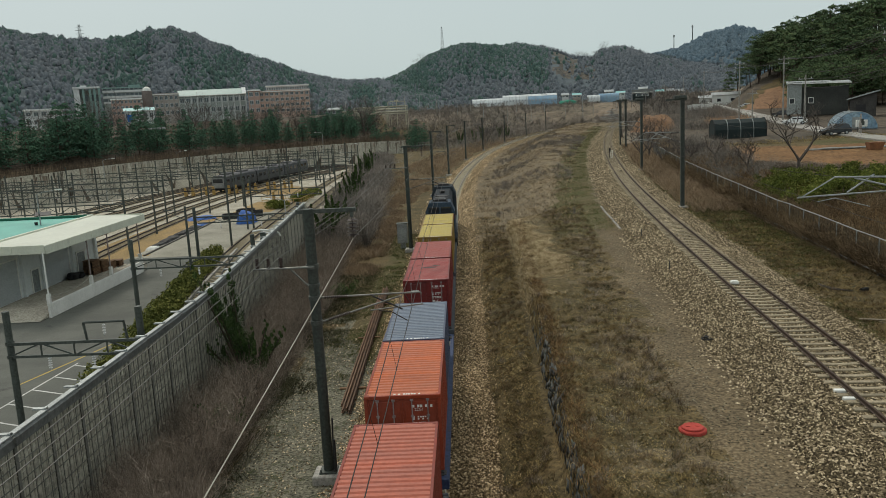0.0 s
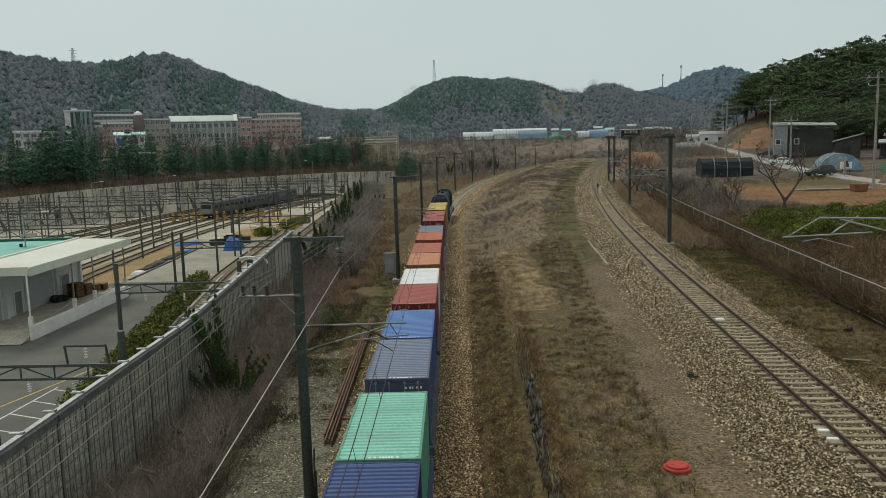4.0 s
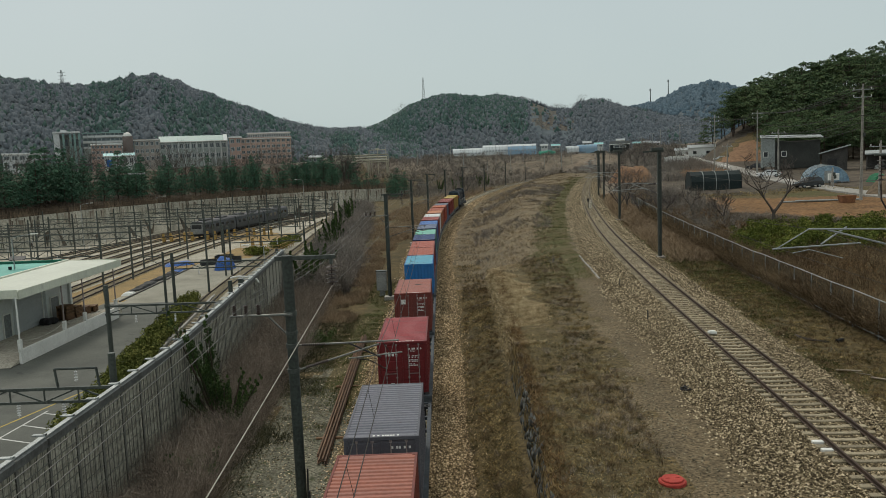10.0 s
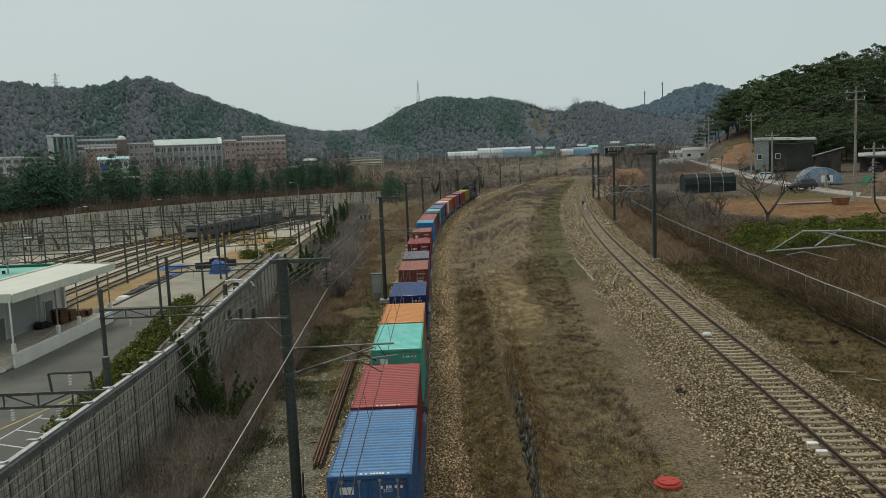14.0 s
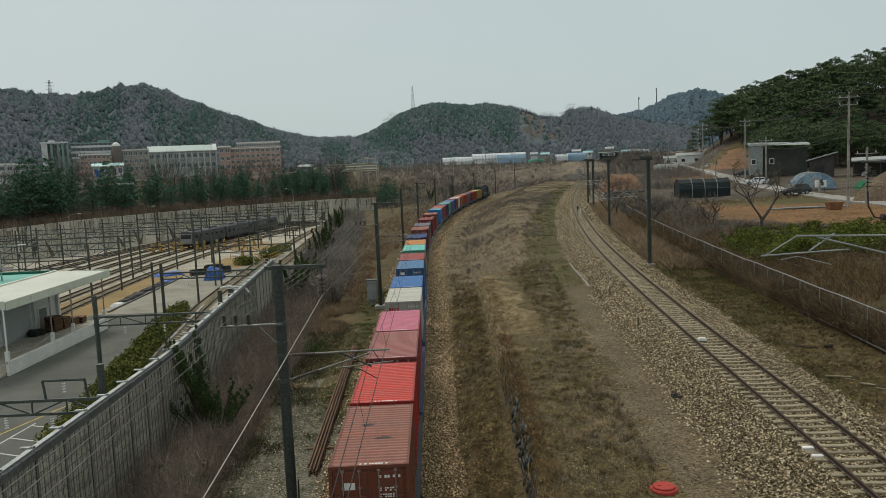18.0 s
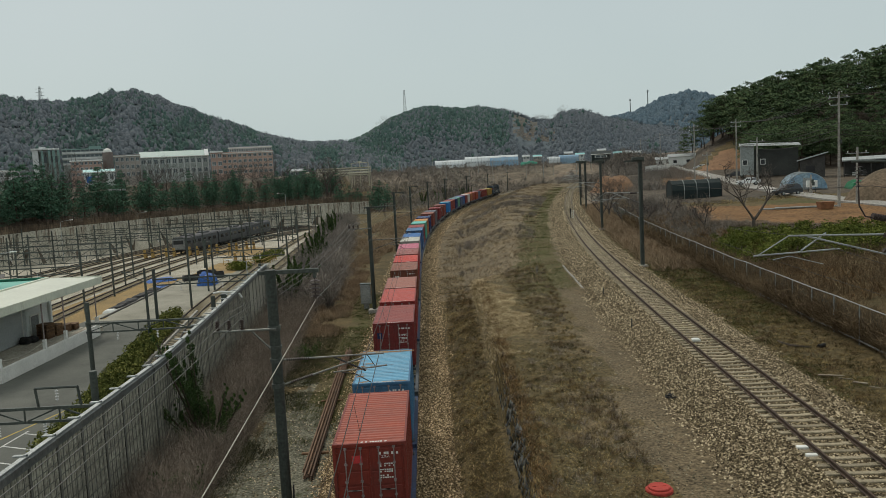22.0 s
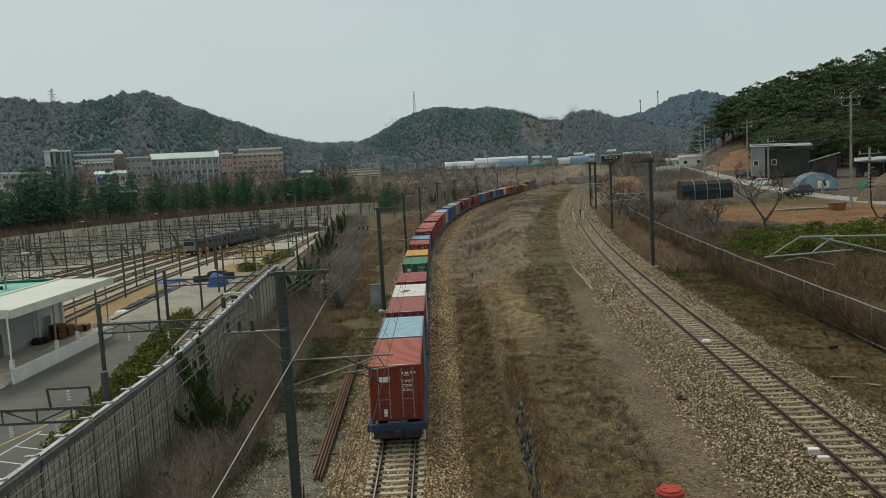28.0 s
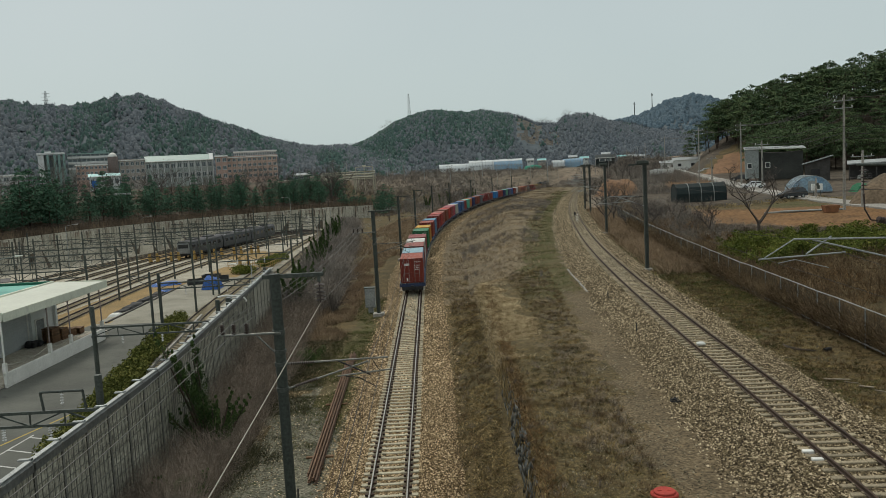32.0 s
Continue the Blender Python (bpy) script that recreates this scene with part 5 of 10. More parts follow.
VIS = Shape().prism([(0.07, 3.66), (0.09, 3.66), (0.09, 3.92), (0.02, 3.985), (-0.12, 3.985), (-0.12, 3.955), (0.07, 3.88)], -1.0, 1.0).mesh("visor", surf("dark_mesh_strip", (0.11, 0.115, 0.11), (0.08, 0.085, 0.08), rough=0.5, scale=0.8, fine=8, bump=0.05))
gs = Shape()
for r in range(9):
    gs.box((0.052, 0, -0.72 + 0.55 * r), (0.03, 1.9, 0.028))
for q in (-0.6, -0.2, 0.2, 0.6):
    gs.box((0.056, q, 1.53), (0.02, 0.022, 4.5))
GRID = gs.mesh("grid_frame", GRID_STEEL)
far = {"post": Shape(), "panel": Shape()}
y = 9.0
while y < 81:
    m = wall_pose(y)
    mid = wall_pose(y + 1.0)
    if y < 78:
        post = part("post", POST, None, barrier, at=m)
        part("cap_bracket", BR, None, post, "white cap bracket")
        part("visor", VIS, None, barrier, at=mid, label="dark slatted strip under the capping")
        part("cap_rail", CAP, None, barrier, at=mid, label="pale metal capping rail")
        if y < 66:
            part("grid_frame", GRID, None, barrier, at=mid, label="dark steel grid over the panels")
            for r in range(9):
                part("panel", PANEL, None, barrier, at=mid @ Matrix.Translation((0, 0, -0.72 + 0.5 * r)))
        else:
            far["panel"].box((0, 0, 1.55), (0.09, 1.95, 4.5), mid)
    else:
        dz = -0.09 * (y - 78)
        far["post"].box((0, 0, 1.7 + dz), (0.16, 0.14, 4.8), m).box((-0.2, 0, 4.15 + dz), (0.5, 0.12, 0.06), m)
        far["panel"].box((0, 0, 1.5 + dz), (0.09, 1.95, 4.4), mid).box((-0.05, 0, 3.95 + dz), (0.25, 2.0, 0.1), mid)
    y += 2.0
part("far_posts", far["post"], GALV_LIGHT, barrier)["kind"] = "stuff"
part("far_panels", far["panel"], PANEL_GREY, barrier)["kind"] = "stuff"

# ---- the yard's retaining wall ----
ret = [Vector((x, y, 0)) for x, y in RET]
fine_ret = []
for a, b in zip(ret, ret[1:]):
    n = max(1, int((b - a).length / 6))
    fine_ret += [a.lerp(b, q / n) for q in range(n)]
fine_ret.append(ret[-1])
RETAIN = thing("retaining_wall", Matrix(), "tall streaked concrete retaining wall behind the yard", "retaining wall", kind="structure")
for a, b in zip(fine_ret, fine_ret[1:]):
    d = (b - a).normalized()
    nrm = Vector((-d.y, d.x, 0))
    sh = Shape()
    lo, hi = -3.6, float(behind_ret(a.x, a.y, True)[1]) + 0.1
    hi2 = float(behind_ret(b.x, b.y, True)[1]) + 0.1
    p = [a + d * 0.03 - nrm * 0.25, b - d * 0.03 - nrm * 0.25, b - d * 0.03 + nrm * 0.5, a + d * 0.03 + nrm * 0.5]
    sh.add([(*q.xy, lo) for q in p] + [(*(q + nrm * (0.25 if k < 2 else 0)).xy, hi2 if k in (1, 2) else hi) for k, q in enumerate(p)],
           [(3, 2, 1, 0), (4, 5, 6, 7), (0, 1, 5, 4), (1, 2, 6, 5), (2, 3, 7, 6), (3, 0, 4, 7)])
    part("wall_panel", sh, CONC_WALL, RETAIN)
fence_t = thing("chain_fence", Matrix(), "brown rusty mesh fence on the retaining wall", "fence")
for k, (a, b) in enumerate(zip(fine_ret, fine_ret[1:])):
    d = (b - a).normalized()
    nrm = Vector((-d.y, d.x, 0))
    z0, z9 = float(behind_ret(a.x, a.y, True)[1]) + 0.15, float(behind_ret(b.x, b.y, True)[1]) + 0.15
    part("post", Shape().rod((a + nrm * 0.6).xy.to_3d() + Vector((0, 0, z0 - 0.6)), (a + nrm * 0.6).xy.to_3d() + Vector((0, 0, z0 + 2.1)), 0.05, 6), FENCE_RUST, fence_t)
    rails = Shape()
    for h in (0.05, 0.55, 1.05, 1.55, 2.05):
        rails.rod((a + nrm * 0.6).xy.to_3d() + Vector((0, 0, z0 + h)), (b + nrm * 0.6).xy.to_3d() + Vector((0, 0, z9 + h)), 0.035, 5)
    part("rail", rails, FENCE_RUST, fence_t)

# ---- yard: tracks, masts and portals ----
YZ = -3.0
LINES = [[(-18.6, 30), (-19.6, 45), (-21.5, 62), (-25.9, 94.5), (-30.3, 175), (-33, 235)], [(-22.5, 60), (-29.8, 95.5), (-34.5, 177), (-35, 235)],
         [(-44, 70), (-47.3, 101.5), (-48.5, 140), (-45, 195), (-36, 240)], [(-49, 80), (-51.5, 105), (-52.8, 150), (-48, 200), (-37, 243)],
         [(-54, 85), (-56.4, 120), (-56.5, 165), (-50, 213), (-39, 246)], [(-59, 85), (-61, 120), (-60.8, 165), (-53.5, 216), (-41, 247)],
         [(-64, 85), (-65.5, 120), (-65, 170), (-57, 219), (-43, 248)], [(-70, 80), (-71, 120), (-69, 172), (-60, 222), (-46, 248)],
         [(-77, 70), (-77, 115), (-72, 172), (-63, 222), (-48, 247)]]


def smooth_line(pts, step=4.0):
    """A rounded way through the points."""
    p = [Vector((x, y, 0)) for x, y in pts]
    p = [p[0] * 2 - p[1]] + p + [p[-1] * 2 - p[-2]]
    out = []
    for a, b, c_, d in zip(p, p[1:], p[2:], p[3:]):
        n = max(2, int((c_ - b).length / step))
        for q in range(n):
            t = q / n
            out.append(0.5 * ((2 * b) + (c_ - a) * t + (2 * a - 5 * b + 4 * c_ - d) * t * t + (3 * b - a - 3 * c_ + d) * t ** 3))
    out.append(p[-2])
    return out


YARD_RAIL = surf("yard_rail", (0.04, 0.03, 0.024), (0.028, 0.022, 0.019), rough=0.6, bump=0.1)
for line in LINES:
    w = smooth_line(line)
    pts = []
    for k, p in enumerate(w):
        d = (w[min(k + 1, len(w) - 1)] - w[max(k - 1, 0)]).normalized()
        pts.append((p.x, p.y, math.atan2(d.x, d.y)))
    tr = thing("yard_track", Matrix(), "rusty siding rails on pale sleepers in the yard", "railway track", "sidings of the yard")
    for s in (-0.7525, 0.7525):
        part("rail", sweep([(s - 0.07, -0.02), (s + 0.07, -0.02), (s + 0.05, 0.17), (s - 0.05, 0.17)], pts, YZ + 0.06), YARD_RAIL, tr)
    slp = Shape()
    dist = 0.0
    for (x0, y0, h0), (x1, y1, h1) in zip(pts, pts[1:]):
        n = max(1, int(math.hypot(x1 - x0, y1 - y0) / 0.75))
        for q in range(n):
            t = q / n
            slp.box((0, 0, 0.01), (2.4, 0.24, 0.10), Matrix.Translation((x0 + (x1 - x0) * t, y0 + (y1 - y0) * t, YZ + 0.02)) @ Matrix.Rotation(-h0, 4, "Z"))
    part("sleeper_rest", slp, SLEEPER, tr)["kind"] = "stuff"


def truss(a, b, h, mat, parent, lean=0.45):
    """A flat lattice beam from a to b."""
    a, b = Vector(a), Vector(b)
    d = b - a
    n = max(3, int(d.length / 1.6))
    top = part("top_chord", Shape().beam(a, b, 0.15, 0.14), mat, parent)
    part("bottom_chord", Shape().beam(a + d * 0.03 - Vector((0, 0, h)), b - d * 0.03 - Vector((0, 0, h)), 0.13, 0.12), mat, parent)
    web = Shape()
    for q in range(n):
        p0, p1 = a + d * (q / n), a + d * ((q + 1) / n)
        web.beam(p0 - Vector((0, 0, 0 if q % 2 else h)), p1 - Vector((0, 0, h if q % 2 else 0)), 0.07, 0.07)
        if q:
            web.beam(p0, p0 - Vector((0, 0, h)), 0.06, 0.06)
    part("lattice", web, mat, parent)
    return top


def insulator(sh, top, length, r=0.10, n=5):
    """A hanging string of porcelain discs."""
    t = Vector(top)
    sh.rod(t, t - Vector((0, 0, length)), 0.018, 6)
    for k in range(n):
        z = t.z - length * (0.18 + 0.68 * k / max(1, n - 1))
        sh.rod((t.x, t.y, z), (t.x, t.y, z + 0.035), r, 10, r * 0.45)


def portal(xa, xb, y, zb, ztop, hangers, near=False):
    p = thing("catenary_portal", Matrix(), "grey steel lattice portal carrying wires over yard tracks", "catenary portal", "portals of the yard")
    for x in (xa, xb):
        part("leg", Shape().rod((x, y, YZ - 0.2), (x, y, ztop), 0.17 if near else 0.13, 12), GALV, p)
        if near:
            part("clamp", Shape().rod((x, y, zb - 0.1), (x, y, zb + 0.1), 0.22, 12), GALV, p)
            part("clamp", Shape().rod((x, y, zb - 0.75), (x, y, zb - 0.6), 0.22, 12), GALV, p)
    truss((xa, y - 0.2, zb), (xb, y - 0.2, zb), 0.65 if near else 0.9, GALV, p)
    for x in hangers:
        sh = Shape()
        insulator(sh, (x, y - 0.2, zb - 0.65), 0.7)
        part("insulator", sh, PORCELAIN_W, p)
    return p


near_portal = portal(-23.2, -16.6, 36.7, 2.4, 4.0, (-21.2, -19.0), True)
hoop = Shape().path([(-19.2, 36.5, 2.45), (-19.3, 36.5, 3.35), (-17.3, 36.5, 3.35), (-17.2, 36.5, 2.45)], 0.06, 6)
part("hoop", hoop, GALV, near_portal)
hh = Shape()
insulator(hh, (-18.3, 36.5, 3.3), 0.6, 0.09, 4)
part("insulator", hh, PORCELAIN_W, near_portal)
portal(-26.7, -17.2, 59.1, 2.4, 4.0, (-24.5, -21.5), True)
portal(-30.9, -19.4, 85.0, 2.4, 3.5, (-28, -23.5), True)
for xa, xb, yy in ((-33.2, -21.6, 112.4), (-34.2, -24.5, 138), (-36, -26.5, 163), (-37, -29, 188), (-38, -31, 212)):
    portal(xa, xb, yy, 2.6, 4.4, ((xa * 2 + xb) / 3, (xa + 2 * xb) / 3))
for xa, xb, yy in ((-66, -44.5, 98), (-90, -67, 100), (-70, -46.5, 112), (-94, -71, 114), (-72, -49.1, 122.8), (-92, -73, 128), (-72.5, -52.6, 135.4), (-86, -73.5, 142),
                   (-73, -46.2, 150), (-72, -55.6, 158.2), (-70, -42.6, 172), (-68, -41.5, 186), (-64, -40, 200), (-60, -38, 214), (-54, -37, 228), (-104, -79, 108), (-100, -78, 122), (-97, -74, 136), (-92, -73, 150), (-86, -71, 164), (-82, -70, 180), (-79, -69.5, 192), (-74, -62, 206)):
    n = max(2, int((xb - xa) / 9))
    portal(xa, xb, yy, 3.0, 4.8, [xa + (xb - xa) * (q + 0.5) / n for q in range(n)])
for x, y_, zt in ((-31.0, 97.3, 7.4), (-32.4, 112.6, 4.5), (-46.1, 134.6, 5.2), (-42.5, 142.8, 5.0), (-42.5, 162.2, 5.0), (-39.6, 166.8, 5.6), (-33.3, 164.4, 5.2), (-34.8, 189.2, 5.0), (-28.5, 76.0, 4.6)):
    ms = thing("yard_mast", Matrix.Translation((x, y_, YZ)), "slim grey steel mast standing in the yard", "mast", "masts of the yard")
    part("shaft", Shape().rod((0, 0, -0.2), (0, 0, zt - YZ), 0.15, 10, 0.11), GALV, ms)
    part("bracket", Shape().beam((0, 0, zt - YZ - 0.5), (-2.2, 0, zt - YZ - 0.3), 0.07, 0.07).beam((0, 0, zt - YZ - 1.4), (-2.0, 0, zt - YZ - 0.35), 0.05, 0.05), GALV, ms)


def street_lamp(x, y, z, h, ang, solar=False):
    l = thing("street_lamp", pose(x, y, z, rz=ang), "slim pale lamp post with a single arm", "street lamp", "lamps of the yard")
    part("pole", Shape().rod((0, 0, -0.1), (0, 0, h), 0.08, 10, 0.055), GALV_LIGHT, l)
    part("arm", Shape().path([(0, 0, h), (0.6, 0, h + 0.22), (1.9, 0, h + 0.38)], 0.035, 6), GALV_LIGHT, l)
    part("lamp_head", Shape().box((2.1, 0, h + 0.38), (0.7, 0.26, 0.12), bev=0.04), WHITE, l)
    if solar:
        part("solar_panel", Shape().box((0, 0, 0), (1.5, 0.9, 0.05)), DARK_STEEL, l, at=pose(0.35, 0, h - 2.0, 20, 0, 0))
    return l


street_lamp(-44.8, 79, 2.6, 3.6, 20, True)
street_lamp(-75, 158, YZ, 9.0, 10)
street_lamp(-74, 196, YZ, 8.5, 10)
street_lamp(-24.0, 98, YZ, 5.4, 190)
street_lamp(-45.5, 240, YZ, 10.5, 180)
street_lamp(-33.5, 240, YZ, 6.5, 190)
street_lamp(-31.5, 200, YZ, 6.0, 190)
# big lamp over the barrier: a thick post with a flat double head
bl = thing("yard_floodlight", Matrix.Translation((-17.0, 61.5, YZ)), "thick grey post with a wide flat white lamp head", "floodlight")
part("pole", Shape().box((0, 0, 3.3), (0.42, 0.42, 6.9), bev=0.03), GALV, bl)
part("lamp_head", Shape().path([Vector(q) for q in ((-0.85, 0, 6.86), (-0.2, 0, 6.96), (0.7, 0, 6.86), (1.25, 0, 6.68), (1.38, 0, 6.4))], 0.075, 8), WHITE, bl)
part("cap", Shape().box((0, 0, 6.78), (0.46, 0.46, 0.06), bev=0.02), GALV_LIGHT, bl)
# floodlight tower before the retaining wall
ft = thing("floodlight_tower", Matrix.Translation((-82, 205, YZ)), "lattice floodlight tower at the back of the yard", "floodlight tower")
for i in (-1, 1):
    for j in (-1, 1):
        part("leg", Shape().rod((i * 0.8, j * 0.8, 0), (i * 0.7, j * 0.7, 13.2), 0.10, 6), GALV, ft)
lt = Shape()
for k in range(9):
    for i in (-1, 1):
        lt.beam((i * 0.75, -0.75, k * 1.4), (-i * 0.75, -0.75, k * 1.4 + 1.4), 0.06, 0.06)
    lt.beam((-0.75, -0.75, k * 1.4), (0.75, -0.75, k * 1.4), 0.06, 0.06)
part("lattice", lt, GALV, ft)
part("platform", Shape().box((0, 0, 13.3), (3.2, 2.2, 0.25)).box((0, 0, 14.3), (3.2, 0.1, 0.1)), GALV, ft)
for k in range(4):
    part("lamp", Shape().box((-1.4 + k * 1.2, -0.9, 14.6), (0.9, 0.5, 0.5), bev=0.1), GALV_LIGHT, ft)


# ---- yard: depot building with its loading canopy ----
GREEN_ROOF = surf("green_roof_sheet", (0.12, 0.42, 0.34), (0.10, 0.34, 0.28), rough=0.5, scale=0.3, fine=4, bump=0.05, amount=0.2)
GREEN_EDGE = surf("dark_green_roof_edge", (0.02, 0.16, 0.10), rough=0.5, bump=0.05)
WALL_PALE = surf("pale_grey_render", (0.64, 0.67, 0.66), (0.58, 0.61, 0.60), scale=0.3, fine=6, bump=0.03, amount=0.2)
SHUTTER = surf("grey_roller_shutter", (0.42, 0.45, 0.45), (0.38, 0.41, 0.41), rough=0.5, scale=0.5, fine=6, bump=0.02, amount=0.3)
CREAM = surf("cream_fascia", (0.62, 0.64, 0.53), (0.53, 0.55, 0.46), rough=0.55, scale=0.4, fine=5, bump=0.05, amount=0.2, stain=(0.40, 0.40, 0.36), stain_at=0.62, streak=(1, 1, 0.3))
ROOF_WHITE = surf("white_roof_sheet", (0.56, 0.575, 0.49), (0.49, 0.505, 0.43), rough=0.55, scale=0.2, fine=3, bump=0.05, amount=0.15)
BM = Matrix.Translation((-36.15, 63.8, 0))
PLATFORM = surf("dusty_platform_concrete", (0.42, 0.39, 0.32), (0.33, 0.30, 0.245), scale=0.4, fine=6, bump=0.2)
DEPOT_DOOR = surf("grey_painted_door", (0.20, 0.22, 0.22), (0.17, 0.185, 0.185), rough=0.5, scale=0.6, fine=6, bump=0.05)
depot = thing("depot_building", BM, "white depot with a broad canopy and green roof", "building")
part("wall", Shape().box((-5.75, 10.2, 0.0), (0.3, 19.6, 6.2)), WALL_PALE, depot)
part("wall", Shape().box((-17.4, 20.0, 0.0), (23, 0.3, 6.2)), WALL_PALE, depot)
part("wall", Shape().box((-17.4, 0.4, 0.0), (23, 0.3, 6.2)), WALL_PALE, depot)
part("canopy", Shape().add([(0, 0, 2.55), (0, 20.3, 2.55), (-5.6, 20.3, 2.65), (-5.6, 0, 2.65), (0, 0, 3.05), (0, 20.3, 3.05), (-5.6, 20.3, 3.2), (-5.6, 0, 3.2)],
                           [(0, 1, 2, 3), (7, 6, 5, 4), (0, 4, 5, 1), (1, 5, 6, 2), (2, 6, 7, 3), (3, 7, 4, 0)]), ROOF_WHITE, depot)
for k in range(5):
    part("fascia_panel", Shape().box((0.03, 2.05 + k * 4.06, 2.78), (0.06, 4.03, 0.74), bev=0.01), CREAM, depot)
for k in range(2):
    part("fascia_panel", Shape().box((-1.4 - k * 2.8, -0.03, 2.84), (2.77, 0.06, 0.74), bev=0.01), CREAM, depot)
    part("fascia_panel", Shape().box((-1.4 - k * 2.8, 20.33, 2.84), (2.77, 0.06, 0.74), bev=0.01), CREAM, depot)
part("parapet", Shape().box((-5.75, 10.2, 3.12), (0.3, 20.4, 0.44), bev=0.02), CREAM, depot)
part("roof", Shape().box((-17.0, 10.2, 2.95), (22.2, 19.8, 0.3)), GREEN_ROOF, depot)
part("roof_edge", Shape().box((-17.0, 20.25, 3.1), (22.2, 0.4, 0.5)), GREEN_EDGE, depot, "dark green roof edging")
for x, y_ in ((-9, 15), (-11.5, 10), (-14, 7), (-15, 17), (-10.5, 5)):
    part("roof_vent", Shape().disc((x, y_, 3.1), 0.16, 0.3, 10), BLACK, depot)
part("platform", Shape().add([(-5.55, -1.6, -2.95), (-0.35, -1.6, -2.95), (-0.35, 20.4, -2.95), (-5.55, 20.4, -2.95), (-5.55, 1.2, -2.35), (-0.35, 1.2, -2.35), (-0.35, 20.4, -2.3), (-5.55, 20.4, -2.3)],
                             [(3, 2, 1, 0), (4, 5, 6, 7), (0, 1, 5, 4), (1, 2, 6, 5), (2, 3, 7, 6), (3, 0, 4, 7)]), PLATFORM, depot)
for y0, w, h, mt, nm in ((3.0, 3.6, 3.6, SHUTTER, "roller_shutter"), (11.6, 4.6, 3.8, SHUTTER, "roller_shutter"), (7.6, 1.2, 2.1, DEPOT_DOOR, "door"), (16.4, 1.6, 2.2, DEPOT_DOOR, "door")):
    fr = part(nm, Shape().box((-5.57, y0, -2.3 + h / 2), (0.06, w, h)), mt, depot)
    part("frame", Shape().box((-5.54, y0 - w / 2 - 0.06, -2.3 + h / 2), (0.12, 0.12, h)).box((-5.54, y0 + w / 2 + 0.06, -2.3 + h / 2), (0.12, 0.12, h)).box((-5.54, y0, -2.3 + h + 0.06), (0.12, w + 0.24, 0.12)), WHITE, fr)
    if nm == "roller_shutter":
        for k in range(11):
            part("slat", Shape().box((-5.53, y0, -2.15 + k * 0.33), (0.03, w - 0.05, 0.28), bev=0.012), SHUTTER, fr)
for y_ in (0.5, 5.6, 9.0, 14.6, 19.6):
    part("pilaster", Shape().box((-5.5, y_, 0.1), (0.36, 0.4, 5.2), bev=0.02), WALL_PALE, depot)
# low white wall with stubs and thin columns
low = thing("loading_ramp_wall", BM, "low white plastered wall along the loading platform", "low wall", kind="structure")
part("wall", Shape().box((-0.2, 9.4, -2.4), (0.24, 19.2, 1.2), bev=0.02), WHITE, low)
STUBS = (-0.05, 7.5, 11.6, 18.7)
for k, y_ in enumerate(STUBS):
    part("stub", Shape().box((-0.2, y_, -1.45), (0.3, 0.3, 1.0), bev=0.02), WHITE, low)
    part("column", Shape().rod((-0.2, y_, -0.95), (-0.2, y_, 2.6), 0.07, 8), WHITE if k == 0 else ROD_STEEL, low)
ch = Shape()
for a, b in zip(STUBS, STUBS[1:]):
    ch.path([Vector((-0.25, a + (b - a) * q / 8, -1.1 - 1.6 * (q / 8) * (1 - q / 8))) for q in range(9)], 0.03, 5)
part("chain", ch, WIRE_PALE, low, "sagging pale chain")
# things on the platform
WOOD = surf("weathered_pallet_wood", (0.20, 0.115, 0.06), (0.13, 0.075, 0.042), scale=1.5, fine=14, bump=0.3, rnd=0.2)
for k in range(4):
    st = thing("pallet_stack", BM @ pose(-3.9 + 0.2 * k, 15.2 + 1.45 * k, -2.3, rz=4 * k - 5), "stack of brown wooden pallets under the canopy", "pallets", "pallet stacks on the platform")
    n = 9 - 2 * k if k < 3 else 4
    for q in range(n):
        part("pallet", Shape().box((0, 0, q * 0.17 + 0.13), (1.2, 1.3, 0.03)).box((-0.5, 0, q * 0.17 + 0.06), (0.1, 1.3, 0.1)).box((0.5, 0, q * 0.17 + 0.06), (0.1, 1.3, 0.1)).box((0, 0, q * 0.17 + 0.06), (0.1, 1.3, 0.1)), WOOD, st)
for k, (x, y_, r) in enumerate(((-4.8, 12.9, 0.6), (-4.5, 13.7, 0.5), (-5.0, 14.2, 0.42))):
    hp = thing("dark_bundle", BM @ pose(x, y_, -2.3), "heap of dark covered goods beside the wall", "goods heap", "goods on the platform")
    for q in range(6):
        part("sack", Shape().box((random.uniform(-0.3, 0.3), random.uniform(-0.3, 0.3), r * random.uniform(0.3, 0.8)), (r * 1.1, r * 1.0, r * 0.9), pose(0, 0, 0, rz=random.uniform(0, 90)), bev=0.12), BLACK, hp)

# ---- yard: paint, hedge kerb, goods, train ----
def yard_patch(name, pts, mat, label, cat, lift=0.004):
    sh = Shape()
    sh.add([(x, y, YZ + lift) for x, y in pts] + [(x, y, YZ - 0.1) for x, y in pts], [tuple(range(len(pts)))] + [(i, i + len(pts), (i + 1) % len(pts) + len(pts), (i + 1) % len(pts)) for i in range(len(pts))])
    return setting(name, sh, mat, label, cat)


def stripe(x0, y0, x1, y1, w, mat, nm="road_marking"):
    d = Vector((x1 - x0, y1 - y0)).normalized()
    n = Vector((-d.y, d.x)) * w / 2
    return yard_patch(nm, [(x0 + n.x, y0 + n.y), (x0 - n.x, y0 - n.y), (x1 - n.x, y1 - n.y), (x1 + n.x, y1 + n.y)], mat, "thin worn painted line on the asphalt", "road marking", 0.006)


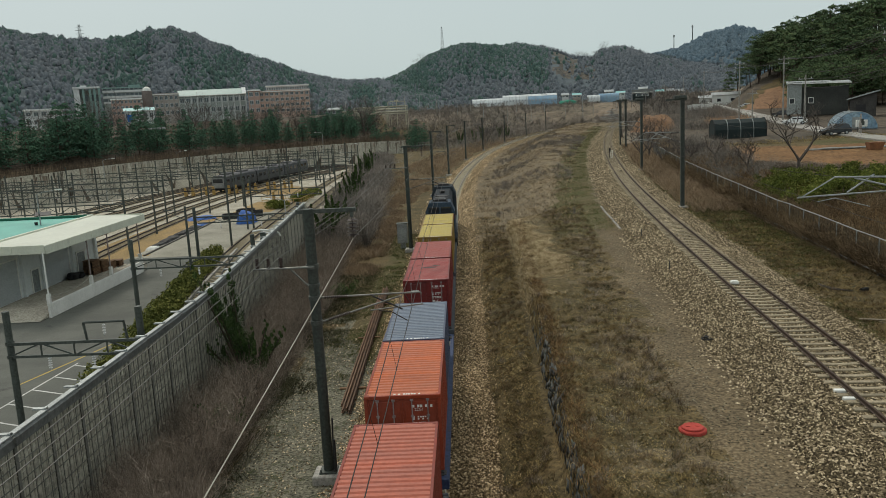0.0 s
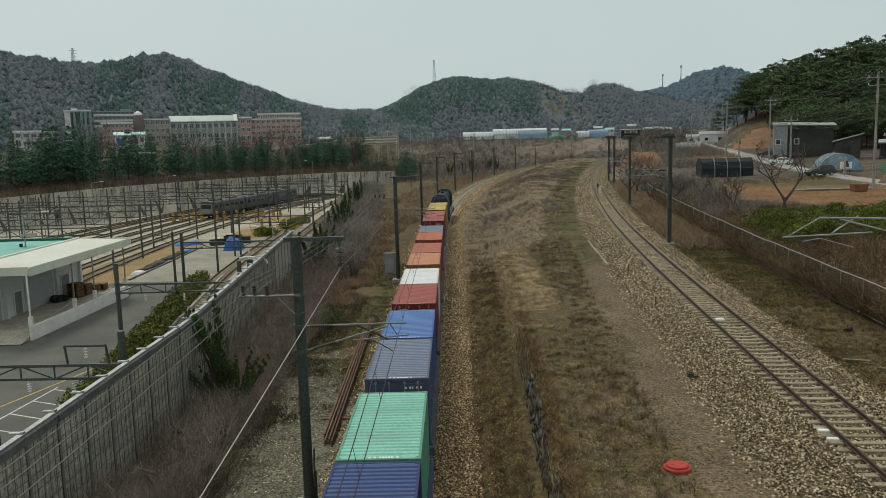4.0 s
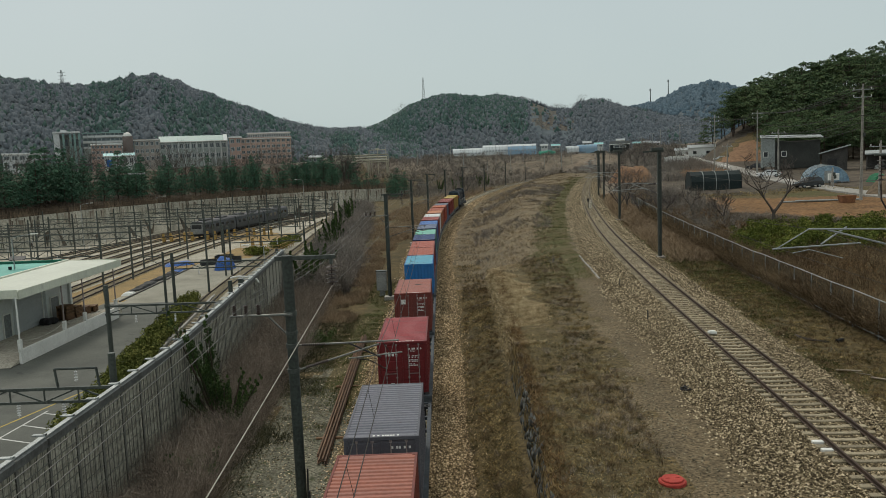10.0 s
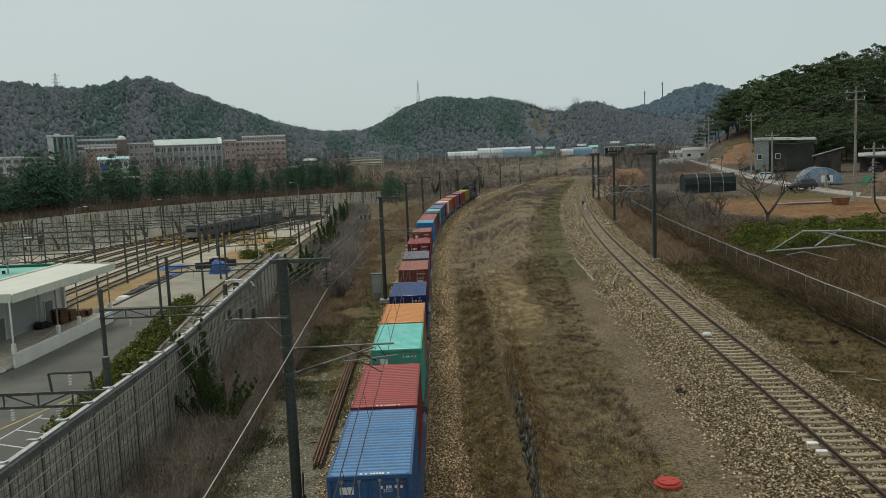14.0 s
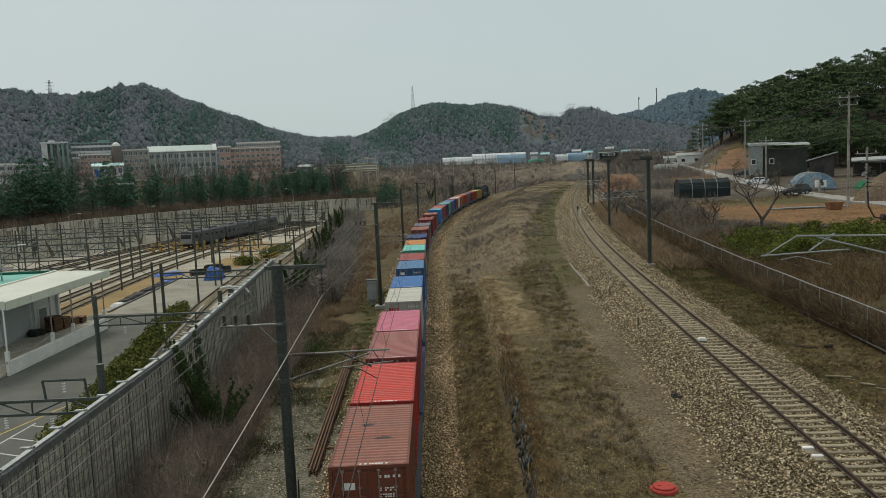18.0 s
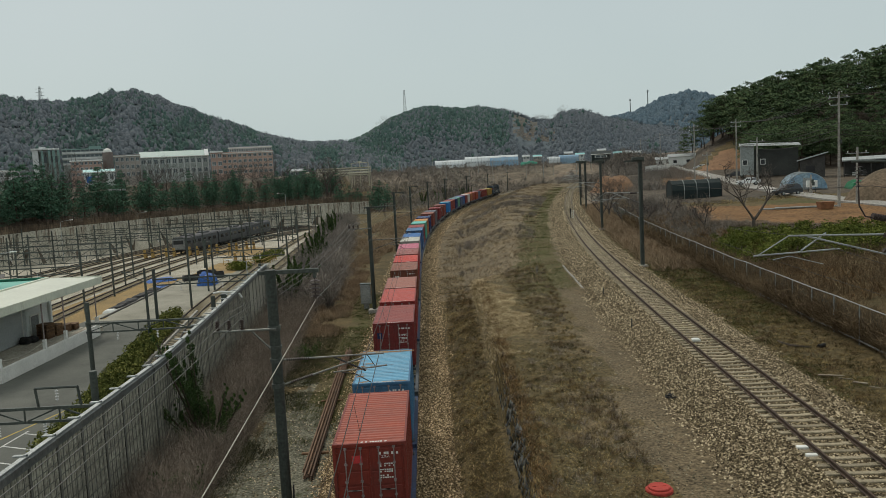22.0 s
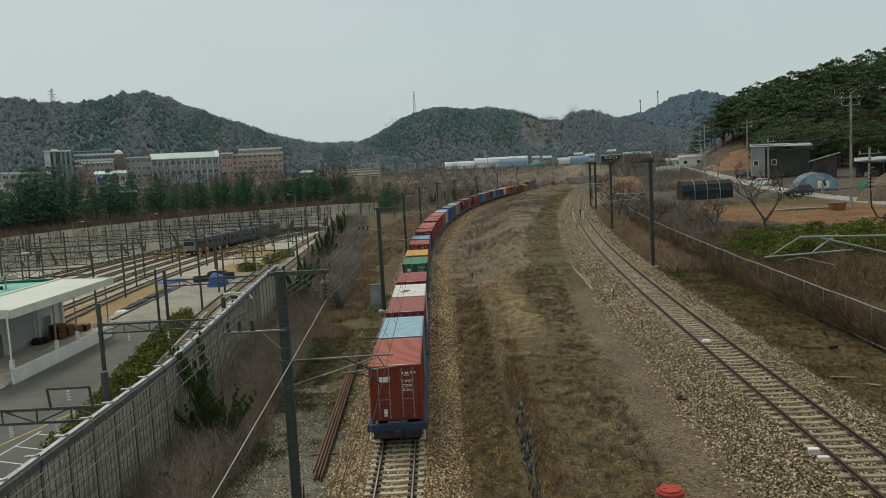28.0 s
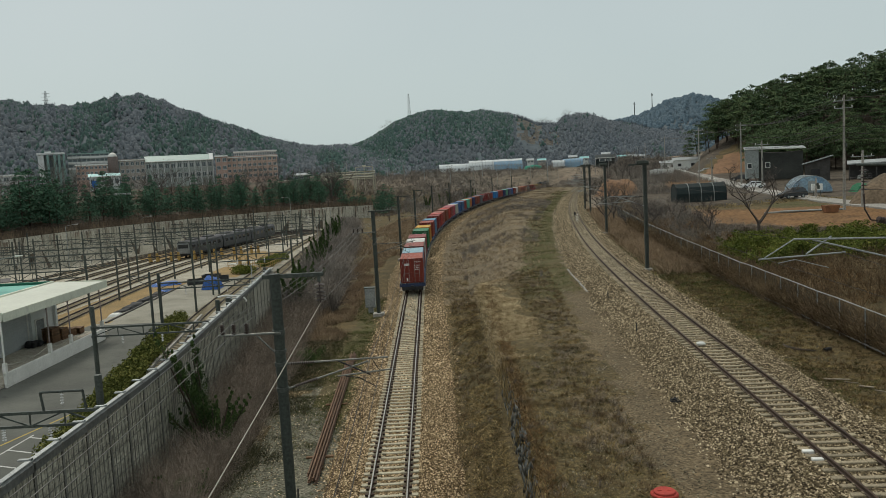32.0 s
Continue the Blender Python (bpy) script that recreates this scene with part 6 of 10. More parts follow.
stripe(-27.4, 50.5, -28.6, 30, 0.12, WHITE_LINE)
stripe(-29.2, 46, -26.2, 58, 0.12, YELLOW_LINE)
for k in range(9):
    yy = 50 - 2.35 * k
    stripe(-27.4 - 0.055 * 2.35 * k, yy, -23.2 - 0.05 * 2.35 * k, yy - 1.7, 0.12, WHITE_LINE)
for k in range(3):
    stripe(-31.5 - k, 43 + k * 2.2, -30.3 - k, 45 + k * 2.2, 0.3, WHITE_LINE)
setting("hedge_kerb", Shape().box((0, 0, 0), (0.25, 44, 0.3), Matrix.Translation((-26.6, 72.5, YZ + 0.1)) @ Matrix.Rotation(radians(7.5), 4, "Z")), CONCRETE, "pale concrete kerb beside the hedge", "kerb")
yard_patch("yard_slab", [(-19.2, 40), (-17.0, 40), (-19.3, 66), (-22.8, 66)], CONCRETE_YARD, "bare pale concrete strip behind the barrier", "concrete strip")
TARP_BLUE = surf("blue_tarpaulin", (0.03, 0.12, 0.42), (0.025, 0.09, 0.30), rough=0.4, scale=1.2, fine=5, bump=0.5)
YELLOW_STEEL = surf("ochre_painted_steel", (0.42, 0.275, 0.085), (0.32, 0.21, 0.07), rough=0.6, bump=0.1)


def lumpy(w, l, h, seed, n=7, ease=0.5):
    """A draped heap."""
    r = random.Random(seed)
    sh = Shape()
    ph = [r.uniform(0, 6.3) for _ in range(4)]
    for j in range(n + 1):
        for i in range(n + 1):
            u, v = i / n * 2 - 1, j / n * 2 - 1
            e = max(0.0, (1 - u ** 4) * (1 - v ** 4))
            z = h * e ** ease * (0.82 + 0.18 * math.sin(3 * u + ph[0]) * math.cos(4 * v + ph[1]))
            sh.v.append((u * w / 2 + 0.06 * math.sin(5 * v + ph[2]), v * l / 2 + 0.06 * math.sin(5 * u + ph[3]), z))
    for j in range(n):
        for i in range(n):
            a = j * (n + 1) + i
            sh.f.append((a, a + 1, a + n + 2, a + n + 1))
    return sh


def heap(name, x, y, w, l, h, mat, label, cat, rz=0, z=YZ):
    t = thing(name, pose(x, y, z, rz=rz), label, cat)
    part("cover", lumpy(w, l, h, int(abs(x * 7 + y * 13))), mat, t)
    return t


heap("tarpaulin_pile", -35.4, 119.4, 2.8, 2.6, 2.1, TARP_BLUE, "pile of goods under a blue tarpaulin", "tarpaulin")
heap("tarpaulin_pile", -45.0, 127, 4.6, 3.0, 0.6, TARP_BLUE, "low pile under a crumpled blue tarpaulin", "tarpaulin", 30)
heap("tarpaulin_pile", -42.6, 119.4, 1.3, 3.2, 0.4, TARP_BLUE, "low pile under a crumpled blue tarpaulin", "tarpaulin")
heap("sand_bag_pile", -41.4, 98.0, 1.4, 1.6, 0.45, WHITE, "white sacks dumped on the yard", "sacks")
for k, (x, y_) in enumerate(((-41.9, 101.5), (-42.0, 104.2), (-42.3, 107), (-42.2, 110), (-42.5, 113), (-42.4, 116))):
    heap("scrap_pile", x, y_, 1.1 + 0.3 * (k % 3), 3.2, 0.3 + 0.12 * (k % 2), BLACK, "dark scrap and sheeting lying in a row", "scrap", 9 * (k % 3) - 9)
STONE_KERB = surf("dark_kerb_stone", (0.10, 0.095, 0.085), (0.065, 0.06, 0.055), scale=1.5, fine=12, bump=0.3)
setting("yard_kerb", Shape().box((0, 0, 0), (0.25, 30, 0.2), Matrix.Translation((-41.0, 108, YZ + 0.05)) @ Matrix.Rotation(radians(2), 4, "Z")), STONE_KERB, "dark kerb between ochre soil and concrete", "kerb")
for k, (x, y_, h) in enumerate(((-38.5, 130, 1.0), (-36.5, 128, 0.9), (-39.8, 126, 0.8))):
    cr = thing("steel_crate", pose(x, y_, YZ, rz=12 * k), "dark open steel crate on the yard", "crate", "crates on the yard")
    part("tray", Shape().box((0, 0, 0.1), (2.6, 1.8, 0.2)), DARK_STEEL, cr)
    for i in (-1, 1):
        part("side", Shape().box((i * 1.3, 0, h / 2), (0.08, 1.8, h)), DARK_STEEL, cr)
        part("end", Shape().box((0, i * 0.9, h / 2), (2.5, 0.08, h)), DARK_STEEL, cr)
for k, (x, y_) in enumerate(((-52.2, 168), (-48.5, 170), (-44.8, 172), (-41.5, 174), (-56.8, 167), (-61, 166), (-37.5, 148))):
    bs = thing("buffer_stop", pose(x, y_, YZ, rz=8), "yellow steel buffer stop at a siding's end", "buffer stop", "buffer stops of the sidings")
    for i in (-1, 1):
        part("upright", Shape().beam((i * 0.75, 0, 0), (i * 0.75, 0, 2.0), 0.45, 0.35), YELLOW_STEEL, bs)
        part("strut", Shape().beam((i * 0.75, 1.6, 0), (i * 0.75, 0, 1.75), 0.45, 0.3), YELLOW_STEEL, bs)
    part("beam", Shape().box((0, -0.1, 1.3), (2.1, 0.2, 0.22), bev=0.03), DARK_STEEL, bs)
for k, (xa, ya, xb, yb) in enumerate(((-40, 146, -31.5, 139.5), (-31.5, 139.5, -31, 150), (-36, 143, -36, 150))):
    yf = thing("yellow_railing", Matrix(), "yellow steel guard railing across the yard", "railing", "yellow railings")
    a, b = Vector((xa, ya, YZ)), Vector((xb, yb, YZ))
    n = max(2, int((b - a).length / 1.5))
    for q in range(n + 1):
        p = a.lerp(b, q / n)
        part("post", Shape().rod(p, p + Vector((0, 0, 1.3)), 0.05, 6), YELLOW_STEEL, yf)
    for h in (0.65, 1.28):
        part("rail", Shape().rod(a + Vector((0, 0, h)), b + Vector((0, 0, h)), 0.045, 6), YELLOW_STEEL, yf)
# stabled train
EMU_BODY = surf("dark_train_body", (0.075, 0.082, 0.09), (0.05, 0.055, 0.06), rough=0.45, scale=0.6, fine=5, bump=0.05)
EMU_ROOF = surf("train_roof_grey", (0.10, 0.10, 0.105), (0.07, 0.07, 0.075), rough=0.7, bump=0.1)
for k in range(3):
    s0 = Vector((-56.3, 171, 0)).lerp(Vector((-48.3, 222.5, 0)), (k + 0.5) / 3)
    ev = thing("passenger_coach", pose(s0.x, s0.y, YZ, rz=-math.degrees(math.atan2(8, 51.5))), "dark grey stabled passenger coach in the yard", "railway coach", "coaches of the stabled train")
    Lc = 16.8
    part("body", Shape().prism([(-1.5, 1.05), (1.5, 1.05), (1.55, 2.3), (1.42, 3.5), (-1.42, 3.5), (-1.55, 2.3)], -Lc / 2, Lc / 2), EMU_BODY, ev)
    part("roof", Shape().prism([(-1.42, 3.52), (1.42, 3.52), (1.0, 3.85), (-1.0, 3.85)], -Lc / 2, Lc / 2), EMU_ROOF, ev)
    for q in range(2):
        part("roof_unit", Shape().box((0, -4 + 8 * q, 4.0), (1.6, 3.2, 0.35), bev=0.08), EMU_ROOF, ev)
    for i in (-1, 1):
        for q in range(6):
            part("window", Shape().box((i * 1.525, -6.6 + q * 2.6, 2.55), (0.06, 1.5, 0.8), bev=0.01), glass("coach_glass", (0.03, 0.035, 0.04)) if "coach_glass" not in bpy.data.materials else bpy.data.materials["coach_glass"], ev)
        for j in (-1, 1):
            part("wheels", Shape().rod((i * 0.65, j * 5 - 1, 0.6), (i * 0.85, j * 5 - 1, 0.6), 0.43, 14).rod((i * 0.65, j * 5 + 1, 0.6), (i * 0.85, j * 5 + 1, 0.6), 0.43, 14), DARK_STEEL, ev)
    part("underframe", Shape().box((0, 0, 0.9), (2.6, Lc - 1, 0.4)), DARK_STEEL, ev)
    if k == 0:
        part("cab_front", Shape().box((0, -Lc / 2 - 0.03, 2.3), (2.8, 0.08, 2.2), bev=0.02), surf("pale_cab_front", (0.26, 0.27, 0.265), bump=0.05), ev)
        part("windscreen", Shape().box((0, -Lc / 2 - 0.08, 2.75), (2.3, 0.05, 0.85), bev=0.02), bpy.data.materials["coach_glass"], ev)


# ---- overhead line of the lower track ----
MAST_STEEL = surf("dark_green_mast_paint", (0.052, 0.062, 0.054), (0.038, 0.046, 0.04), rough=0.6, metal=0.1, scale=0.8, fine=10, bump=0.06)
MASTS_L = [(-6.0, -20.0), (-5.85, 27.1), (-6.4, 74.3), (-6.5, 122.0), (-5.2, 159.3), (-2.1, 206.0), (2.9, 247.0), (11.6, 295.0), (22.5, 340.0), (35.0, 385.0)]
for k, (mx, my) in enumerate(MASTS_L):
    near = k < 4
    mt = thing("catenary_mast", Matrix.Translation((mx, my, 0)), "green-grey tubular steel catenary mast beside the running track", "catenary mast", "masts of the running track")
    r = 0.185
    part("shaft", Shape().rod((0, 0, -0.7), (0, 0, 9.45), r, 20 if near else 10), MAST_STEEL, mt, smooth=False)
    part("footing", Shape().box((0, 0, -0.52), (1.1, 1.0, 0.5), bev=0.05), CONCRETE, mt, "square concrete footing")
    tx = float(xl(my)) - mx
    top = part("top_arm", Shape().box((0.62, 0, 9.36), (2.1, 0.12, 0.14), bev=0.01).box((1.52, 0, 9.22), (0.10, 0.10, 0.24)), GALV, mt)
    sh = Shape()
    insulator(sh, (1.52, 0, 9.14), 0.78, 0.19 if near else 0.16, 5)
    part("insulator", sh, PORCELAIN, top, "brown disc insulator string")
    la = part("left_arm", Shape().rod((0.1, -0.2, 7.42), (-2.05, -0.2, 7.42), 0.045, 8).rod((-0.75, -0.2, 7.40), (-0.15, -0.18, 6.75), 0.03, 6), CANT_STEEL, mt)
    for q in (-1.9, -1.5, -1.06):
        s2 = Shape().rod((q, -0.2, 7.45), (q, -0.2, 7.80), 0.05, 8)
        for z in (7.50, 7.58, 7.66, 7.74):
            s2.rod((q, -0.2, z), (q, -0.2, z + 0.03), 0.085, 10)
        part("post_insulator", s2, PORCELAIN, la, "dark upright insulator")
    for zc, hc_ in ((7.34, 0.16), (6.70, 0.10), (6.22, 0.14), (5.32, 0.14)):
        part("clamp", Shape().rod((0, 0, zc), (0, 0, zc + hc_), r + 0.04, 14), GALV, mt)
    ca = part("cantilever", Shape().rod((0.2, 0, 6.28), (tx + 0.55, 0, 6.33), 0.035, 8), CANT_STEEL, mt)
    part("strut", Shape().rod((0.2, 0, 5.40), (tx - 0.15, 0, 6.22), 0.035, 8), CANT_STEEL, ca)
    part("registration_tube", Shape().rod((tx - 1.25, 0, 5.74), (tx + 0.65, 0, 5.90), 0.028, 8), CANT_STEEL, ca)
    part("brace", Shape().rod((tx - 1.2, 0, 6.29), (tx - 0.1, 0, 5.74), 0.03, 8), DARK_STEEL, ca)
    part("steady_arm", Shape().path([(tx - 0.95, 0, 5.72), (tx - 0.5, 0, 5.66), (tx + 0.05, 0, 5.32)], 0.018, 6), WIRE, ca)
    part("dropper", Shape().rod((tx - 0.02, 0, 6.3), (tx + 0.25, 0, 5.85), 0.015, 6), WIRE, ca)
    for s_, (x0, z0) in (("insulator", (0.35, 6.283)), ("insulator", (0.45, 5.48))):
        dirv = Vector((1, 0, 0.01)) if z0 > 6 else Vector((tx - 0.35, 0, 0.82)).normalized()
        s3 = Shape()
        for q in range(11):
            p = Vector((x0, 0, z0)) + dirv * (0.075 * q)
            s3.rod(p, p + dirv * 0.045, 0.05, 10)
        part("insulator", s3, PORCELAIN, ca)
    if k == 1:
        lad = Shape().box((0.28, -0.1, 0.3), (0.10, 0.10, 1.4), bev=0.02).rod((0.2, -0.05, -0.2), (0.28, -0.08, 1.8), 0.03, 6)
        part("earth_cable", lad, DARK_STEEL, mt)
        part("anchor_bolt", Shape().box((0, 0, -0.24), (0.62, 0.62, 0.06)).rod((0.25, -0.25, -0.25), (0.25, -0.25, -0.12), 0.03, 6).rod((-0.25, -0.25, -0.25), (-0.25, -0.25, -0.12), 0.03, 6), GALV, mt)


def wire(name, pts, sag, r, mat, label, group="overhead wires", n=10):
    """A wire strung over the given supports, sagging between them."""
    sh = Shape()
    way = []
    for a, b in zip(pts, pts[1:]):
        a, b = Vector(a), Vector(b)
        for q in range(n):
            t = q / n
            way.append(a.lerp(b, t) - Vector((0, 0, 4 * sag * t * (1 - t))))
    way.append(Vector(pts[-1]))
    sh.path(way, r, 5)
    return tagged(part(name, sh, mat), label, "wire", group)


sup = [(float(xl(my)), my) for mx, my in MASTS_L]
wire("contact_wire", [(x + 0.08, y, 5.30) for x, y in sup], 0.02, 0.014, WIRE, "dark contact wire strung over the running track")
wire("messenger_wire", [(x - 0.05, y, 6.36) for x, y in sup], 0.55, 0.013, WIRE, "dark messenger wire sagging over the running track")
dr = Shape()
for (x0, y0), (x1, y1) in zip(sup[:5], sup[1:6]):
    for q in range(1, 9):
        t = q / 9
        dr.rod((x0 + (x1 - x0) * t + 0.08, y0 + (y1 - y0) * t, 5.30), (x0 + (x1 - x0) * t - 0.05, y0 + (y1 - y0) * t, 6.36 - 2.2 * t * (1 - t)), 0.006, 4)
tagged(part("droppers", dr, WIRE), "thin dropper wires between contact and messenger wire", "wire", kind="stuff")
wire("feeder_cable", [(-1.9, -20.0, 8.36), (-4.33, 27.1, 8.36)], 0.15, 0.010, WIRE_PALE, "pale twisted feeder cable hung from the insulators")
wire("feeder_cable", [(mx + 1.52, my, 8.36) for mx, my in MASTS_L[1:]], 0.3, 0.008, WIRE_GREY, "thin grey feeder cable hung from the insulators")
for q in (-1.9, -1.5, -1.06):
    wire("feeder_wire", [(mx + q, my - 0.2, 7.86) for mx, my in MASTS_L], 0.6, 0.011, WIRE_GREY, "thin grey feeder wire on the mast arms")

# ---- overhead line of the upper track ----
MASTS_R = [(16.9, 28.0), (19.1, 73.8), (24.2, 116.0), (31.4, 166.0), (33.2, 182.0), (41.5, 226), (54, 284)]
for k, (mx, my) in enumerate(MASTS_R):
    mt = thing("catenary_mast", Matrix.Translation((mx, my, ZR)), "dark steel catenary mast beside the rusty track", "catenary mast", "masts of the rusty track")
    hgt = 9.5
    part("shaft", Shape().prism([(-0.165, -0.15), (-0.135, -0.15), (-0.135, -0.02), (0.135, -0.02), (0.135, -0.15), (0.165, -0.15), (0.165, 0.15), (0.135, 0.15), (0.135, 0.02), (-0.135, 0.02), (-0.135, 0.15), (-0.165, 0.15)], -1.0, hgt, Matrix.Rotation(math.pi / 2, 4, "X")), GALV, mt)
    part("footing", Shape().box((0, 0, -0.55), (0.9, 0.9, 0.4), bev=0.04), CONCRETE, mt)
    tx = float(xr(my)) - mx
    c1 = part("cantilever", Shape().rod((-0.1, 0, 6.42), (tx - 0.35, 0, 6.58), 0.035, 8), GALV_LIGHT, mt)
    part("registration_tube", Shape().rod((tx - 1.6, 0, 5.92), (tx + 1.5, 0, 6.02), 0.03, 8), GALV_LIGHT, c1)
    part("strut", Shape().rod((-0.1, 0, 5.5), (tx + 0.35, 0, 6.52), 0.035, 8), GALV_LIGHT, c1)
    part("brace", Shape().rod((tx - 0.35, 0, 6.57), (tx - 1.45, 0, 5.93), 0.022, 6), GALV_LIGHT, c1)
    part("brace", Shape().rod((tx + 0.1, 0, 6.02), (tx + 1.0, 0, 6.62), 0.03, 6), GALV_LIGHT, c1)
    part("steady_arm", Shape().path([(tx - 0.9, 0, 5.75), (tx - 0.3, 0, 5.85), (tx + 0.9, 0, 5.5)], 0.018, 6), GALV_LIGHT, c1)
    s4 = Shape()
    for q in range(7):
        p = Vector((-0.35 - 0.10 * q, 0, 5.6 + 0.045 * q))
        s4.rod(p, p + Vector((-0.05, 0, 0.022)), 0.09, 10)
        p = Vector((-0.35 - 0.10 * q, 0, 6.43))
        s4.rod(p, p + Vector((-0.05, 0, 0)), 0.09, 10)
    part("insulator", s4, PORCELAIN, c1)
    if k:
        tb = part("top_beam", Shape().box((-0.55, 0, hgt - 0.1), (1.9, 0.16, 0.14)).box((-0.2, 0, hgt + 0.10), (1.1, 0.5, 0.3), bev=0.03), GALV, mt)
        s5 = Shape()
        insulator(s5, (-1.4, 0, hgt - 0.15), 0.9, 0.13, 5)
        part("insulator", s5, PORCELAIN, tb)
    else:
        fa = part("feeder_arm", Shape().rod((0, 0, 9.0), (-2.0, 0.3, 9.1), 0.045, 8), GALV, mt)
        s5 = Shape()
        insulator(s5, (-1.75, 0.3, 9.06), 1.0, 0.15, 6)
        s5.path([(-1.75, 0.3, 8.05), (-1.72, 0.3, 7.5), (-1.5, 0.3, 7.1), (-1.2, 0.3, 7.05)], 0.03, 6)
        for q in range(6):
            s5.rod((-1.25 + 0.09 * q, 0.3, 7.1 - 0.02 * q), (-1.20 + 0.09 * q, 0.3, 7.09 - 0.02 * q), 0.12, 10)
        part("insulator", s5, PORCELAIN, fa)
supr = [(float(xr(-20)), -20)] + [(float(xr(my)), my) for mx, my in MASTS_R if my != 182.0]
wire("contact_wire", [(x, y, ZR + 5.4) for x, y in supr], 0.03, 0.009, WIRE, "dark contact wire strung over the rusty track")
wire("messenger_wire", [(x, y, ZR + 6.55) for x, y in supr], 0.6, 0.008, WIRE, "dark messenger wire over the rusty track")
wire("feeder_wire", [(mx - 1.4, my, ZR + 8.2) for mx, my in [(16.9, -20)] + MASTS_R[:1] + MASTS_R[1:4] + MASTS_R[5:]], 0.6, 0.010, WIRE, "thin feeder wire beside the rusty track")

# ---- lineside things ----
sg = thing("railway_signal", Matrix.Translation((23.57, 139.42, 2.45)), "short dark signal post with a white ladder", "railway signal")
part("post", Shape().rod((0, 0, -0.2), (0, 0, 1.5), 0.06, 10), DARK_STEEL, sg)
part("head", Shape().box((0, 0, 1.75), (0.3, 0.2, 0.6), bev=0.03), DARK_STEEL, sg)
part("lamp", Shape().rod((0, -0.1, 1.85), (0, -0.2, 1.85), 0.08, 12), BLACK, sg)
ldr = Shape()
for i in (-0.17, 0.17):
    ldr.rod((i + 0.36, 0.1, 0), (i + 0.36, 0.1, 1.7), 0.035, 5)
for q in range(6):
    ldr.rod((0.19, 0.1, 0.15 + q * 0.28), (0.53, 0.1, 0.15 + q * 0.28), 0.028, 5)
part("ladder", ldr, WHITE, sg, "white ladder")

gz1 = lambda x, y: float(gz(x, y))
mh = thing("manhole", Matrix.Translation((6.35, 23.3, gz1(6.35, 23.3))), "round red painted manhole lid lying in dry grass", "manhole cover")
part("ring", Shape().disc((0, 0, -0.1), 0.42, 0.20, 32, 0.03), RED_LID, mh)
part("lid", Shape().disc((0, 0, 0.10), 0.33, 0.06, 32, 0.02).box((0.15, 0, 0.165), (0.12, 0.04, 0.02)).box((-0.15, 0, 0.165), (0.12, 0.04, 0.02)), RED_LID, mh)
for k, (x0, y0, x1, y1) in enumerate(((-6.40, 33.4, -7.22, 58), (-6.24, 33.6, -7.06, 58.4), (-6.08, 33.3, -6.90, 57.6), (-6.56, 34.2, -7.34, 56))):
    a, b = Vector((x0, y0, gz1(x0, y0) + 0.24)), Vector((x1, y1, gz1(x1, y1) + 0.24))
    rl = thing("spare_rail", Matrix(), "long rusty spare rail lying beside the track", "rail", "spare rails")
    d = (b - a)
    part("rail", Shape().prism([(x, z) for x, z in [(-0.07, -0.15), (0.07, -0.15), (0.07, -0.13), (0.012, -0.12), (0.012, -0.04), (0.036, -0.03), (0.036, 0), (-0.036, 0), (-0.036, -0.03), (-0.012, -0.04), (-0.012, -0.12), (-0.07, -0.13)]],
                               0, d.length, Matrix.Translation(a) @ d.to_track_quat("Y", "Z").to_matrix().to_4x4()), SPARE_RAIL, rl)
for q in (0.12, 0.5, 0.86):
    tb = thing("timber_bearer", pose(-6.32 - 0.84 * q, 34 + 23 * q, gz1(-6.3, 34 + 23 * q) + 0.03, rz=2), "dark timber bearer under the spare rails", "timber", "bearers under the rails")
    part("timber", Shape().box((0, 0, 0), (1.3, 0.2, 0.12), bev=0.02), WOOD, tb)
for k, off in enumerate((-2.15, -2.62)):
    pts = [(float(xl(y)) + off + 0.05 * math.sin(y * 0.35 + k), y, -0.26 + 0.03 * math.sin(y * 1.1 + k)) for y in np.arange(10, 110, 2.0)]
    tagged(part("lineside_cable", Shape().path([Vector(p) for p in pts], 0.016, 5), RAIL_RUST), "dark cable lying along the ballast shoulder", "cable", "lineside cables")
cb = thing("lineside_cabinet", pose(-7.35, 76.6, gz1(-7.35, 76.6)), "grey steel equipment cabinet standing beside a mast", "cabinet")
part("body", Shape().box((0, 0, 1.5), (1.0, 0.7, 1.9), bev=0.02).box((0, 0, 0.3), (0.5, 0.4, 0.6)), GALV_LIGHT, cb)
part("door", Shape().box((0, -0.36, 1.5), (0.9, 0.03, 1.75), bev=0.01), GALV_LIGHT, cb)
part("roof", Shape().box((0, 0, 2.5), (1.1, 0.8, 0.06)), GALV, cb)
wb = thing("track_magnet", pose(float(xr(41)) - 0.32, 41, ZR - 0.16, rz=-4), "white box fixed between the rusty rails", "track box")
part("box", Shape().box((0, 0, 0.07), (0.42, 0.34, 0.14), bev=0.03), WHITE, wb)
part("lid", Shape().box((0, 0, 0.15), (0.32, 0.26, 0.03), bev=0.01), WHITE, wb)
for k, (x, y_) in enumerate(((11.65, 25.24), (11.62, 24.52))):
    ws = thing("white_marker_slab", pose(x, y_, ZR - 0.2, rz=-5), "white painted marker slab beside the sleepers", "marker", "white marker slabs")
    part("slab", Shape().box((0, 0, 0), (0.36, 0.2, 0.16), bev=0.02), WHITE, ws)
sc = thing("cable_heap", pose(9.95, 32.7, gz1(9.95, 32.7) + 0.02), "tangled black cable dumped on the ballast", "cable heap")
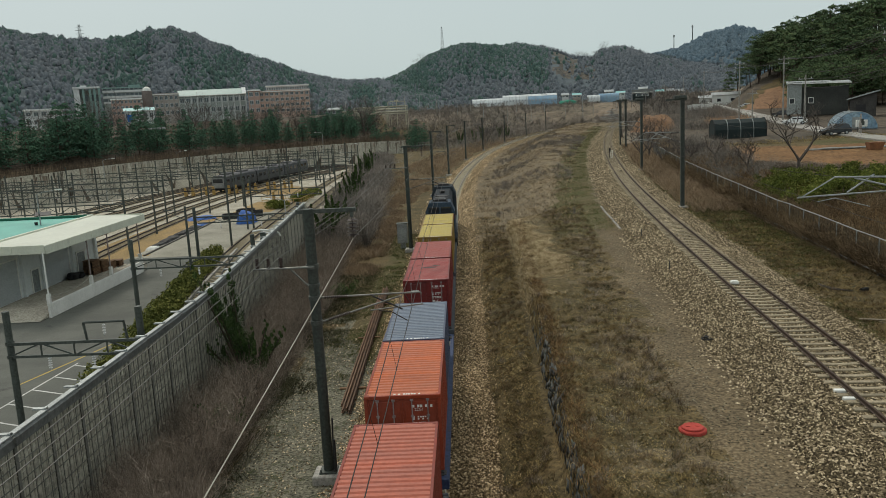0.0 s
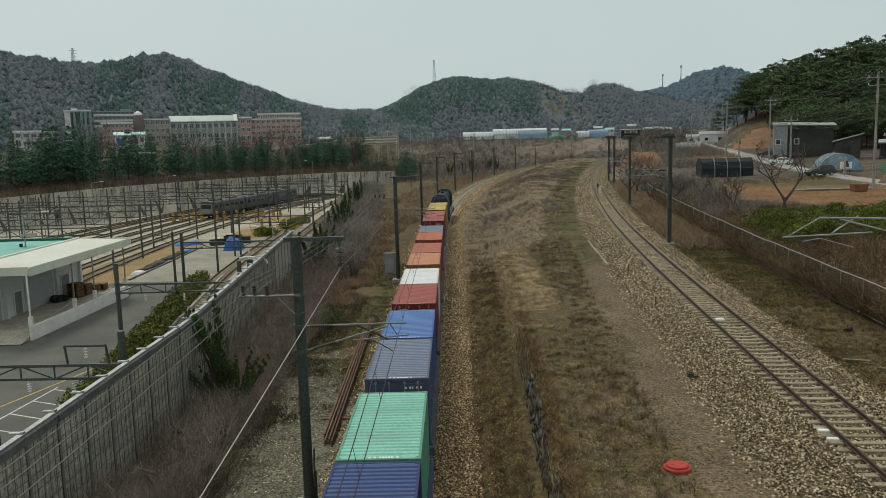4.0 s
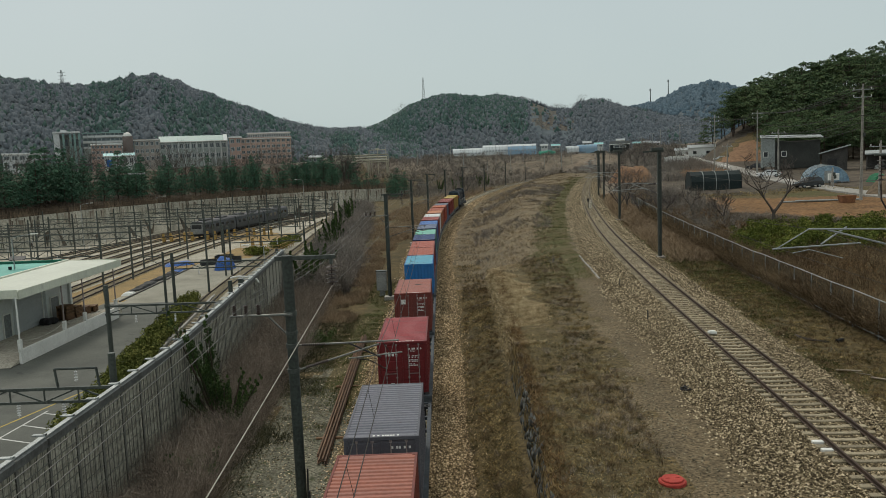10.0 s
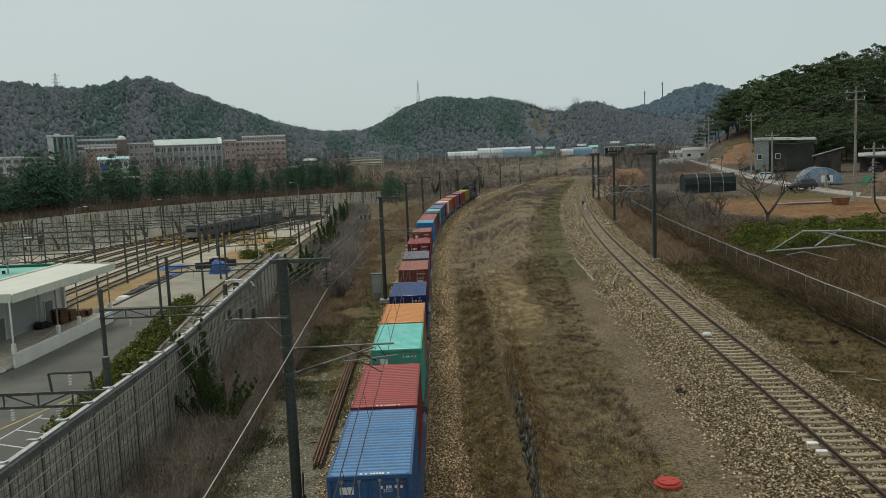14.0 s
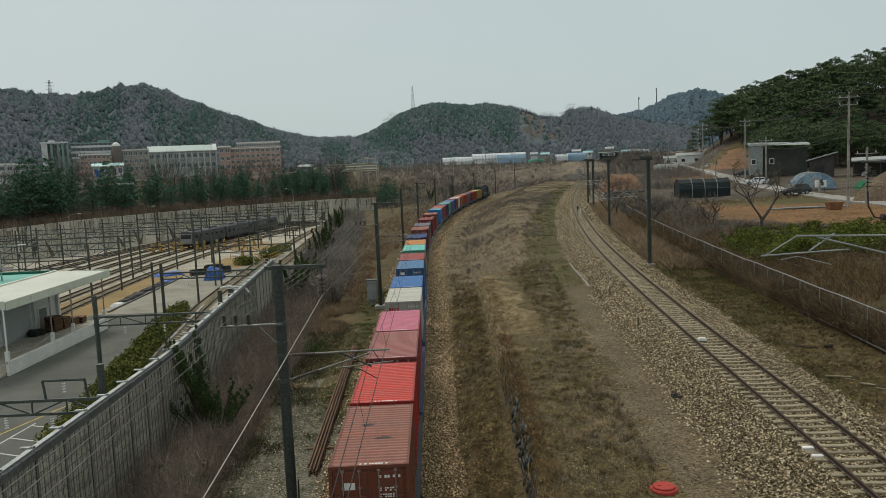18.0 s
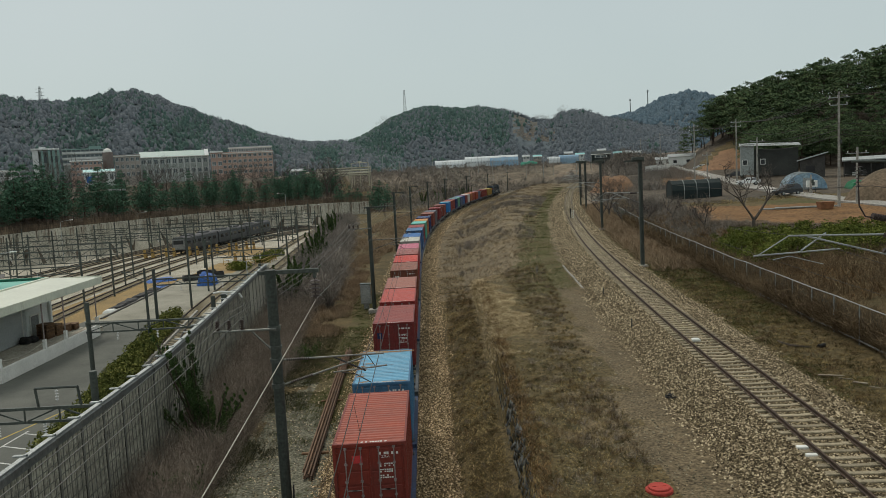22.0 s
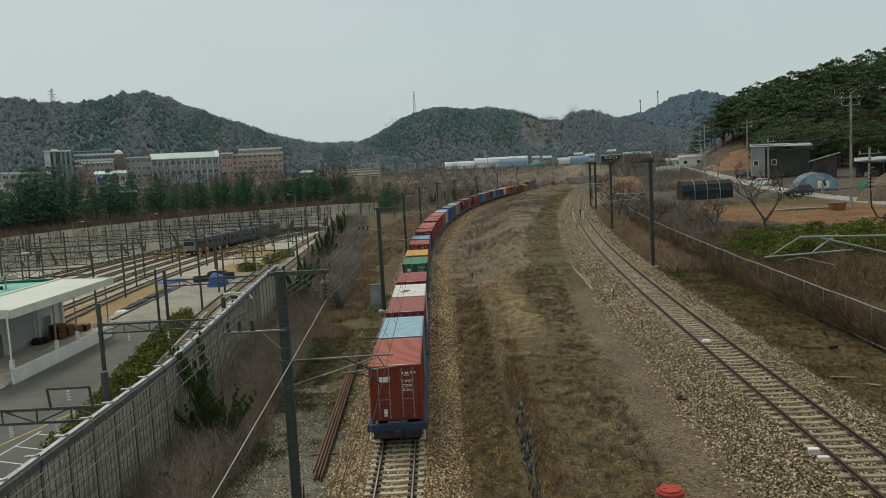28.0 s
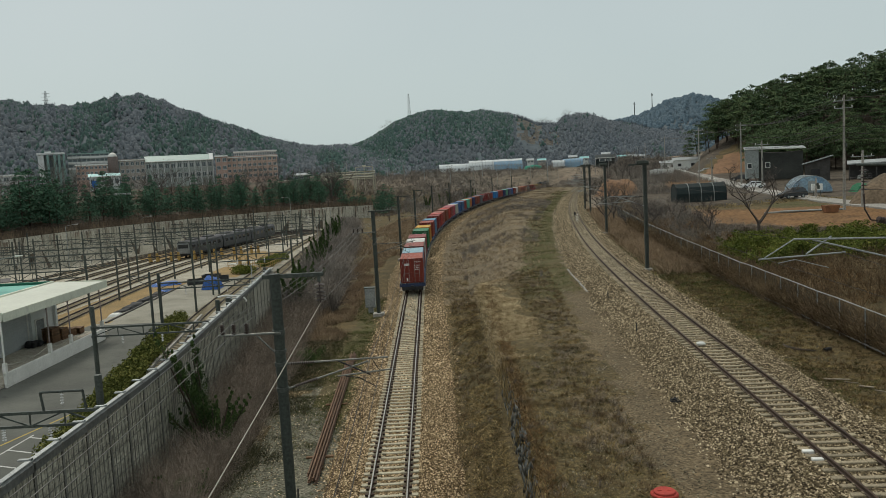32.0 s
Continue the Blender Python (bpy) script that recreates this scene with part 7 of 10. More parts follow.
for k in range(7):
    n, r0 = 16, random.uniform(0.22, 0.55)
    cx0, cy0 = random.uniform(-0.3, 0.3), random.uniform(-0.2, 0.2)
    pts = [Vector((cx0 + r0 * math.cos(q * 0.45), cy0 + 0.6 * r0 * math.sin(q * 0.45), 0.04 + 0.08 * random.random())) for q in range(n)]
    part("coil", Shape().path(pts, 0.035, 5), BLACK, sc)
bo = thing("dark_scrap", pose(19.1, 39.7, gz1(19.1, 39.7)), "dark scrap and twigs lying in the ditch", "scrap")
part("log", Shape().rod((0.1, 0, 0.08), (0.5, 0.2, 0.1), 0.11, 8), BLACK, bo)
for k in range(6):
    part("stick", Shape().rod((-0.3 - 0.2 * k, 0.2 * k, 0.08), (-1.3, 0.4 + 0.25 * k, 0.12), 0.03, 5), BARK_GREY, bo)
for k in range(7):
    x, y_ = 17.3 + 0.25 * k + random.uniform(-0.2, 0.2), 34.4 - 0.7 * k
    cs = thing("broken_board", pose(x, y_, gz1(x, y_) + 0.05, rz=-60 + random.uniform(-45, 45)), "pale broken board lying in the ditch", "board", "broken boards")
    part("board", Shape().box((0, 0, 0.03), (random.uniform(0.4, 1.2), random.uniform(0.06, 0.16), 0.05), bev=0.02), OLD_WOOD, cs)
COVER_A, COVER_B = (12.15, 76.85), (11.38, 63.39)
for k in range(9):
    t_ = k / 8
    x, y_ = COVER_A[0] + (COVER_B[0] - COVER_A[0]) * t_, COVER_A[1] + (COVER_B[1] - COVER_A[1]) * t_
    cs = thing("cable_cover", pose(x, y_, gz1(x, y_) + 0.03, rz=-4 + random.uniform(-5, 5)), "pale concrete cable cover lying on the path", "cable cover", "cable covers")
    part("slab", Shape().box((0, 0, 0.02), (0.16, random.uniform(1.0, 1.6), 0.08), bev=0.02), CONCRETE, cs)
for k, y_ in enumerate((46, 58)):
    mk = thing("marker_stake", pose(float(xr(y_)) - 2.8, y_, ZR - 0.5), "short dark stake beside the track", "stake", "marker stakes")
    part("stake", Shape().rod((0, 0, -0.1), (0, 0, 0.7), 0.04, 6).box((0, 0, 0.1), (0.6, 0.1, 0.06)), DARK_STEEL, mk)

# ---- dry-stone retaining wall between the two levels ----
STONE = surf("dark_field_stone", (0.10, 0.105, 0.10), (0.045, 0.048, 0.045), scale=1.5, fine=12, bump=0.6, rnd=0.35, stain=(0.10, 0.12, 0.06), stain_at=0.6)
stone_wall = thing("stone_wall", Matrix(), "rough dark dry-stone retaining wall, half overgrown", "stone wall", kind="structure")
kinds = []
for k in range(6):
    v, f = scatter_rocks(np.zeros((1, 3)), 0.24)
    v = v * np.array([0.22, 1.2, 0.85 / 0.7])
    kinds.append(cloud("stone", v, f, STONE))
n_st, rest_st = 0, []
for y0 in np.arange(12, 74, 0.46):
    hi = 2.35 - 1.4 * float(smooth01(58, 74, y0))
    for z0 in np.arange(0.35, hi, 0.34):
        p = (float(x_stone(y0)) - 0.07 + 0.13 * z0 + random.uniform(-0.035, 0.035), y0 + random.uniform(-0.1, 0.1) + (0.19 if int(z0 / 0.3) % 2 else 0), z0 + 0.1)
        if n_st < 300 and y0 < 34 + 30 * (z0 > 0.6):
            part("stone", random.choice(kinds), None, stone_wall, at=pose(*p, random.uniform(-30, 30), random.uniform(-20, 20), random.uniform(-25, 25)))
            n_st += 1
        else:
            rest_st.append(p)
v, f = scatter_rocks(np.array(rest_st), 0.19)
mid_st = np.repeat(np.array(rest_st), 6, 0)
v = mid_st + (v - mid_st) * np.array([0.25, 1.3, 1.3])
part("far_stones", cloud("far_stones", v, f, STONE), None, stone_wall)["kind"] = "stuff"

# ---- mesh fence along the fields ----
field_fence = thing("mesh_fence", Matrix(), "old green steel mesh fence overgrown with dead vines", "fence")
pts_f = [(float(x_fence(y)), y) for y in np.arange(16, 150, 3.0)]
for k, ((x0, y0), (x1, y1)) in enumerate(zip(pts_f, pts_f[1:])):
    z0, z1 = gz1(x0 - 0.3, y0), gz1(x1 - 0.3, y1)
    part("post", Shape().rod((x0, y0, z0 - 0.2), (x0, y0, z0 + 2.1), 0.035, 6), GALV_LIGHT, field_fence)
    part("rail", Shape().rod((x0, y0, z0 + 2.08), (x1, y1, z1 + 2.08), 0.028, 6), GALV_LIGHT, field_fence)
    part("rail", Shape().rod((x0, y0, z0 + 0.2), (x1, y1, z1 + 0.2), 0.045, 6), GALV_LIGHT, field_fence)
    msh = Shape()
    for q in range(16):
        t = q / 16
        a = Vector((x0 + (x1 - x0) * t, y0 + (y1 - y0) * t, z0 + 0.1))
        b = Vector((x0 + (x1 - x0) * min(1, t + 0.35), y0 + (y1 - y0) * min(1, t + 0.35), z0 + 2.05))
        c_ = Vector((x0 + (x1 - x0) * max(0, t - 0.35), y0 + (y1 - y0) * max(0, t - 0.35), z0 + 2.05))
        msh.rod(a, b, 0.004, 3, cap=False).rod(a, c_, 0.004, 3, cap=False)
    part("mesh", msh, GALV, field_fence)


# ---- the farm side: road, shed, greenhouse, cars, house, poles ----
ORANGE_EARTH = surf("raw_orange_earth", (0.26, 0.15, 0.085), (0.19, 0.115, 0.07), scale=0.15, fine=1.5, bump=0.8, space="World", stain=(0.14, 0.10, 0.06), stain_at=0.6)
ROAD = surf("pale_concrete_road", (0.33, 0.315, 0.285), (0.27, 0.255, 0.23), scale=0.2, fine=4, bump=0.2, space="World")
road_pts = smooth_line([(66, 70), (61, 88), (58.4, 103), (58.6, 118), (59.3, 130), (60.3, 142), (63, 160), (66.4, 178), (76.5, 230), (87.5, 285), (98, 340)], 5)
rd = Shape()
for k, p in enumerate(road_pts):
    d = (road_pts[min(k + 1, len(road_pts) - 1)] - road_pts[max(k - 1, 0)]).normalized()
    n = Vector((d.y, -d.x, 0))
    za = max(gz1(*(p + n * 1.9).xy), gz1(*p.xy), gz1(*(p - n * 1.9).xy)) + 0.10
    for s in (-1.9, 1.9):
        q = p + n * s
        rd.v += [(q.x, q.y, za), (q.x, q.y, za - 1.2)]
for k in range(len(road_pts) - 1):
    a = 4 * k
    rd.f += [(a, a + 2, a + 6, a + 4), (a, a + 4, a + 5, a + 1), (a + 2, a + 3, a + 7, a + 6)]
setting("road", rd, ROAD, "narrow pale concrete farm road", "road")

DARK_NET = surf("dark_green_shade_net", (0.012, 0.022, 0.022), (0.02, 0.03, 0.03), rough=0.7, scale=0.6, fine=6, bump=0.3)
shed = thing("shade_tunnel", pose(45.4, 139.2, gz1(45.4, 138), rz=-2), "long black shade-net tunnel with white hoops on a field", "tunnel shed")
prof = [(-1.8, 0.0), (-1.9, 1.5), (-1.5, 2.6), (-0.6, 3.2), (0.6, 3.2), (1.5, 2.6), (1.9, 1.5), (1.8, 0.0)]
part("cover", Shape().prism(prof, -4.3, 4.3, Matrix.Rotation(radians(90), 4, "Z")), DARK_NET, shed)
for k in range(5):
    x = -4.3 + 2.15 * k
    part("hoop", Shape().path([Vector((x, -a * 1.015, b * 1.015 + 0.01)) for a, b in prof], 0.06, 6), GALV_LIGHT if k in (1, 2, 3) else DARK_STEEL, shed)
part("door_flap", Shape().box((4.33, 0, 1.2), (0.04, 2.0, 2.4)), BLACK, shed)

PLASTIC = surf("blue_white_film", (0.30, 0.40, 0.45), (0.13, 0.24, 0.36), rough=0.3, scale=0.35, fine=3, bump=0.1, spec=0.5)
gh = thing("greenhouse", pose(64.8, 139.5, gz1(64.8, 139.5) + 0.05, rz=-44), "rounded film greenhouse with blue ends beside the road", "greenhouse")
prof = [(3.3 * math.cos(math.pi * q / 12), 2.9 * math.sin(math.pi * q / 12)) for q in range(13)]
part("film", Shape().prism(prof, -3.2, 3.2, Matrix.Rotation(radians(30), 4, "Z")), PLASTIC, gh)
for k in range(7):
    part("hoop", Shape().path([Matrix.Rotation(radians(30), 4, "Z") @ Vector((a * 1.01, -3.2 + 1.067 * k, b * 1.01)) for a, b in prof], 0.05, 5), GALV_LIGHT, gh)
part("door", Shape().box((0, -3.24, 1.0), (1.2, 0.06, 2.0), Matrix.Rotation(radians(30), 4, "Z")), GALV_LIGHT, gh)
heap("tarpaulin_pile", 71.5, 133, 4.5, 3, 1.5, surf("green_tarpaulin", (0.03, 0.16, 0.08), bump=0.4), "green tarpaulin over stored farm goods", "tarpaulin", z=gz1(71, 132))
heap("white_drum_pile", 69.5, 126.5, 2.0, 1.6, 1.5, WHITE, "small pale dome tent beside the road", "tent", z=gz1(69.5, 126.5))
wbx = thing("white_sign_box", pose(62.6, 131.5, gz1(62.6, 131.5)), "white rectangular box on a post beside the road", "sign box")
part("box", Shape().box((0, 0, 1.4), (1.7, 0.5, 1.1), bev=0.03), WHITE, wbx)
part("panel", Shape().box((0, -0.26, 1.4), (0.7, 0.02, 0.6)), GALV, wbx)
part("leg", Shape().rod((-0.6, 0, -0.1), (-0.6, 0, 0.9), 0.05, 6).rod((0.6, 0, -0.1), (0.6, 0, 0.9), 0.05, 6), GALV, wbx)
bx = thing("planter_box", pose(50.6, 102.6, gz1(50.6, 102.6)), "rust-brown trough standing at the field edge", "trough")
part("tub", Shape().add([(-0.75, -0.5, 0), (0.75, -0.5, 0), (0.75, 0.5, 0), (-0.75, 0.5, 0), (-0.95, -0.65, 0.95), (0.95, -0.65, 0.95), (0.95, 0.65, 0.95), (-0.95, 0.65, 0.95)],
                        [(3, 2, 1, 0), (4, 5, 6, 7), (0, 1, 5, 4), (1, 2, 6, 5), (2, 3, 7, 6), (3, 0, 4, 7)]), RUST, bx)
for k in range(3):
    sp = thing("pipe_bundle", pose(46.4 + 1.9 * k, 105.6 - 0.4 * k, gz1(46.4 + 2 * k, 105.5) + 0.05, rz=-10), "pale pipes lying along the field edge", "pipes", "pipes at the field")
    part("pipe", Shape().rod((-3, 0, 0.1), (3, 0.1, 0.1), 0.12, 8), GALV_LIGHT, sp)


def car(x, y, rz, col, word, suv=False):
    z = gz1(x, y) + 0.12
    c = thing("car", pose(x, y, z, rz=rz), f"{word} parked on the farm road", "car", "parked cars")
    P = surf("car_paint_" + word.split()[0], col, tuple(v * 0.9 for v in col), rough=0.25, spec=0.6, bump=0, amount=0.1)
    h = 1.0 if suv else 0.92
    lower = [(-2.3, 0.35), (2.25, 0.35), (2.3, 0.75), (1.35, h), (-2.25, h + 0.05), (-2.32, 0.6)]
    part("body", Shape().prism(lower, -0.88, 0.88), P, c)
    roof = 1.7 if suv else 1.45
    cab = [(-2.15 if suv else -1.9, h), (1.2, h - 0.02), (0.45, roof - 0.05), (0.2, roof), (-1.6 if suv else -1.0, roof), (-1.95 if suv else -1.5, roof - 0.15)]
    sh = Shape()
    n = len(cab)
    sh.v = [(a, s * (0.86 if b < h + 0.1 else 0.70), b) for s in (-1, 1) for a, b in cab]
    sh.f = [(i, i + n, (i + 1) % n + n, (i + 1) % n) for i in range(n)] + [tuple(range(n)), tuple(range(n, 2 * n))[::-1]]
    part("cabin", sh, P, c)
    G = bpy.data.materials["coach_glass"]
    for s in (-1, 1):
        for a0, a1 in ((-1.45, -0.45), (-0.35, 0.55)):
            w = Shape().add([(a0, s * 0.83, h + 0.08), (a1, s * 0.83, h + 0.08), (a1 - 0.25, s * 0.735, roof - 0.16), (a0 + 0.05, s * 0.735, roof - 0.16),
                             (a0, s * 0.86, h + 0.08), (a1, s * 0.86, h + 0.08), (a1 - 0.25, s * 0.765, roof - 0.16), (a0 + 0.05, s * 0.765, roof - 0.16)],
                            [(0, 1, 2, 3), (7, 6, 5, 4), (0, 4, 5, 1), (1, 5, 6, 2), (2, 6, 7, 3), (3, 7, 4, 0)])
            part("side_window", w, G, c)
        part("headlight", Shape().box((2.2, s * 0.62, 0.72), (0.14, 0.4, 0.16), bev=0.03), WHITE, c)
        part("tail_light", Shape().box((-2.28, s * 0.68, 0.8), (0.08, 0.25, 0.2), bev=0.02), LOGO_RED, c)
    ws = Shape().add([(1.13, -0.74, h + 0.05), (1.13, 0.74, h + 0.05), (0.5, 0.62, roof - 0.09), (0.5, -0.62, roof - 0.09), (1.17, -0.74, h + 0.05), (1.17, 0.74, h + 0.05), (0.54, 0.62, roof - 0.09), (0.54, -0.62, roof - 0.09)],
                     [(0, 1, 2, 3), (7, 6, 5, 4), (0, 4, 5, 1), (1, 5, 6, 2), (2, 6, 7, 3), (3, 7, 4, 0)])
    part("windscreen", ws, G, c)
    for a in (-1.4, 1.4):
        for s in (-1, 1):
            wl_ = part("wheel", Shape().rod((a, s * 0.70, 0.33), (a, s * 0.90, 0.33), 0.33, 16), BLACK, c)
            part("rim", Shape().rod((a, s * 0.90, 0.33), (a, s * 0.915, 0.33), 0.2, 12), GALV_LIGHT, wl_)
    return c


car(57.0, 128.2, 195, (0.03, 0.035, 0.04), "black estate car", True)
car(62.6, 158.5, 165, (0.78, 0.79, 0.79), "white saloon car")
car(72.2, 190.0, 150, (0.05, 0.05, 0.055), "dark saloon car")
car(84.0, 250.0, 150, (0.62, 0.63, 0.64), "white saloon car")

# cinder-grey house under the pines
HOUSE_W = surf("grey_render", (0.29, 0.315, 0.305), (0.24, 0.26, 0.25), scale=0.3, fine=4, bump=0.15)
hp = polar(21.1, -1.1, 199)
hs = thing("house", pose(hp.x + 1.5, hp.y, hp.z + 0.4, rz=-20), "grey rendered farm house with a pale metal roof", "house")
# long side of the house: shade of the trees put into its base colour
HOUSE_SIDE = surf("shaded_side_wall", (0.058, 0.06, 0.054), (0.04, 0.042, 0.038), scale=0.4, fine=5, bump=0.2)
part("wall", Shape().box((0, 0, 1.8), (2.9, 6, 7.0)), HOUSE_W, hs, "pale grey gable wall")
part("wall", Shape().box((6.2, 1.2, 1.0), (9.4, 5.5, 6.2)), HOUSE_SIDE, hs, "dark side wall with tree shade in its colour")
rf = part("roof", Shape().add([(-1.7, -3.4, 5.0), (11.4, -2.4, 4.6), (11.4, 4.4, 5.1), (-1.7, 3.4, 5.5), (-1.7, -3.4, 5.2), (11.4, -2.4, 4.8), (11.4, 4.4, 5.3), (-1.7, 3.4, 5.7)],
                              [(3, 2, 1, 0), (4, 5, 6, 7), (0, 1, 5, 4), (1, 2, 6, 5), (2, 3, 7, 6), (3, 0, 4, 7)]), GALV_LIGHT, hs)
part("gutter", Shape().rod((-1.7, -3.45, 5.05), (11.4, -2.45, 4.65), 0.09, 6), WHITE, rf)
for x, zz, yy in ((-0.5, 1.2, -3.0), (3.4, 1.2, -1.55)):
    wnd = part("window", Shape().box((x, yy - 0.04, zz), (1.1, 0.12, 1.3)), WHITE, hs)
    part("pane", Shape().box((x, yy - 0.11, zz), (0.85, 0.03, 1.05)), bpy.data.materials["coach_glass"], wnd)
for az, el, d, w, dep, h, mat, word in ((17.3, -0.6, 300, 9, 6, 3.4, WHITE, "small white house by the road"), (16.2, -0.55, 330, 7, 5, 2.6, WHITE, "low white shed by the road")):
    p = polar(az, el, d)
    b = thing("barn", pose(p.x, p.y, p.z - 0.3, rz=-az), word, "barn", "farm buildings")
    part("wall", Shape().box((0, 0, h / 2 - 1.5), (w, dep, h + 3)), mat, b)
    part("roof", Shape().add([(-w / 2 - 0.4, -dep / 2 - 0.5, h), (w / 2 + 0.4, -dep / 2 - 0.5, h), (w / 2 + 0.4, 0, h + 1.0), (-w / 2 - 0.4, 0, h + 1.0), (w / 2 + 0.4, dep / 2 + 0.5, h), (-w / 2 - 0.4, dep / 2 + 0.5, h)],
                             [(0, 1, 2, 3), (3, 2, 4, 5), (0, 3, 5), (1, 4, 2), (0, 5, 4, 1)]), GALV_LIGHT, b)
    for q in (-0.25, 0.25):
        part("window", Shape().box((w * q, -dep / 2 - 0.03, h * 0.5), (1.2, 0.08, 1.0)), DARK_STEEL, b)


BARN_BOARDS = surf("dark_barn_boards", (0.075, 0.07, 0.065), (0.05, 0.047, 0.043), scale=1.0, fine=9, bump=0.3)
BAGS = surf("pale_feed_bags", (0.42, 0.43, 0.40), (0.30, 0.31, 0.29), scale=1.5, fine=8, bump=0.4, rnd=0.3)
# long open shed with a thin sheet roof on posts, stored goods below
p = polar(29.6, 0, 183)
ops = thing("open_shed", pose(p.x, p.y, gz1(p.x, p.y) - 0.1, rz=-27), "long open-sided shed with a thin grey sheet roof", "shed", "farm buildings")
part("roof", Shape().add([(-7.6, -2.8, 3.05), (7.6, -2.8, 3.35), (7.6, 2.8, 3.9), (-7.6, 2.8, 3.6), (-7.6, -2.8, 3.27), (7.6, -2.8, 3.57), (7.6, 2.8, 4.12), (-7.6, 2.8, 3.82)],
                         [(3, 2, 1, 0), (4, 5, 6, 7), (0, 1, 5, 4), (1, 2, 6, 5), (2, 3, 7, 6), (3, 0, 4, 7)]), GALV_LIGHT, ops)
part("back_wall", Shape().box((0, 2.5, 1.6), (14.6, 0.15, 3.6)), BARN_BOARDS, ops)
for k in range(7):
    part("post", Shape().rod((-7.2 + 2.4 * k, -2.5, -0.4), (-7.2 + 2.4 * k, -2.5, 3.1 + 0.05 * k), 0.09, 6), BARN_BOARDS, ops)
for k in range(9):
    q = ops.matrix_basis @ Vector((-6.6 + 1.6 * k + 0.3 * math.sin(5 * k), -1.2 - 0.9 * (k % 3), 0.05))
    fb = thing("feed_bag_stack", Matrix.Translation(q) @ Matrix.Rotation(0.5 * k, 4, "Z"), "pale sacks stacked in the open shed", "sacks", "goods in the shed")
    for n in range(1 + k % 3):
        part("sack", Shape().box((0.05 * n, 0, 0.22 + 0.4 * n), (1.1 - 0.1 * n, 0.7, 0.38), bev=0.12), BAGS if k % 2 else BARN_BOARDS, fb)
# board barn whose single roof slope climbs towards the pines
p = polar(25.5, 0, 187)
brn = thing("barn", pose(p.x, p.y, gz1(p.x, p.y) - 0.1, rz=-25.5), "dark board barn with one pale-edged sloping roof", "barn", "farm buildings")
part("wall", Shape().add([(-2.4, -2.2, 0), (2.4, -2.2, 0), (2.4, 2.2, 0), (-2.4, 2.2, 0), (-2.4, -2.2, 3.7), (2.4, -2.2, 5.0), (2.4, 2.2, 5.0), (-2.4, 2.2, 3.7)],
                         [(3, 2, 1, 0), (4, 5, 6, 7), (0, 1, 5, 4), (1, 2, 6, 5), (2, 3, 7, 6), (3, 0, 4, 7)]), BARN_BOARDS, brn)
part("roof", Shape().add([(-3.0, -2.8, 3.58), (3.0, -2.8, 5.2), (3.0, 2.8, 5.2), (-3.0, 2.8, 3.58), (-3.0, -2.8, 3.78), (3.0, -2.8, 5.4), (3.0, 2.8, 5.4), (-3.0, 2.8, 3.78)],
                         [(3, 2, 1, 0), (4, 5, 6, 7), (0, 1, 5, 4), (1, 2, 6, 5), (2, 3, 7, 6), (3, 0, 4, 7)]), GALV_LIGHT, brn)
part("door", Shape().box((-0.4, -2.24, 1.3), (1.8, 0.08, 2.6)), DARK_STEEL, brn)


def utility_pole(base, h, rz, arms=2):
    u = thing("utility_pole", Matrix.Translation(base) @ Matrix.Rotation(radians(rz), 4, "Z"), "tall concrete utility pole with crossarms and wires", "utility pole", "utility poles")
    part("pole", Shape().rod((0, 0, -0.5), (0, 0, h), 0.19, 10, 0.11), CONCRETE, u)
    for k in range(arms):
        ar = part("crossarm", Shape().box((0, 0, h - 0.7 - 0.9 * k), (2.4 - 0.5 * k, 0.09, 0.09)), GALV_LIGHT, u)
        for q in (-1.0, -0.1, 0.9):
            part("insulator", Shape().rod((q, 0, h - 0.65 - 0.9 * k), (q, 0, h - 0.4 - 0.9 * k), 0.05, 6), PORCELAIN_W, ar)
    part("meter_box", Shape().box((0.2, 0, h * 0.55), (0.3, 0.3, 0.5), bev=0.03), GALV, u)
    return u


POLES = [polar(27.05, -3.5, 110), polar(20.85, -1.9, 186), polar(18.15, -1.7, 203), polar(15.9, -0.8, 300), polar(14.6, -0.6, 380)]
for p in POLES:
    utility_pole(p, 13.6 if p.y < 250 else 13, -20)
utility_pole(polar(22.15, -1.75, 150), 7.2, -20, 1)
utility_pole(polar(18.97, -1.65, 197), 6.3, -20, 1)
utility_pole(polar(28.1, -3.3, 104), 6.0, -20, 1)
utility_pole(polar(25.4, -2.6, 118), 2.0, -20, 0)
for q in (-1.0, 0.0, 1.0):
    wire("power_line", [tuple(POLES[0] + Vector((30 + q, -60, 14))), tuple(POLES[0] + Vector((q, 0, 13.2))), tuple(POLES[1] + Vector((q, 0, 13.2))), tuple(POLES[2] + Vector((q, 0, 13.2))), tuple(POLES[3] + Vector((q, 0, 12.6))), tuple(POLES[4] + Vector((q, 0, 12.6)))],
         1.2, 0.03, WIRE, "dark power line slung between utility poles", "power lines")
for q, zz in ((0.2, 11.0), (-0.2, 9.8), (0.1, 8.4)):
    wire("power_line", [(88, 66, zz + 6), tuple(POLES[0] + Vector((q, 0, zz))), tuple(POLES[1] + Vector((q, 0, zz))), tuple(POLES[2] + Vector((q, 0, zz)))], 1.6, 0.03, WIRE, "dark telephone cable between utility poles", "power lines")
wire("power_line", [(70, 70, 14), tuple(POLES[0] + Vector((0, 0, 9))), (hp.x, hp.y, hp.z + 6), (95, 180, 16)], 0.9, 0.03, WIRE, "dark service cable to the farm house", "power lines")
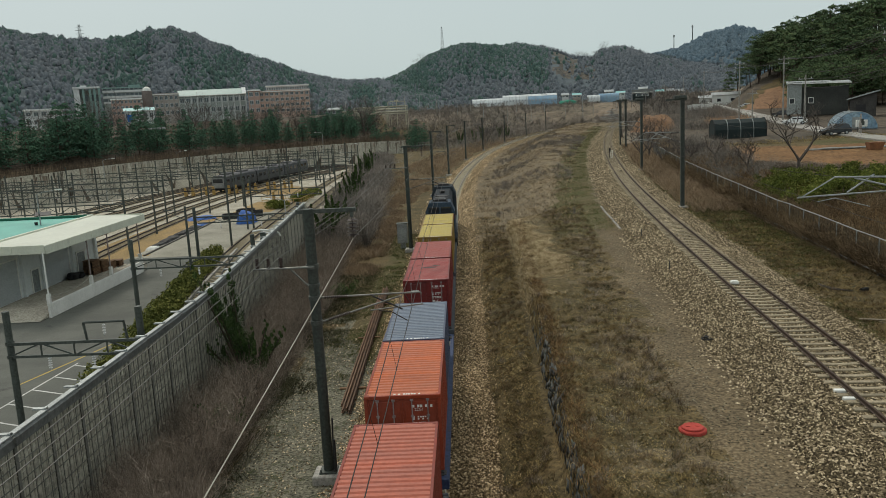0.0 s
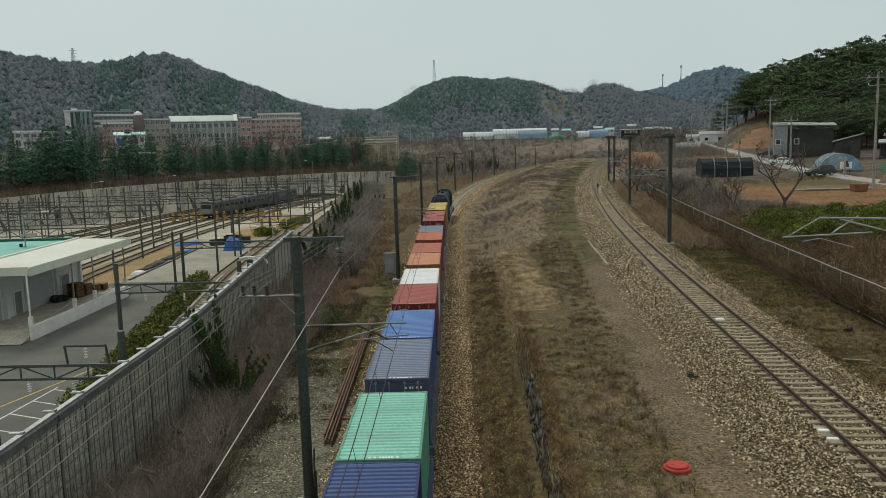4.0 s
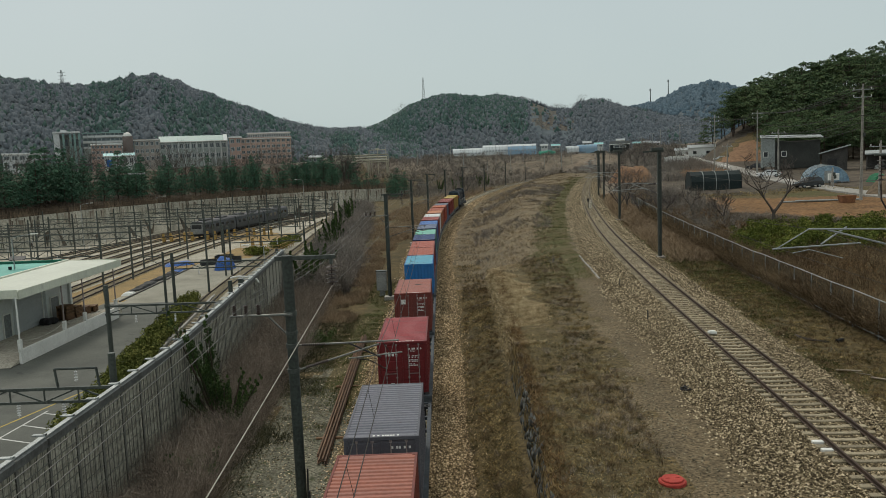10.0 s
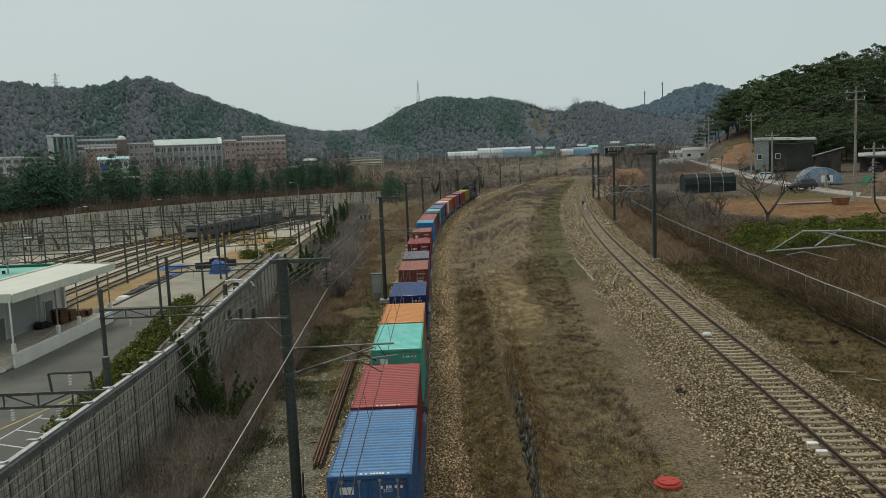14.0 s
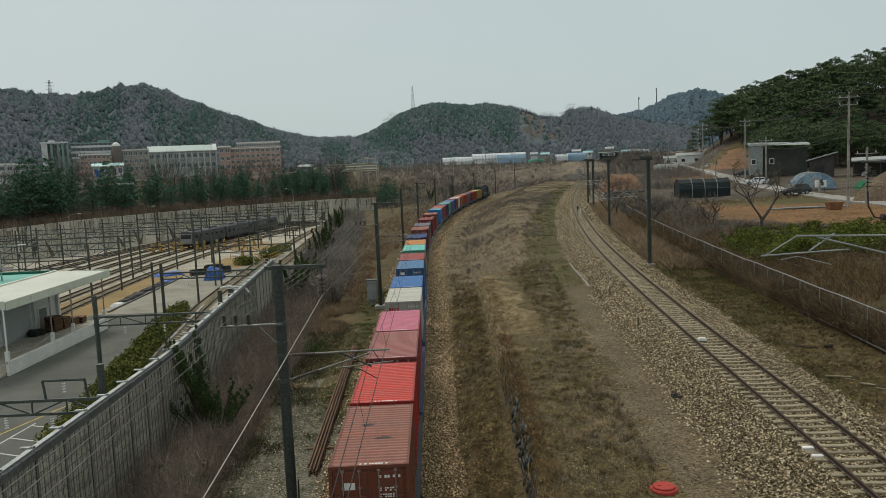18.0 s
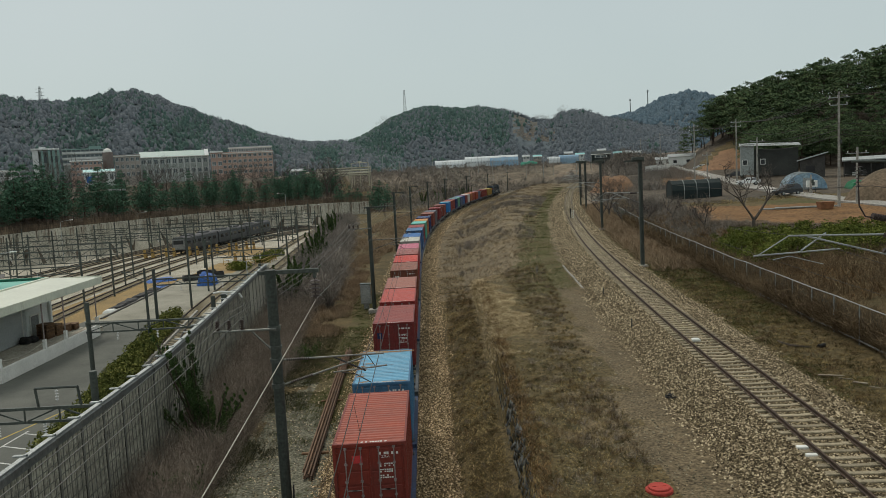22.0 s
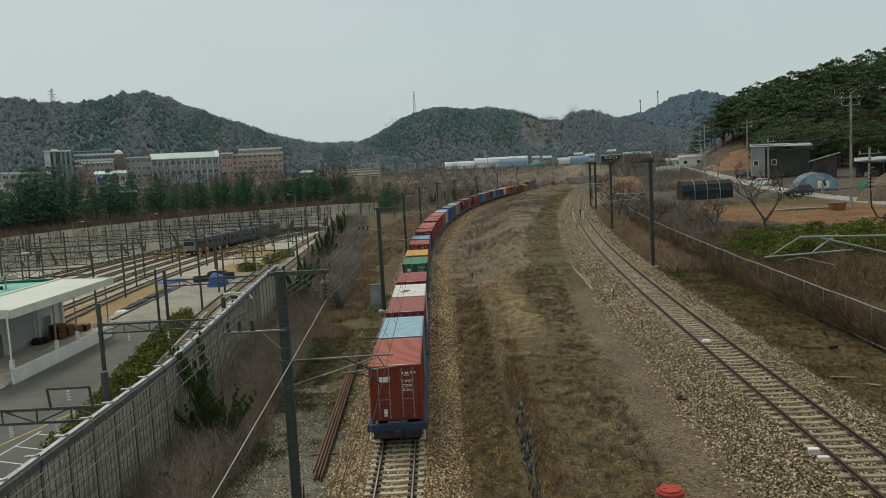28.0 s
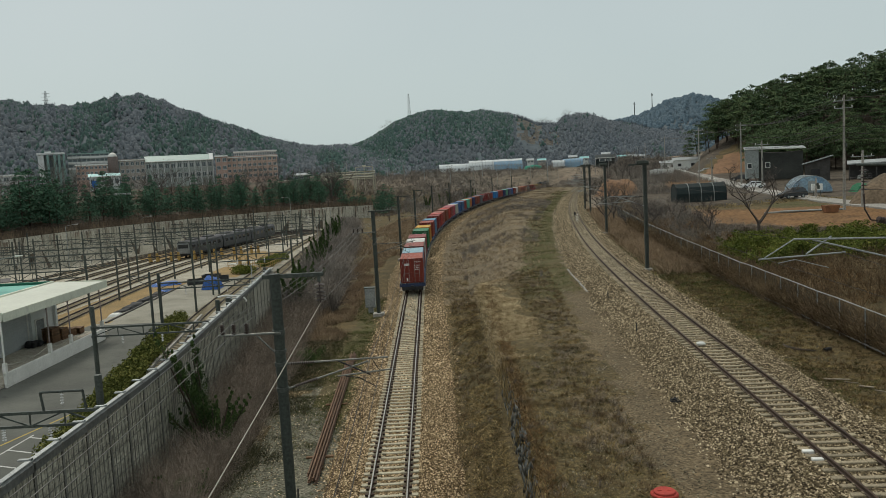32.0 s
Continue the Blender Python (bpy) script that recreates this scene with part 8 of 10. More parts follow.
# road guard rail
gr = thing("guard_rail", Matrix(), "white concrete guard rail beside the farm road", "guard rail")
for k in range(len(road_pts) - 1):
    if not 188 < road_pts[k].y < 312:
        continue
    a, b = (q + Vector((-2.25, 0.7, 0)) for q in road_pts[k:k + 2])
    za, zb = gz1(*a.xy) + 0.1, gz1(*b.xy) + 0.1
    part("post", Shape().box((a.x, a.y, za + 0.35), (0.25, 0.25, 1.1)), WHITE, gr)
    part("rail", Shape().beam((a.x, a.y, za + 0.7), (b.x, b.y, zb + 0.7), 0.12, 0.36), WHITE, gr)
pf = thing("panel_fence", Matrix.Translation(polar(15.75, 0, 268)) @ Matrix.Rotation(radians(-14), 4, "Z"), "row of white steel fence panels by the road", "fence")
pf.location.z = gz1(pf.location.x, pf.location.y)
for k in range(6):
    part("panel", Shape().box((-3.6 + 1.3 * k, 0.15 * (k % 2), 1.0 + 0.12 * (k % 3)), (1.18, 0.07, 1.9 + 0.2 * (k % 2)), bev=0.015), WHITE, pf)
    part("post", Shape().rod((-4.25 + 1.3 * k, 0.05, -0.3), (-4.25 + 1.3 * k, 0.05, 2.0), 0.05, 6), GALV_LIGHT, pf)
# orange earth banks
p = polar(12.7, -1.65, 186)
hb = setting("earth_bank", lumpy(11, 14, 3.9, 127, 20, 1.9), ORANGE_EARTH, "bare orange earth mound with dead weeds beside the fence", "earth bank", smooth=True)
hb.matrix_basis = pose(p.x, p.y, p.z - 1.7, rz=-12.7)
BROWN_EARTH = surf("weedy_brown_earth", (0.17, 0.125, 0.085), (0.115, 0.09, 0.062), scale=0.25, fine=2.5, bump=0.8, space="World", stain=(0.21, 0.165, 0.105), stain_at=0.6)
bp = polar(30.2, -3.2, 128)
be = setting("earth_bank", lumpy(13, 10, 4.5, 77, 16, 1.3), BROWN_EARTH, "weedy brown earth heap beside the road", "earth bank", smooth=True)
be.matrix_basis = pose(bp.x, bp.y, gz1(bp.x, bp.y) - 0.4, rz=-30)


# ---- hills round the valley ----
RIDGES = {
    "left": (850, 470, [(-40, 5.2), (-34, 5.8), (-30, 6.0), (-28.38, 5.8), (-26.83, 5.55), (-25.21, 5.45), (-23.54, 5.5), (-21.79, 5.95), (-20.2, 6.12), (-18.64, 5.55), (-16.51, 4.7), (-13.95, 3.82), (-12.08, 3.1), (-10.16, 2.6), (-8.61, 2.3), (-6.21, 2.3), (-4, 1.6), (-2, 1.0)]),
    "middle": (820, 600, [(-10, 1.2), (-7.03, 2.0), (-5.8, 2.3), (-4.57, 2.75), (-2.89, 3.72), (-1.24, 4.28), (0.38, 4.35), (1.99, 4.15), (3.2, 4.2), (4.8, 3.85), (6.0, 3.64), (7.17, 3.08), (8.56, 2.95), (9.18, 3.5), (10.75, 3.5), (12.29, 2.9), (13.44, 2.7), (15, 2.2), (18, 1.8)]),
    "right": (1400, 900, [(8, 2.0), (11.49, 2.5), (12.68, 3.05), (14.22, 3.25), (16.13, 4.12), (17.81, 4.42), (19.25, 4.05), (20.49, 3.3), (24, 2.6), (30, 2.4), (36, 2.5)]),
    "pine": (330, 246, [(15.5, -0.8), (17.0, -0.4), (17.75, 0.35), (18.69, 1.15), (19.8, 1.9), (21.58, 2.6), (23.31, 3.1), (25.33, 3.55), (27.28, 4.05), (29.4, 4.2), (34, 4.6), (42, 4.6)]),
}


def hill_height(which, az, d):
    d1, d0, prof = RIDGES[which]
    el = np.interp(az, [p[0] for p in prof], [p[1] for p in prof]) - {"left": 0.24, "middle": 0.10, "right": 0.26, "pine": 0.55}[which]
    top = CAM_Z + d1 * np.tan(np.radians(el))
    foot = {"left": 13.0, "middle": 12.0, "right": 14.0, "pine": 8.5}[which]
    t = (d - d0) / (d1 - d0)
    s = np.where(t < 1, np.sin(np.clip(t, 0, 1) * math.pi / 2) ** (1.25 if which == "middle" else 0.85), np.clip(1 - (t - 1) * 0.9, 0, 1))
    b = 0.05 * (top - foot) * wob(az * 0.5 * d1 / 50, d / 30, 0.8, d1)
    return foot - 3 + (top - foot + 3) * s + b * np.clip(t, 0, 1) * np.clip(1.0 - t, 0, 1) * 4


SCAR = surf("cleared_hillside", (0.118, 0.10, 0.083), (0.085, 0.086, 0.075), scale=0.05, fine=0.4, bump=0.8, space="World", amount=1.6, stain=(0.21, 0.155, 0.105), stain_at=0.60)
for which, (d1, d0, prof) in RIDGES.items():
    az = np.arange(prof[0][0], prof[-1][0] + 0.01, 0.25 if which != "pine" else 0.12)
    dd = np.concatenate([np.linspace(d0, d1, 22), np.linspace(d1, d1 + 0.7 * (d1 - d0), 6)[1:]])
    A, D = np.meshgrid(az, dd)
    Z = hill_height(which, A, D)
    Z[0] -= 9
    v = np.stack([D * np.sin(np.radians(A)), D * np.cos(np.radians(A)), Z], -1).reshape(-1, 3)
    i = np.arange(A.size).reshape(A.shape)
    f = np.stack([i[:-1, :-1], i[:-1, 1:], i[1:, 1:], i[1:, :-1]], -1).reshape(-1, 4)
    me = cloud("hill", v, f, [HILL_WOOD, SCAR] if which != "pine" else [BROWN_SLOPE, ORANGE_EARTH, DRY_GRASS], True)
    if which == "middle":
        ca, ct = (A[:-1, :-1] + A[1:, 1:]) / 2, ((D[:-1, :-1] + D[1:, 1:]) / 2 - d0) / (d1 - d0)
        me.polygons.foreach_set("material_index", ((ca + 1.5 * wob(ca * 2, ct * 9, 1.0, 6.0) + 1.3 * wob(ca * 31, ct * 70, 1.0, 3.0) > 5.6) & (ca + 1.2 * wob(ca * 3, ct * 9, 1.0, 8.0) + 1.3 * wob(ca * 31, ct * 70, 1.0, 7.0) < 7.9) & (ct > 0.36) & (ct < 0.93)).ravel().astype(np.int32))
    if which == "pine":
        # a raw cutting beside the house, with turf along its top
        ca, ct = (A[:-1, :-1] + A[1:, 1:]) / 2, ((D[:-1, :-1] + D[1:, 1:]) / 2 - d0) / (d1 - d0)
        n = wob(ca * 6, ct * 20, 1.0, 2.0)
        raw = (ca > 18.35 + 0.15 * n) & (ca < 21.6) & (ct < np.minimum(0.34, 0.10 + 0.16 * (ca - 18.3)) + 0.03 * n)
        turf = (ca > 18.0) & (ca < 21.6) & (ct < np.minimum(0.46, 0.16 + 0.16 * (ca - 18.0)) + 0.03 * n)
        me.polygons.foreach_set("material_index", np.where(raw, 1, np.where(turf, 2, 0)).ravel().astype(np.int32))
    tagged(new("hill", me), "wooded winter hill at the valley's edge" if which != "pine" else "pine-covered slope behind the farm", "hill", "hills", "structure")


def wood_on(which, n, t0, t1, size, per, leaf, mat, label, cut=None, rise=0.35, bare=False):
    """Crowns of a wood on a hill: rounded uneven crowns, or fans of upright twigs where bare."""
    d1, d0, prof = RIDGES[which]
    az = RNG.uniform(prof[0][0] + 0.3, prof[-1][0] - 0.3, n)
    t = t0 + (t1 - t0) * RNG.random(n)
    d = d0 + (d1 - d0) * t
    keep = np.ones(n, bool) if cut is None else cut(az, t)
    az, d = az[keep], d[keep]
    z = hill_height(which, az, d)
    r = size * RNG.uniform(0.55, 1.35, len(az))
    c = np.c_[d * np.sin(np.radians(az)), d * np.cos(np.radians(az)), z + r * rise]
    if bare:
        n = len(c) * per
        cc, rr = np.repeat(c, per, 0), np.repeat(r, per)
        d_ = RNG.normal(0, 1, (n, 3))
        d_ /= np.linalg.norm(d_, axis=1)[:, None]
        tip = cc + d_ * rr[:, None] * np.array([0.85, 0.85, 0.55]) + np.c_[np.zeros((n, 2)), rr * 0.55]
        root = cc + d_ * rr[:, None] * np.array([0.25, 0.25, 0.0]) - np.c_[np.zeros((n, 2)), rr * 0.5]
        a = RNG.uniform(0, 6.28, n)
        side = np.c_[np.cos(a), np.sin(a), np.zeros(n)] * (leaf * RNG.uniform(0.6, 1.4, n))[:, None]
        v, f = np.stack([root - side * 0.4, tip - side, tip + side], 1).reshape(-1, 3), np.arange(3 * n).reshape(-1, 3)
    else:
        ring = [(math.cos(q * 1.2566), math.sin(q * 1.2566), -0.45) for q in range(5)] + [(0.72 * math.cos(q * 1.2566 + 0.6), 0.72 * math.sin(q * 1.2566 + 0.6), 0.55) for q in range(5)] + [(0, 0, leaf)]
        shape = np.array(ring)[None] * np.array([0.62, 0.62, 0.85]) * RNG.uniform(0.72, 1.28, (len(c), 11, 1)) * r[:, None, None]
        a = RNG.uniform(0, 6.28, len(c))
        x = shape[..., 0] * np.cos(a)[:, None] - shape[..., 1] * np.sin(a)[:, None]
        y = shape[..., 0] * np.sin(a)[:, None] + shape[..., 1] * np.cos(a)[:, None]
        v = (np.stack([x, y, shape[..., 2]], -1) + c[:, None, :]).reshape(-1, 3)
        tri = [(q, (q + 1) % 5, 5 + q) for q in range(5)] + [((q + 1) % 5, 5 + (q + 1) % 5, 5 + q) for q in range(5)] + [(5 + q, 5 + (q + 1) % 5, 10) for q in range(5)]
        f = (np.array(tri)[None] + 11 * np.arange(len(c))[:, None, None]).reshape(-1, 3)
    tagged(new("far_wood", cloud("far_wood", v, f, mat, not bare)), label, "wood", kind="stuff")


patch = lambda az, t: wob(az * 1.3, t * 5, 1.0, 4.0) + 0.25 * wob(az * 5, t * 20, 1.0, 1.0) + RNG.normal(0, 0.4, np.shape(az)) > 0.1
nopatch = lambda az, t: ~patch(az, t)
scar = lambda az, t: ~((az + 1.5 * wob(az * 2, t * 9, 1.0, 6.0) + RNG.normal(0, 0.5, np.shape(az)) > 5.0) & (az + 1.2 * wob(az * 3, t * 9, 1.0, 8.0) + RNG.normal(0, 0.5, np.shape(az)) < 8.4) & (t > 0.3) & (t < 0.98) & (wob(az * 5, t * 20, 1.0, 2.0) > -0.45))
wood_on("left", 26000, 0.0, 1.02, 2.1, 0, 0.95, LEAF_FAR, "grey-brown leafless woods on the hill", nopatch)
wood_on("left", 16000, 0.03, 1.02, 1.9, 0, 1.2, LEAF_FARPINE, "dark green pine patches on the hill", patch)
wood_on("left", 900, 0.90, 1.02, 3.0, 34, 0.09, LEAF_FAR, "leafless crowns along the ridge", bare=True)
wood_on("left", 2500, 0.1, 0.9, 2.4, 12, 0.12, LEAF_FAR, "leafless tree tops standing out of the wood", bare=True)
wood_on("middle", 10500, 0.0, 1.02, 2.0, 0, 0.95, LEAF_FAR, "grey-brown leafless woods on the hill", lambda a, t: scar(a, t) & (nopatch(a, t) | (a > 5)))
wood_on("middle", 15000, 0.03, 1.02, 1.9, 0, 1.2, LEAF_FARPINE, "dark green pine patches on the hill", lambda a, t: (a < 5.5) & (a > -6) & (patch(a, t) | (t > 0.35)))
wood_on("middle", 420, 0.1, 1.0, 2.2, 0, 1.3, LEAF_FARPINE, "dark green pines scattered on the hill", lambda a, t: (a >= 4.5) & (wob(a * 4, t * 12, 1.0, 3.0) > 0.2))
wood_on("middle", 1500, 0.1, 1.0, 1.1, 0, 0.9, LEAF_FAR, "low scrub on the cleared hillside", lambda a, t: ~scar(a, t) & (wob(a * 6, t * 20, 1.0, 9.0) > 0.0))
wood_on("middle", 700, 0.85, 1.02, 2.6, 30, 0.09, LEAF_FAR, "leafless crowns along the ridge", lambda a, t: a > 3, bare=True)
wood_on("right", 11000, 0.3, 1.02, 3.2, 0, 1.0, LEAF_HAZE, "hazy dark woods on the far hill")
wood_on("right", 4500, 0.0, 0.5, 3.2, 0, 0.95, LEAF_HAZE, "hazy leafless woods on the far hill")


# ---- masts on the ridges ----
def lattice_mast(base, h, w, arms, label, mat=GALV_LIGHT):
    m = thing("lattice_tower", Matrix.Translation(base), label, "tower")
    for i in (-1, 1):
        for j in (-1, 1):
            part("leg", Shape().rod((i * w, j * w, -3), (i * w * 0.25, j * w * 0.25, h), 0.18, 4), mat, m)
    sh = Shape()
    for k in range(8):
        s0, s1 = 1 - 0.75 * k / 8, 1 - 0.75 * (k + 1) / 8
        sh.rod((-w * s0, -w * s0, h * k / 8), (w * s1, -w * s1, h * (k + 1) / 8), 0.12, 4).rod((w * s0, -w * s0, h * k / 8), (-w * s1, -w * s1, h * (k + 1) / 8), 0.12, 4)
    part("lattice", sh, mat, m)
    for a in arms:
        part("crossarm", Shape().beam((-w * 2.0, 0, h * a), (w * 2.0, 0, h * a), 0.3, 0.3), mat, m)
    return m


lattice_mast(polar(-25.8, 5.05, 850), 22.5, 2.0, (0.62, 0.76, 0.9), "grey lattice power pylon on the ridge")
lattice_mast(polar(-1.88, 4.25, 800), 20.5, 1.6, (), "slim lattice radio mast on the hilltop")
for az_, el_, h in ((13.96, 3.3, 20), (15.15, 3.7, 23)):
    p = polar(az_, el_, 1330)
    rm = thing("radio_mast", Matrix.Translation(p), "thin radio mast on the far ridge", "mast", "radio masts")
    part("pole", Shape().rod((0, 0, -5), (0, 0, h), 0.8, 6, 0.5), GALV, rm)
    part("aerial", Shape().rod((0, 0, h - 4), (0, 0, h - 1), 1.4, 8), GALV_LIGHT, rm)


# ---- buildings across the valley ----
def block(name, az0, az1, d, el_bot, h, depth, wall, roof, floors, cols, label, gable=0.0, cat="building", group="", piers=None):
    """A building seen across the valley: walls, roof, framed windows and, where given, piers between them."""
    a, b = polar(az0, el_bot, d), polar(az1, el_bot, d)
    mid = (a + b) / 2
    w = (b - a).length
    rz = math.degrees(math.atan2(b.y - a.y, b.x - a.x))
    t = thing(name, pose(mid.x, mid.y, mid.z, rz=rz), label, cat, group)
    part("wall", Shape().box((0, depth / 2, h / 2 - 3), (w, depth, h + 6)), wall, t)
    if gable:
        part("roof", Shape().add([(-w / 2 - 0.5, -0.6, h), (w / 2 + 0.5, -0.6, h), (w / 2 + 0.5, depth / 2, h + gable), (-w / 2 - 0.5, depth / 2, h + gable), (w / 2 + 0.5, depth + 0.6, h), (-w / 2 - 0.5, depth + 0.6, h)],
                                 [(0, 1, 2, 3), (3, 2, 4, 5), (0, 3, 5), (1, 4, 2), (0, 5, 4, 1)]), roof, t)
    else:
        part("roof", Shape().box((0, depth / 2, h + 0.25), (w + 0.6, depth + 0.6, 0.5)), roof, t)
    if floors:
        part("eave", Shape().box((0, -0.75, h - 0.1), (w + 1.0, 0.3, 0.45), bev=0.04), WHITE, t)
    for r in range(floors):
        for c_ in range(cols):
            x, z = -w / 2 + w * (c_ + 0.5) / cols, h * (r + 0.52) / floors
            ww, hh_ = w / cols * 0.66, h / floors * 0.52
            wn_ = part("window", Shape().box((x, -0.06, z), (ww, 0.2, hh_)), FRAME_PALE, t)
            part("pane", Shape().box((x - ww * 0.23, -0.15, z), (ww * 0.38, 0.06, hh_ * 0.8)), FAR_GLASS, wn_)
            part("pane", Shape().box((x + ww * 0.23, -0.15, z), (ww * 0.38, 0.06, hh_ * 0.8)), FAR_GLASS, wn_)
    if piers:
        for c_ in range(cols + 1):
            part("pier", Shape().box((-w / 2 + w * c_ / cols, -0.25, h / 2 - 3), (w / cols * 0.16, 0.5, h + 6)), piers, t)
    return t


def tall(d, el_bot, el_top):
    return d * (math.tan(radians(el_top)) - math.tan(radians(el_bot)))


WALL_WHITE = surf("far_white_wall", (0.60, 0.62, 0.61), (0.52, 0.54, 0.54), scale=0.1, fine=1, bump=0, amount=0.3)
WALL_BROWN = surf("far_tan_wall", (0.36, 0.325, 0.29), (0.30, 0.275, 0.25), scale=0.1, fine=1, bump=0, amount=0.4)
# brick lightened to carry distance haze in its base colour
WALL_BRICK = surf("far_brick_wall", (0.50, 0.355, 0.29), (0.42, 0.31, 0.26), scale=0.1, fine=1, bump=0, amount=0.4)
WALL_SAGE = surf("far_sage_wall", (0.34, 0.38, 0.355), (0.29, 0.33, 0.31), scale=0.1, fine=1, bump=0, amount=0.3)
WALL_PINK = surf("far_pink_wall", (0.44, 0.30, 0.25), (0.37, 0.265, 0.225), scale=0.1, fine=1, bump=0, amount=0.3)
FRAME_PALE = surf("pale_window_frame", (0.52, 0.54, 0.53), (0.46, 0.48, 0.47), bump=0, amount=0.2)
# panes paler than near glass, haze put into their colour
FAR_GLASS = glass("hazed_window_glass", (0.10, 0.13, 0.14), 0.2)
TEAL_ROOF = surf("teal_sheet_roof", (0.24, 0.50, 0.50), (0.20, 0.43, 0.43), rough=0.5, bump=0, amount=0.3)
PALE_TEAL = surf("pale_teal_roof", (0.20, 0.31, 0.285), (0.17, 0.265, 0.245), rough=0.5, bump=0, amount=0.3)
GREY_ROOF = surf("pale_sheet_roof", (0.34, 0.37, 0.38), (0.28, 0.31, 0.32), rough=0.5, bump=0)
# school: an open white portico block and a banded teal block
sa, sb0 = polar(-26.63, 1.3, 440), polar(-25.06, 1.3, 440)
sw, sh_ = (sb0 - sa).length, tall(440, 1.3, 2.62)
sc_m = Matrix.Translation((sa + sb0) / 2) @ Matrix.Rotation(math.atan2(sb0.y - sa.y, sb0.x - sa.x), 4, "Z")
pt = thing("school_building", sc_m, "white school block with an open teal-columned portico", "building", "school blocks")
part("wall", Shape().box((-sw * 0.38, 4, sh_ / 2 - 3), (sw * 0.22, 8, sh_ + 6)), WALL_WHITE, pt)
part("wall", Shape().box((sw * 0.12, 7, sh_ / 2 - 3.4), (sw * 0.76, 4, sh_ + 4.4)), WALL_SAGE, pt)
part("roof", Shape().box((0, 4, sh_ - 0.2), (sw + 0.6, 9, 0.9), bev=0.1), WALL_WHITE, pt)
for q in (-0.12, 0.14, 0.30, 0.48):
    part("column", Shape().box((sw * q, 0.4, sh_ / 2 - 3), (1.1, 1.1, sh_ + 5), bev=0.05), PALE_TEAL, pt)
for q in (-0.02, 0.22, 0.39):
    part("window", Shape().box((sw * q, 4.9, sh_ * 0.5), (1.5, 0.2, 3.2)), FAR_GLASS, pt)
part("tank", Shape().box((-sw * 0.1, 4, sh_ + 0.6), (3.0, 3.0, 0.9), bev=0.1), WALL_WHITE, pt)
sa, sb0 = polar(-24.86, 1.3, 446), polar(-22.4, 1.3, 446)
sw, sh_ = (sb0 - sa).length, tall(446, 1.3, 2.50)
sc_m = Matrix.Translation((sa + sb0) / 2) @ Matrix.Rotation(math.atan2(sb0.y - sa.y, sb0.x - sa.x), 4, "Z")
bd = thing("school_building", sc_m, "long school block banded in white and teal", "building", "school blocks")
part("wall", Shape().box((0, 5, sh_ / 2 - 3), (sw, 10, sh_ + 6)), WALL_SAGE, bd)
for r in range(3):
    part("spandrel", Shape().box((0, -0.3, sh_ * (0.22 + 0.30 * r)), (sw + 0.4, 0.6, sh_ * 0.11), bev=0.04), WALL_WHITE, bd)
    for c_ in range(9):
        part("window", Shape().box((sw * ((c_ + 0.5) / 9 - 0.5), -0.05, sh_ * (0.36 + 0.30 * r)), (sw / 9 * 0.86, 0.14, sh_ * 0.13)), FAR_GLASS, bd)
part("roof", Shape().box((0, 5, sh_ + 0.1), (sw + 0.8, 11, 0.5), bev=0.05), PALE_TEAL, bd)
part("stair_head", Shape().box((sw * 0.3, 4, sh_ + 0.9), (sw * 0.3, 5, 1.2), bev=0.05), PALE_TEAL, bd)
block("school_building", -24.44, -22.57, 425, 0.7, tall(425, 0.7, 1.76), 8, WALL_PINK, WALL_WHITE, 3, 7, "pink school annexe with white window bands", group="school blocks")
block("workshop", -23.7, -21.84, 395, 0.3, tall(395, 0.3, 0.98), 8, WALL_WHITE, TEAL_ROOF, 1, 5, "low workshop with a bright teal roof", 1.4)
sg2 = thing("blue_shutter", Matrix.Translation(polar(-23.4, 0.32, 390)), "bright blue shutter on the workshop", "shutter")
part("leaf", Shape().box((0, 0, 1.2), (2.4, 0.2, 3.0), bev=0.03), surf("bright_blue_sheet", (0.03, 0.16, 0.50), bump=0.1), sg2)
block("office_wing", -21.77, -20.18, 438, 0.5, tall(438, 0.5, 1.98), 12, WALL_BROWN, WALL_BROWN, 3, 5, "tan office wing beside the factory hall")
hall = block("factory_hall", -20.18, -15.78, 440, 0.5, tall(440, 0.5, 1.80), 16, WALL_SAGE, PALE_TEAL, 2, 11, "long pale green factory hall with a teal roof", 3.2, piers=WALL_WHITE)
gw = (polar(-15.78, 0.5, 440) - polar(-20.18, 0.5, 440)).length
gh_ = tall(440, 0.5, 1.80)
part("gable", Shape().add([(gw / 2 + 0.52, -0.7, gh_), (gw / 2 + 0.52, 16.7, gh_), (gw / 2 + 0.52, 8, gh_ + 3.6), (gw / 2 - 1.5, -0.7, gh_), (gw / 2 - 1.5, 16.7, gh_), (gw / 2 - 1.5, 8, gh_ + 3.6)],
                          [(0, 1, 2), (5, 4, 3), (0, 2, 5, 3), (1, 4, 5, 2), (0, 3, 4, 1)]), WALL_WHITE, hall, "white gable trim")
block("brick_office", -15.55, -11.41, 432, 0.35, tall(432, 0.35, 1.86), 14, WALL_BRICK, WALL_PINK, 4, 12, "red-brown brick office with rows of pale windows")
block("roof_hall", -14.33, -11.45, 440, 1.84, 2.9, 10, FRAME_PALE, GREY_ROOF, 1, 18, "pale glazed roof storey on the brick office")
block("stair_block", -15.6, -14.8, 428, 0.35, tall(428, 0.35, 1.98), 8, WALL_PINK, WALL_WHITE, 3, 2, "pale stair block at the brick office")
block("low_office", -29.6, -27.39, 380, 0.3, tall(380, 0.3, 1.3), 9, WALL_WHITE, WALL_WHITE, 2, 5, "low white office half hidden by trees")
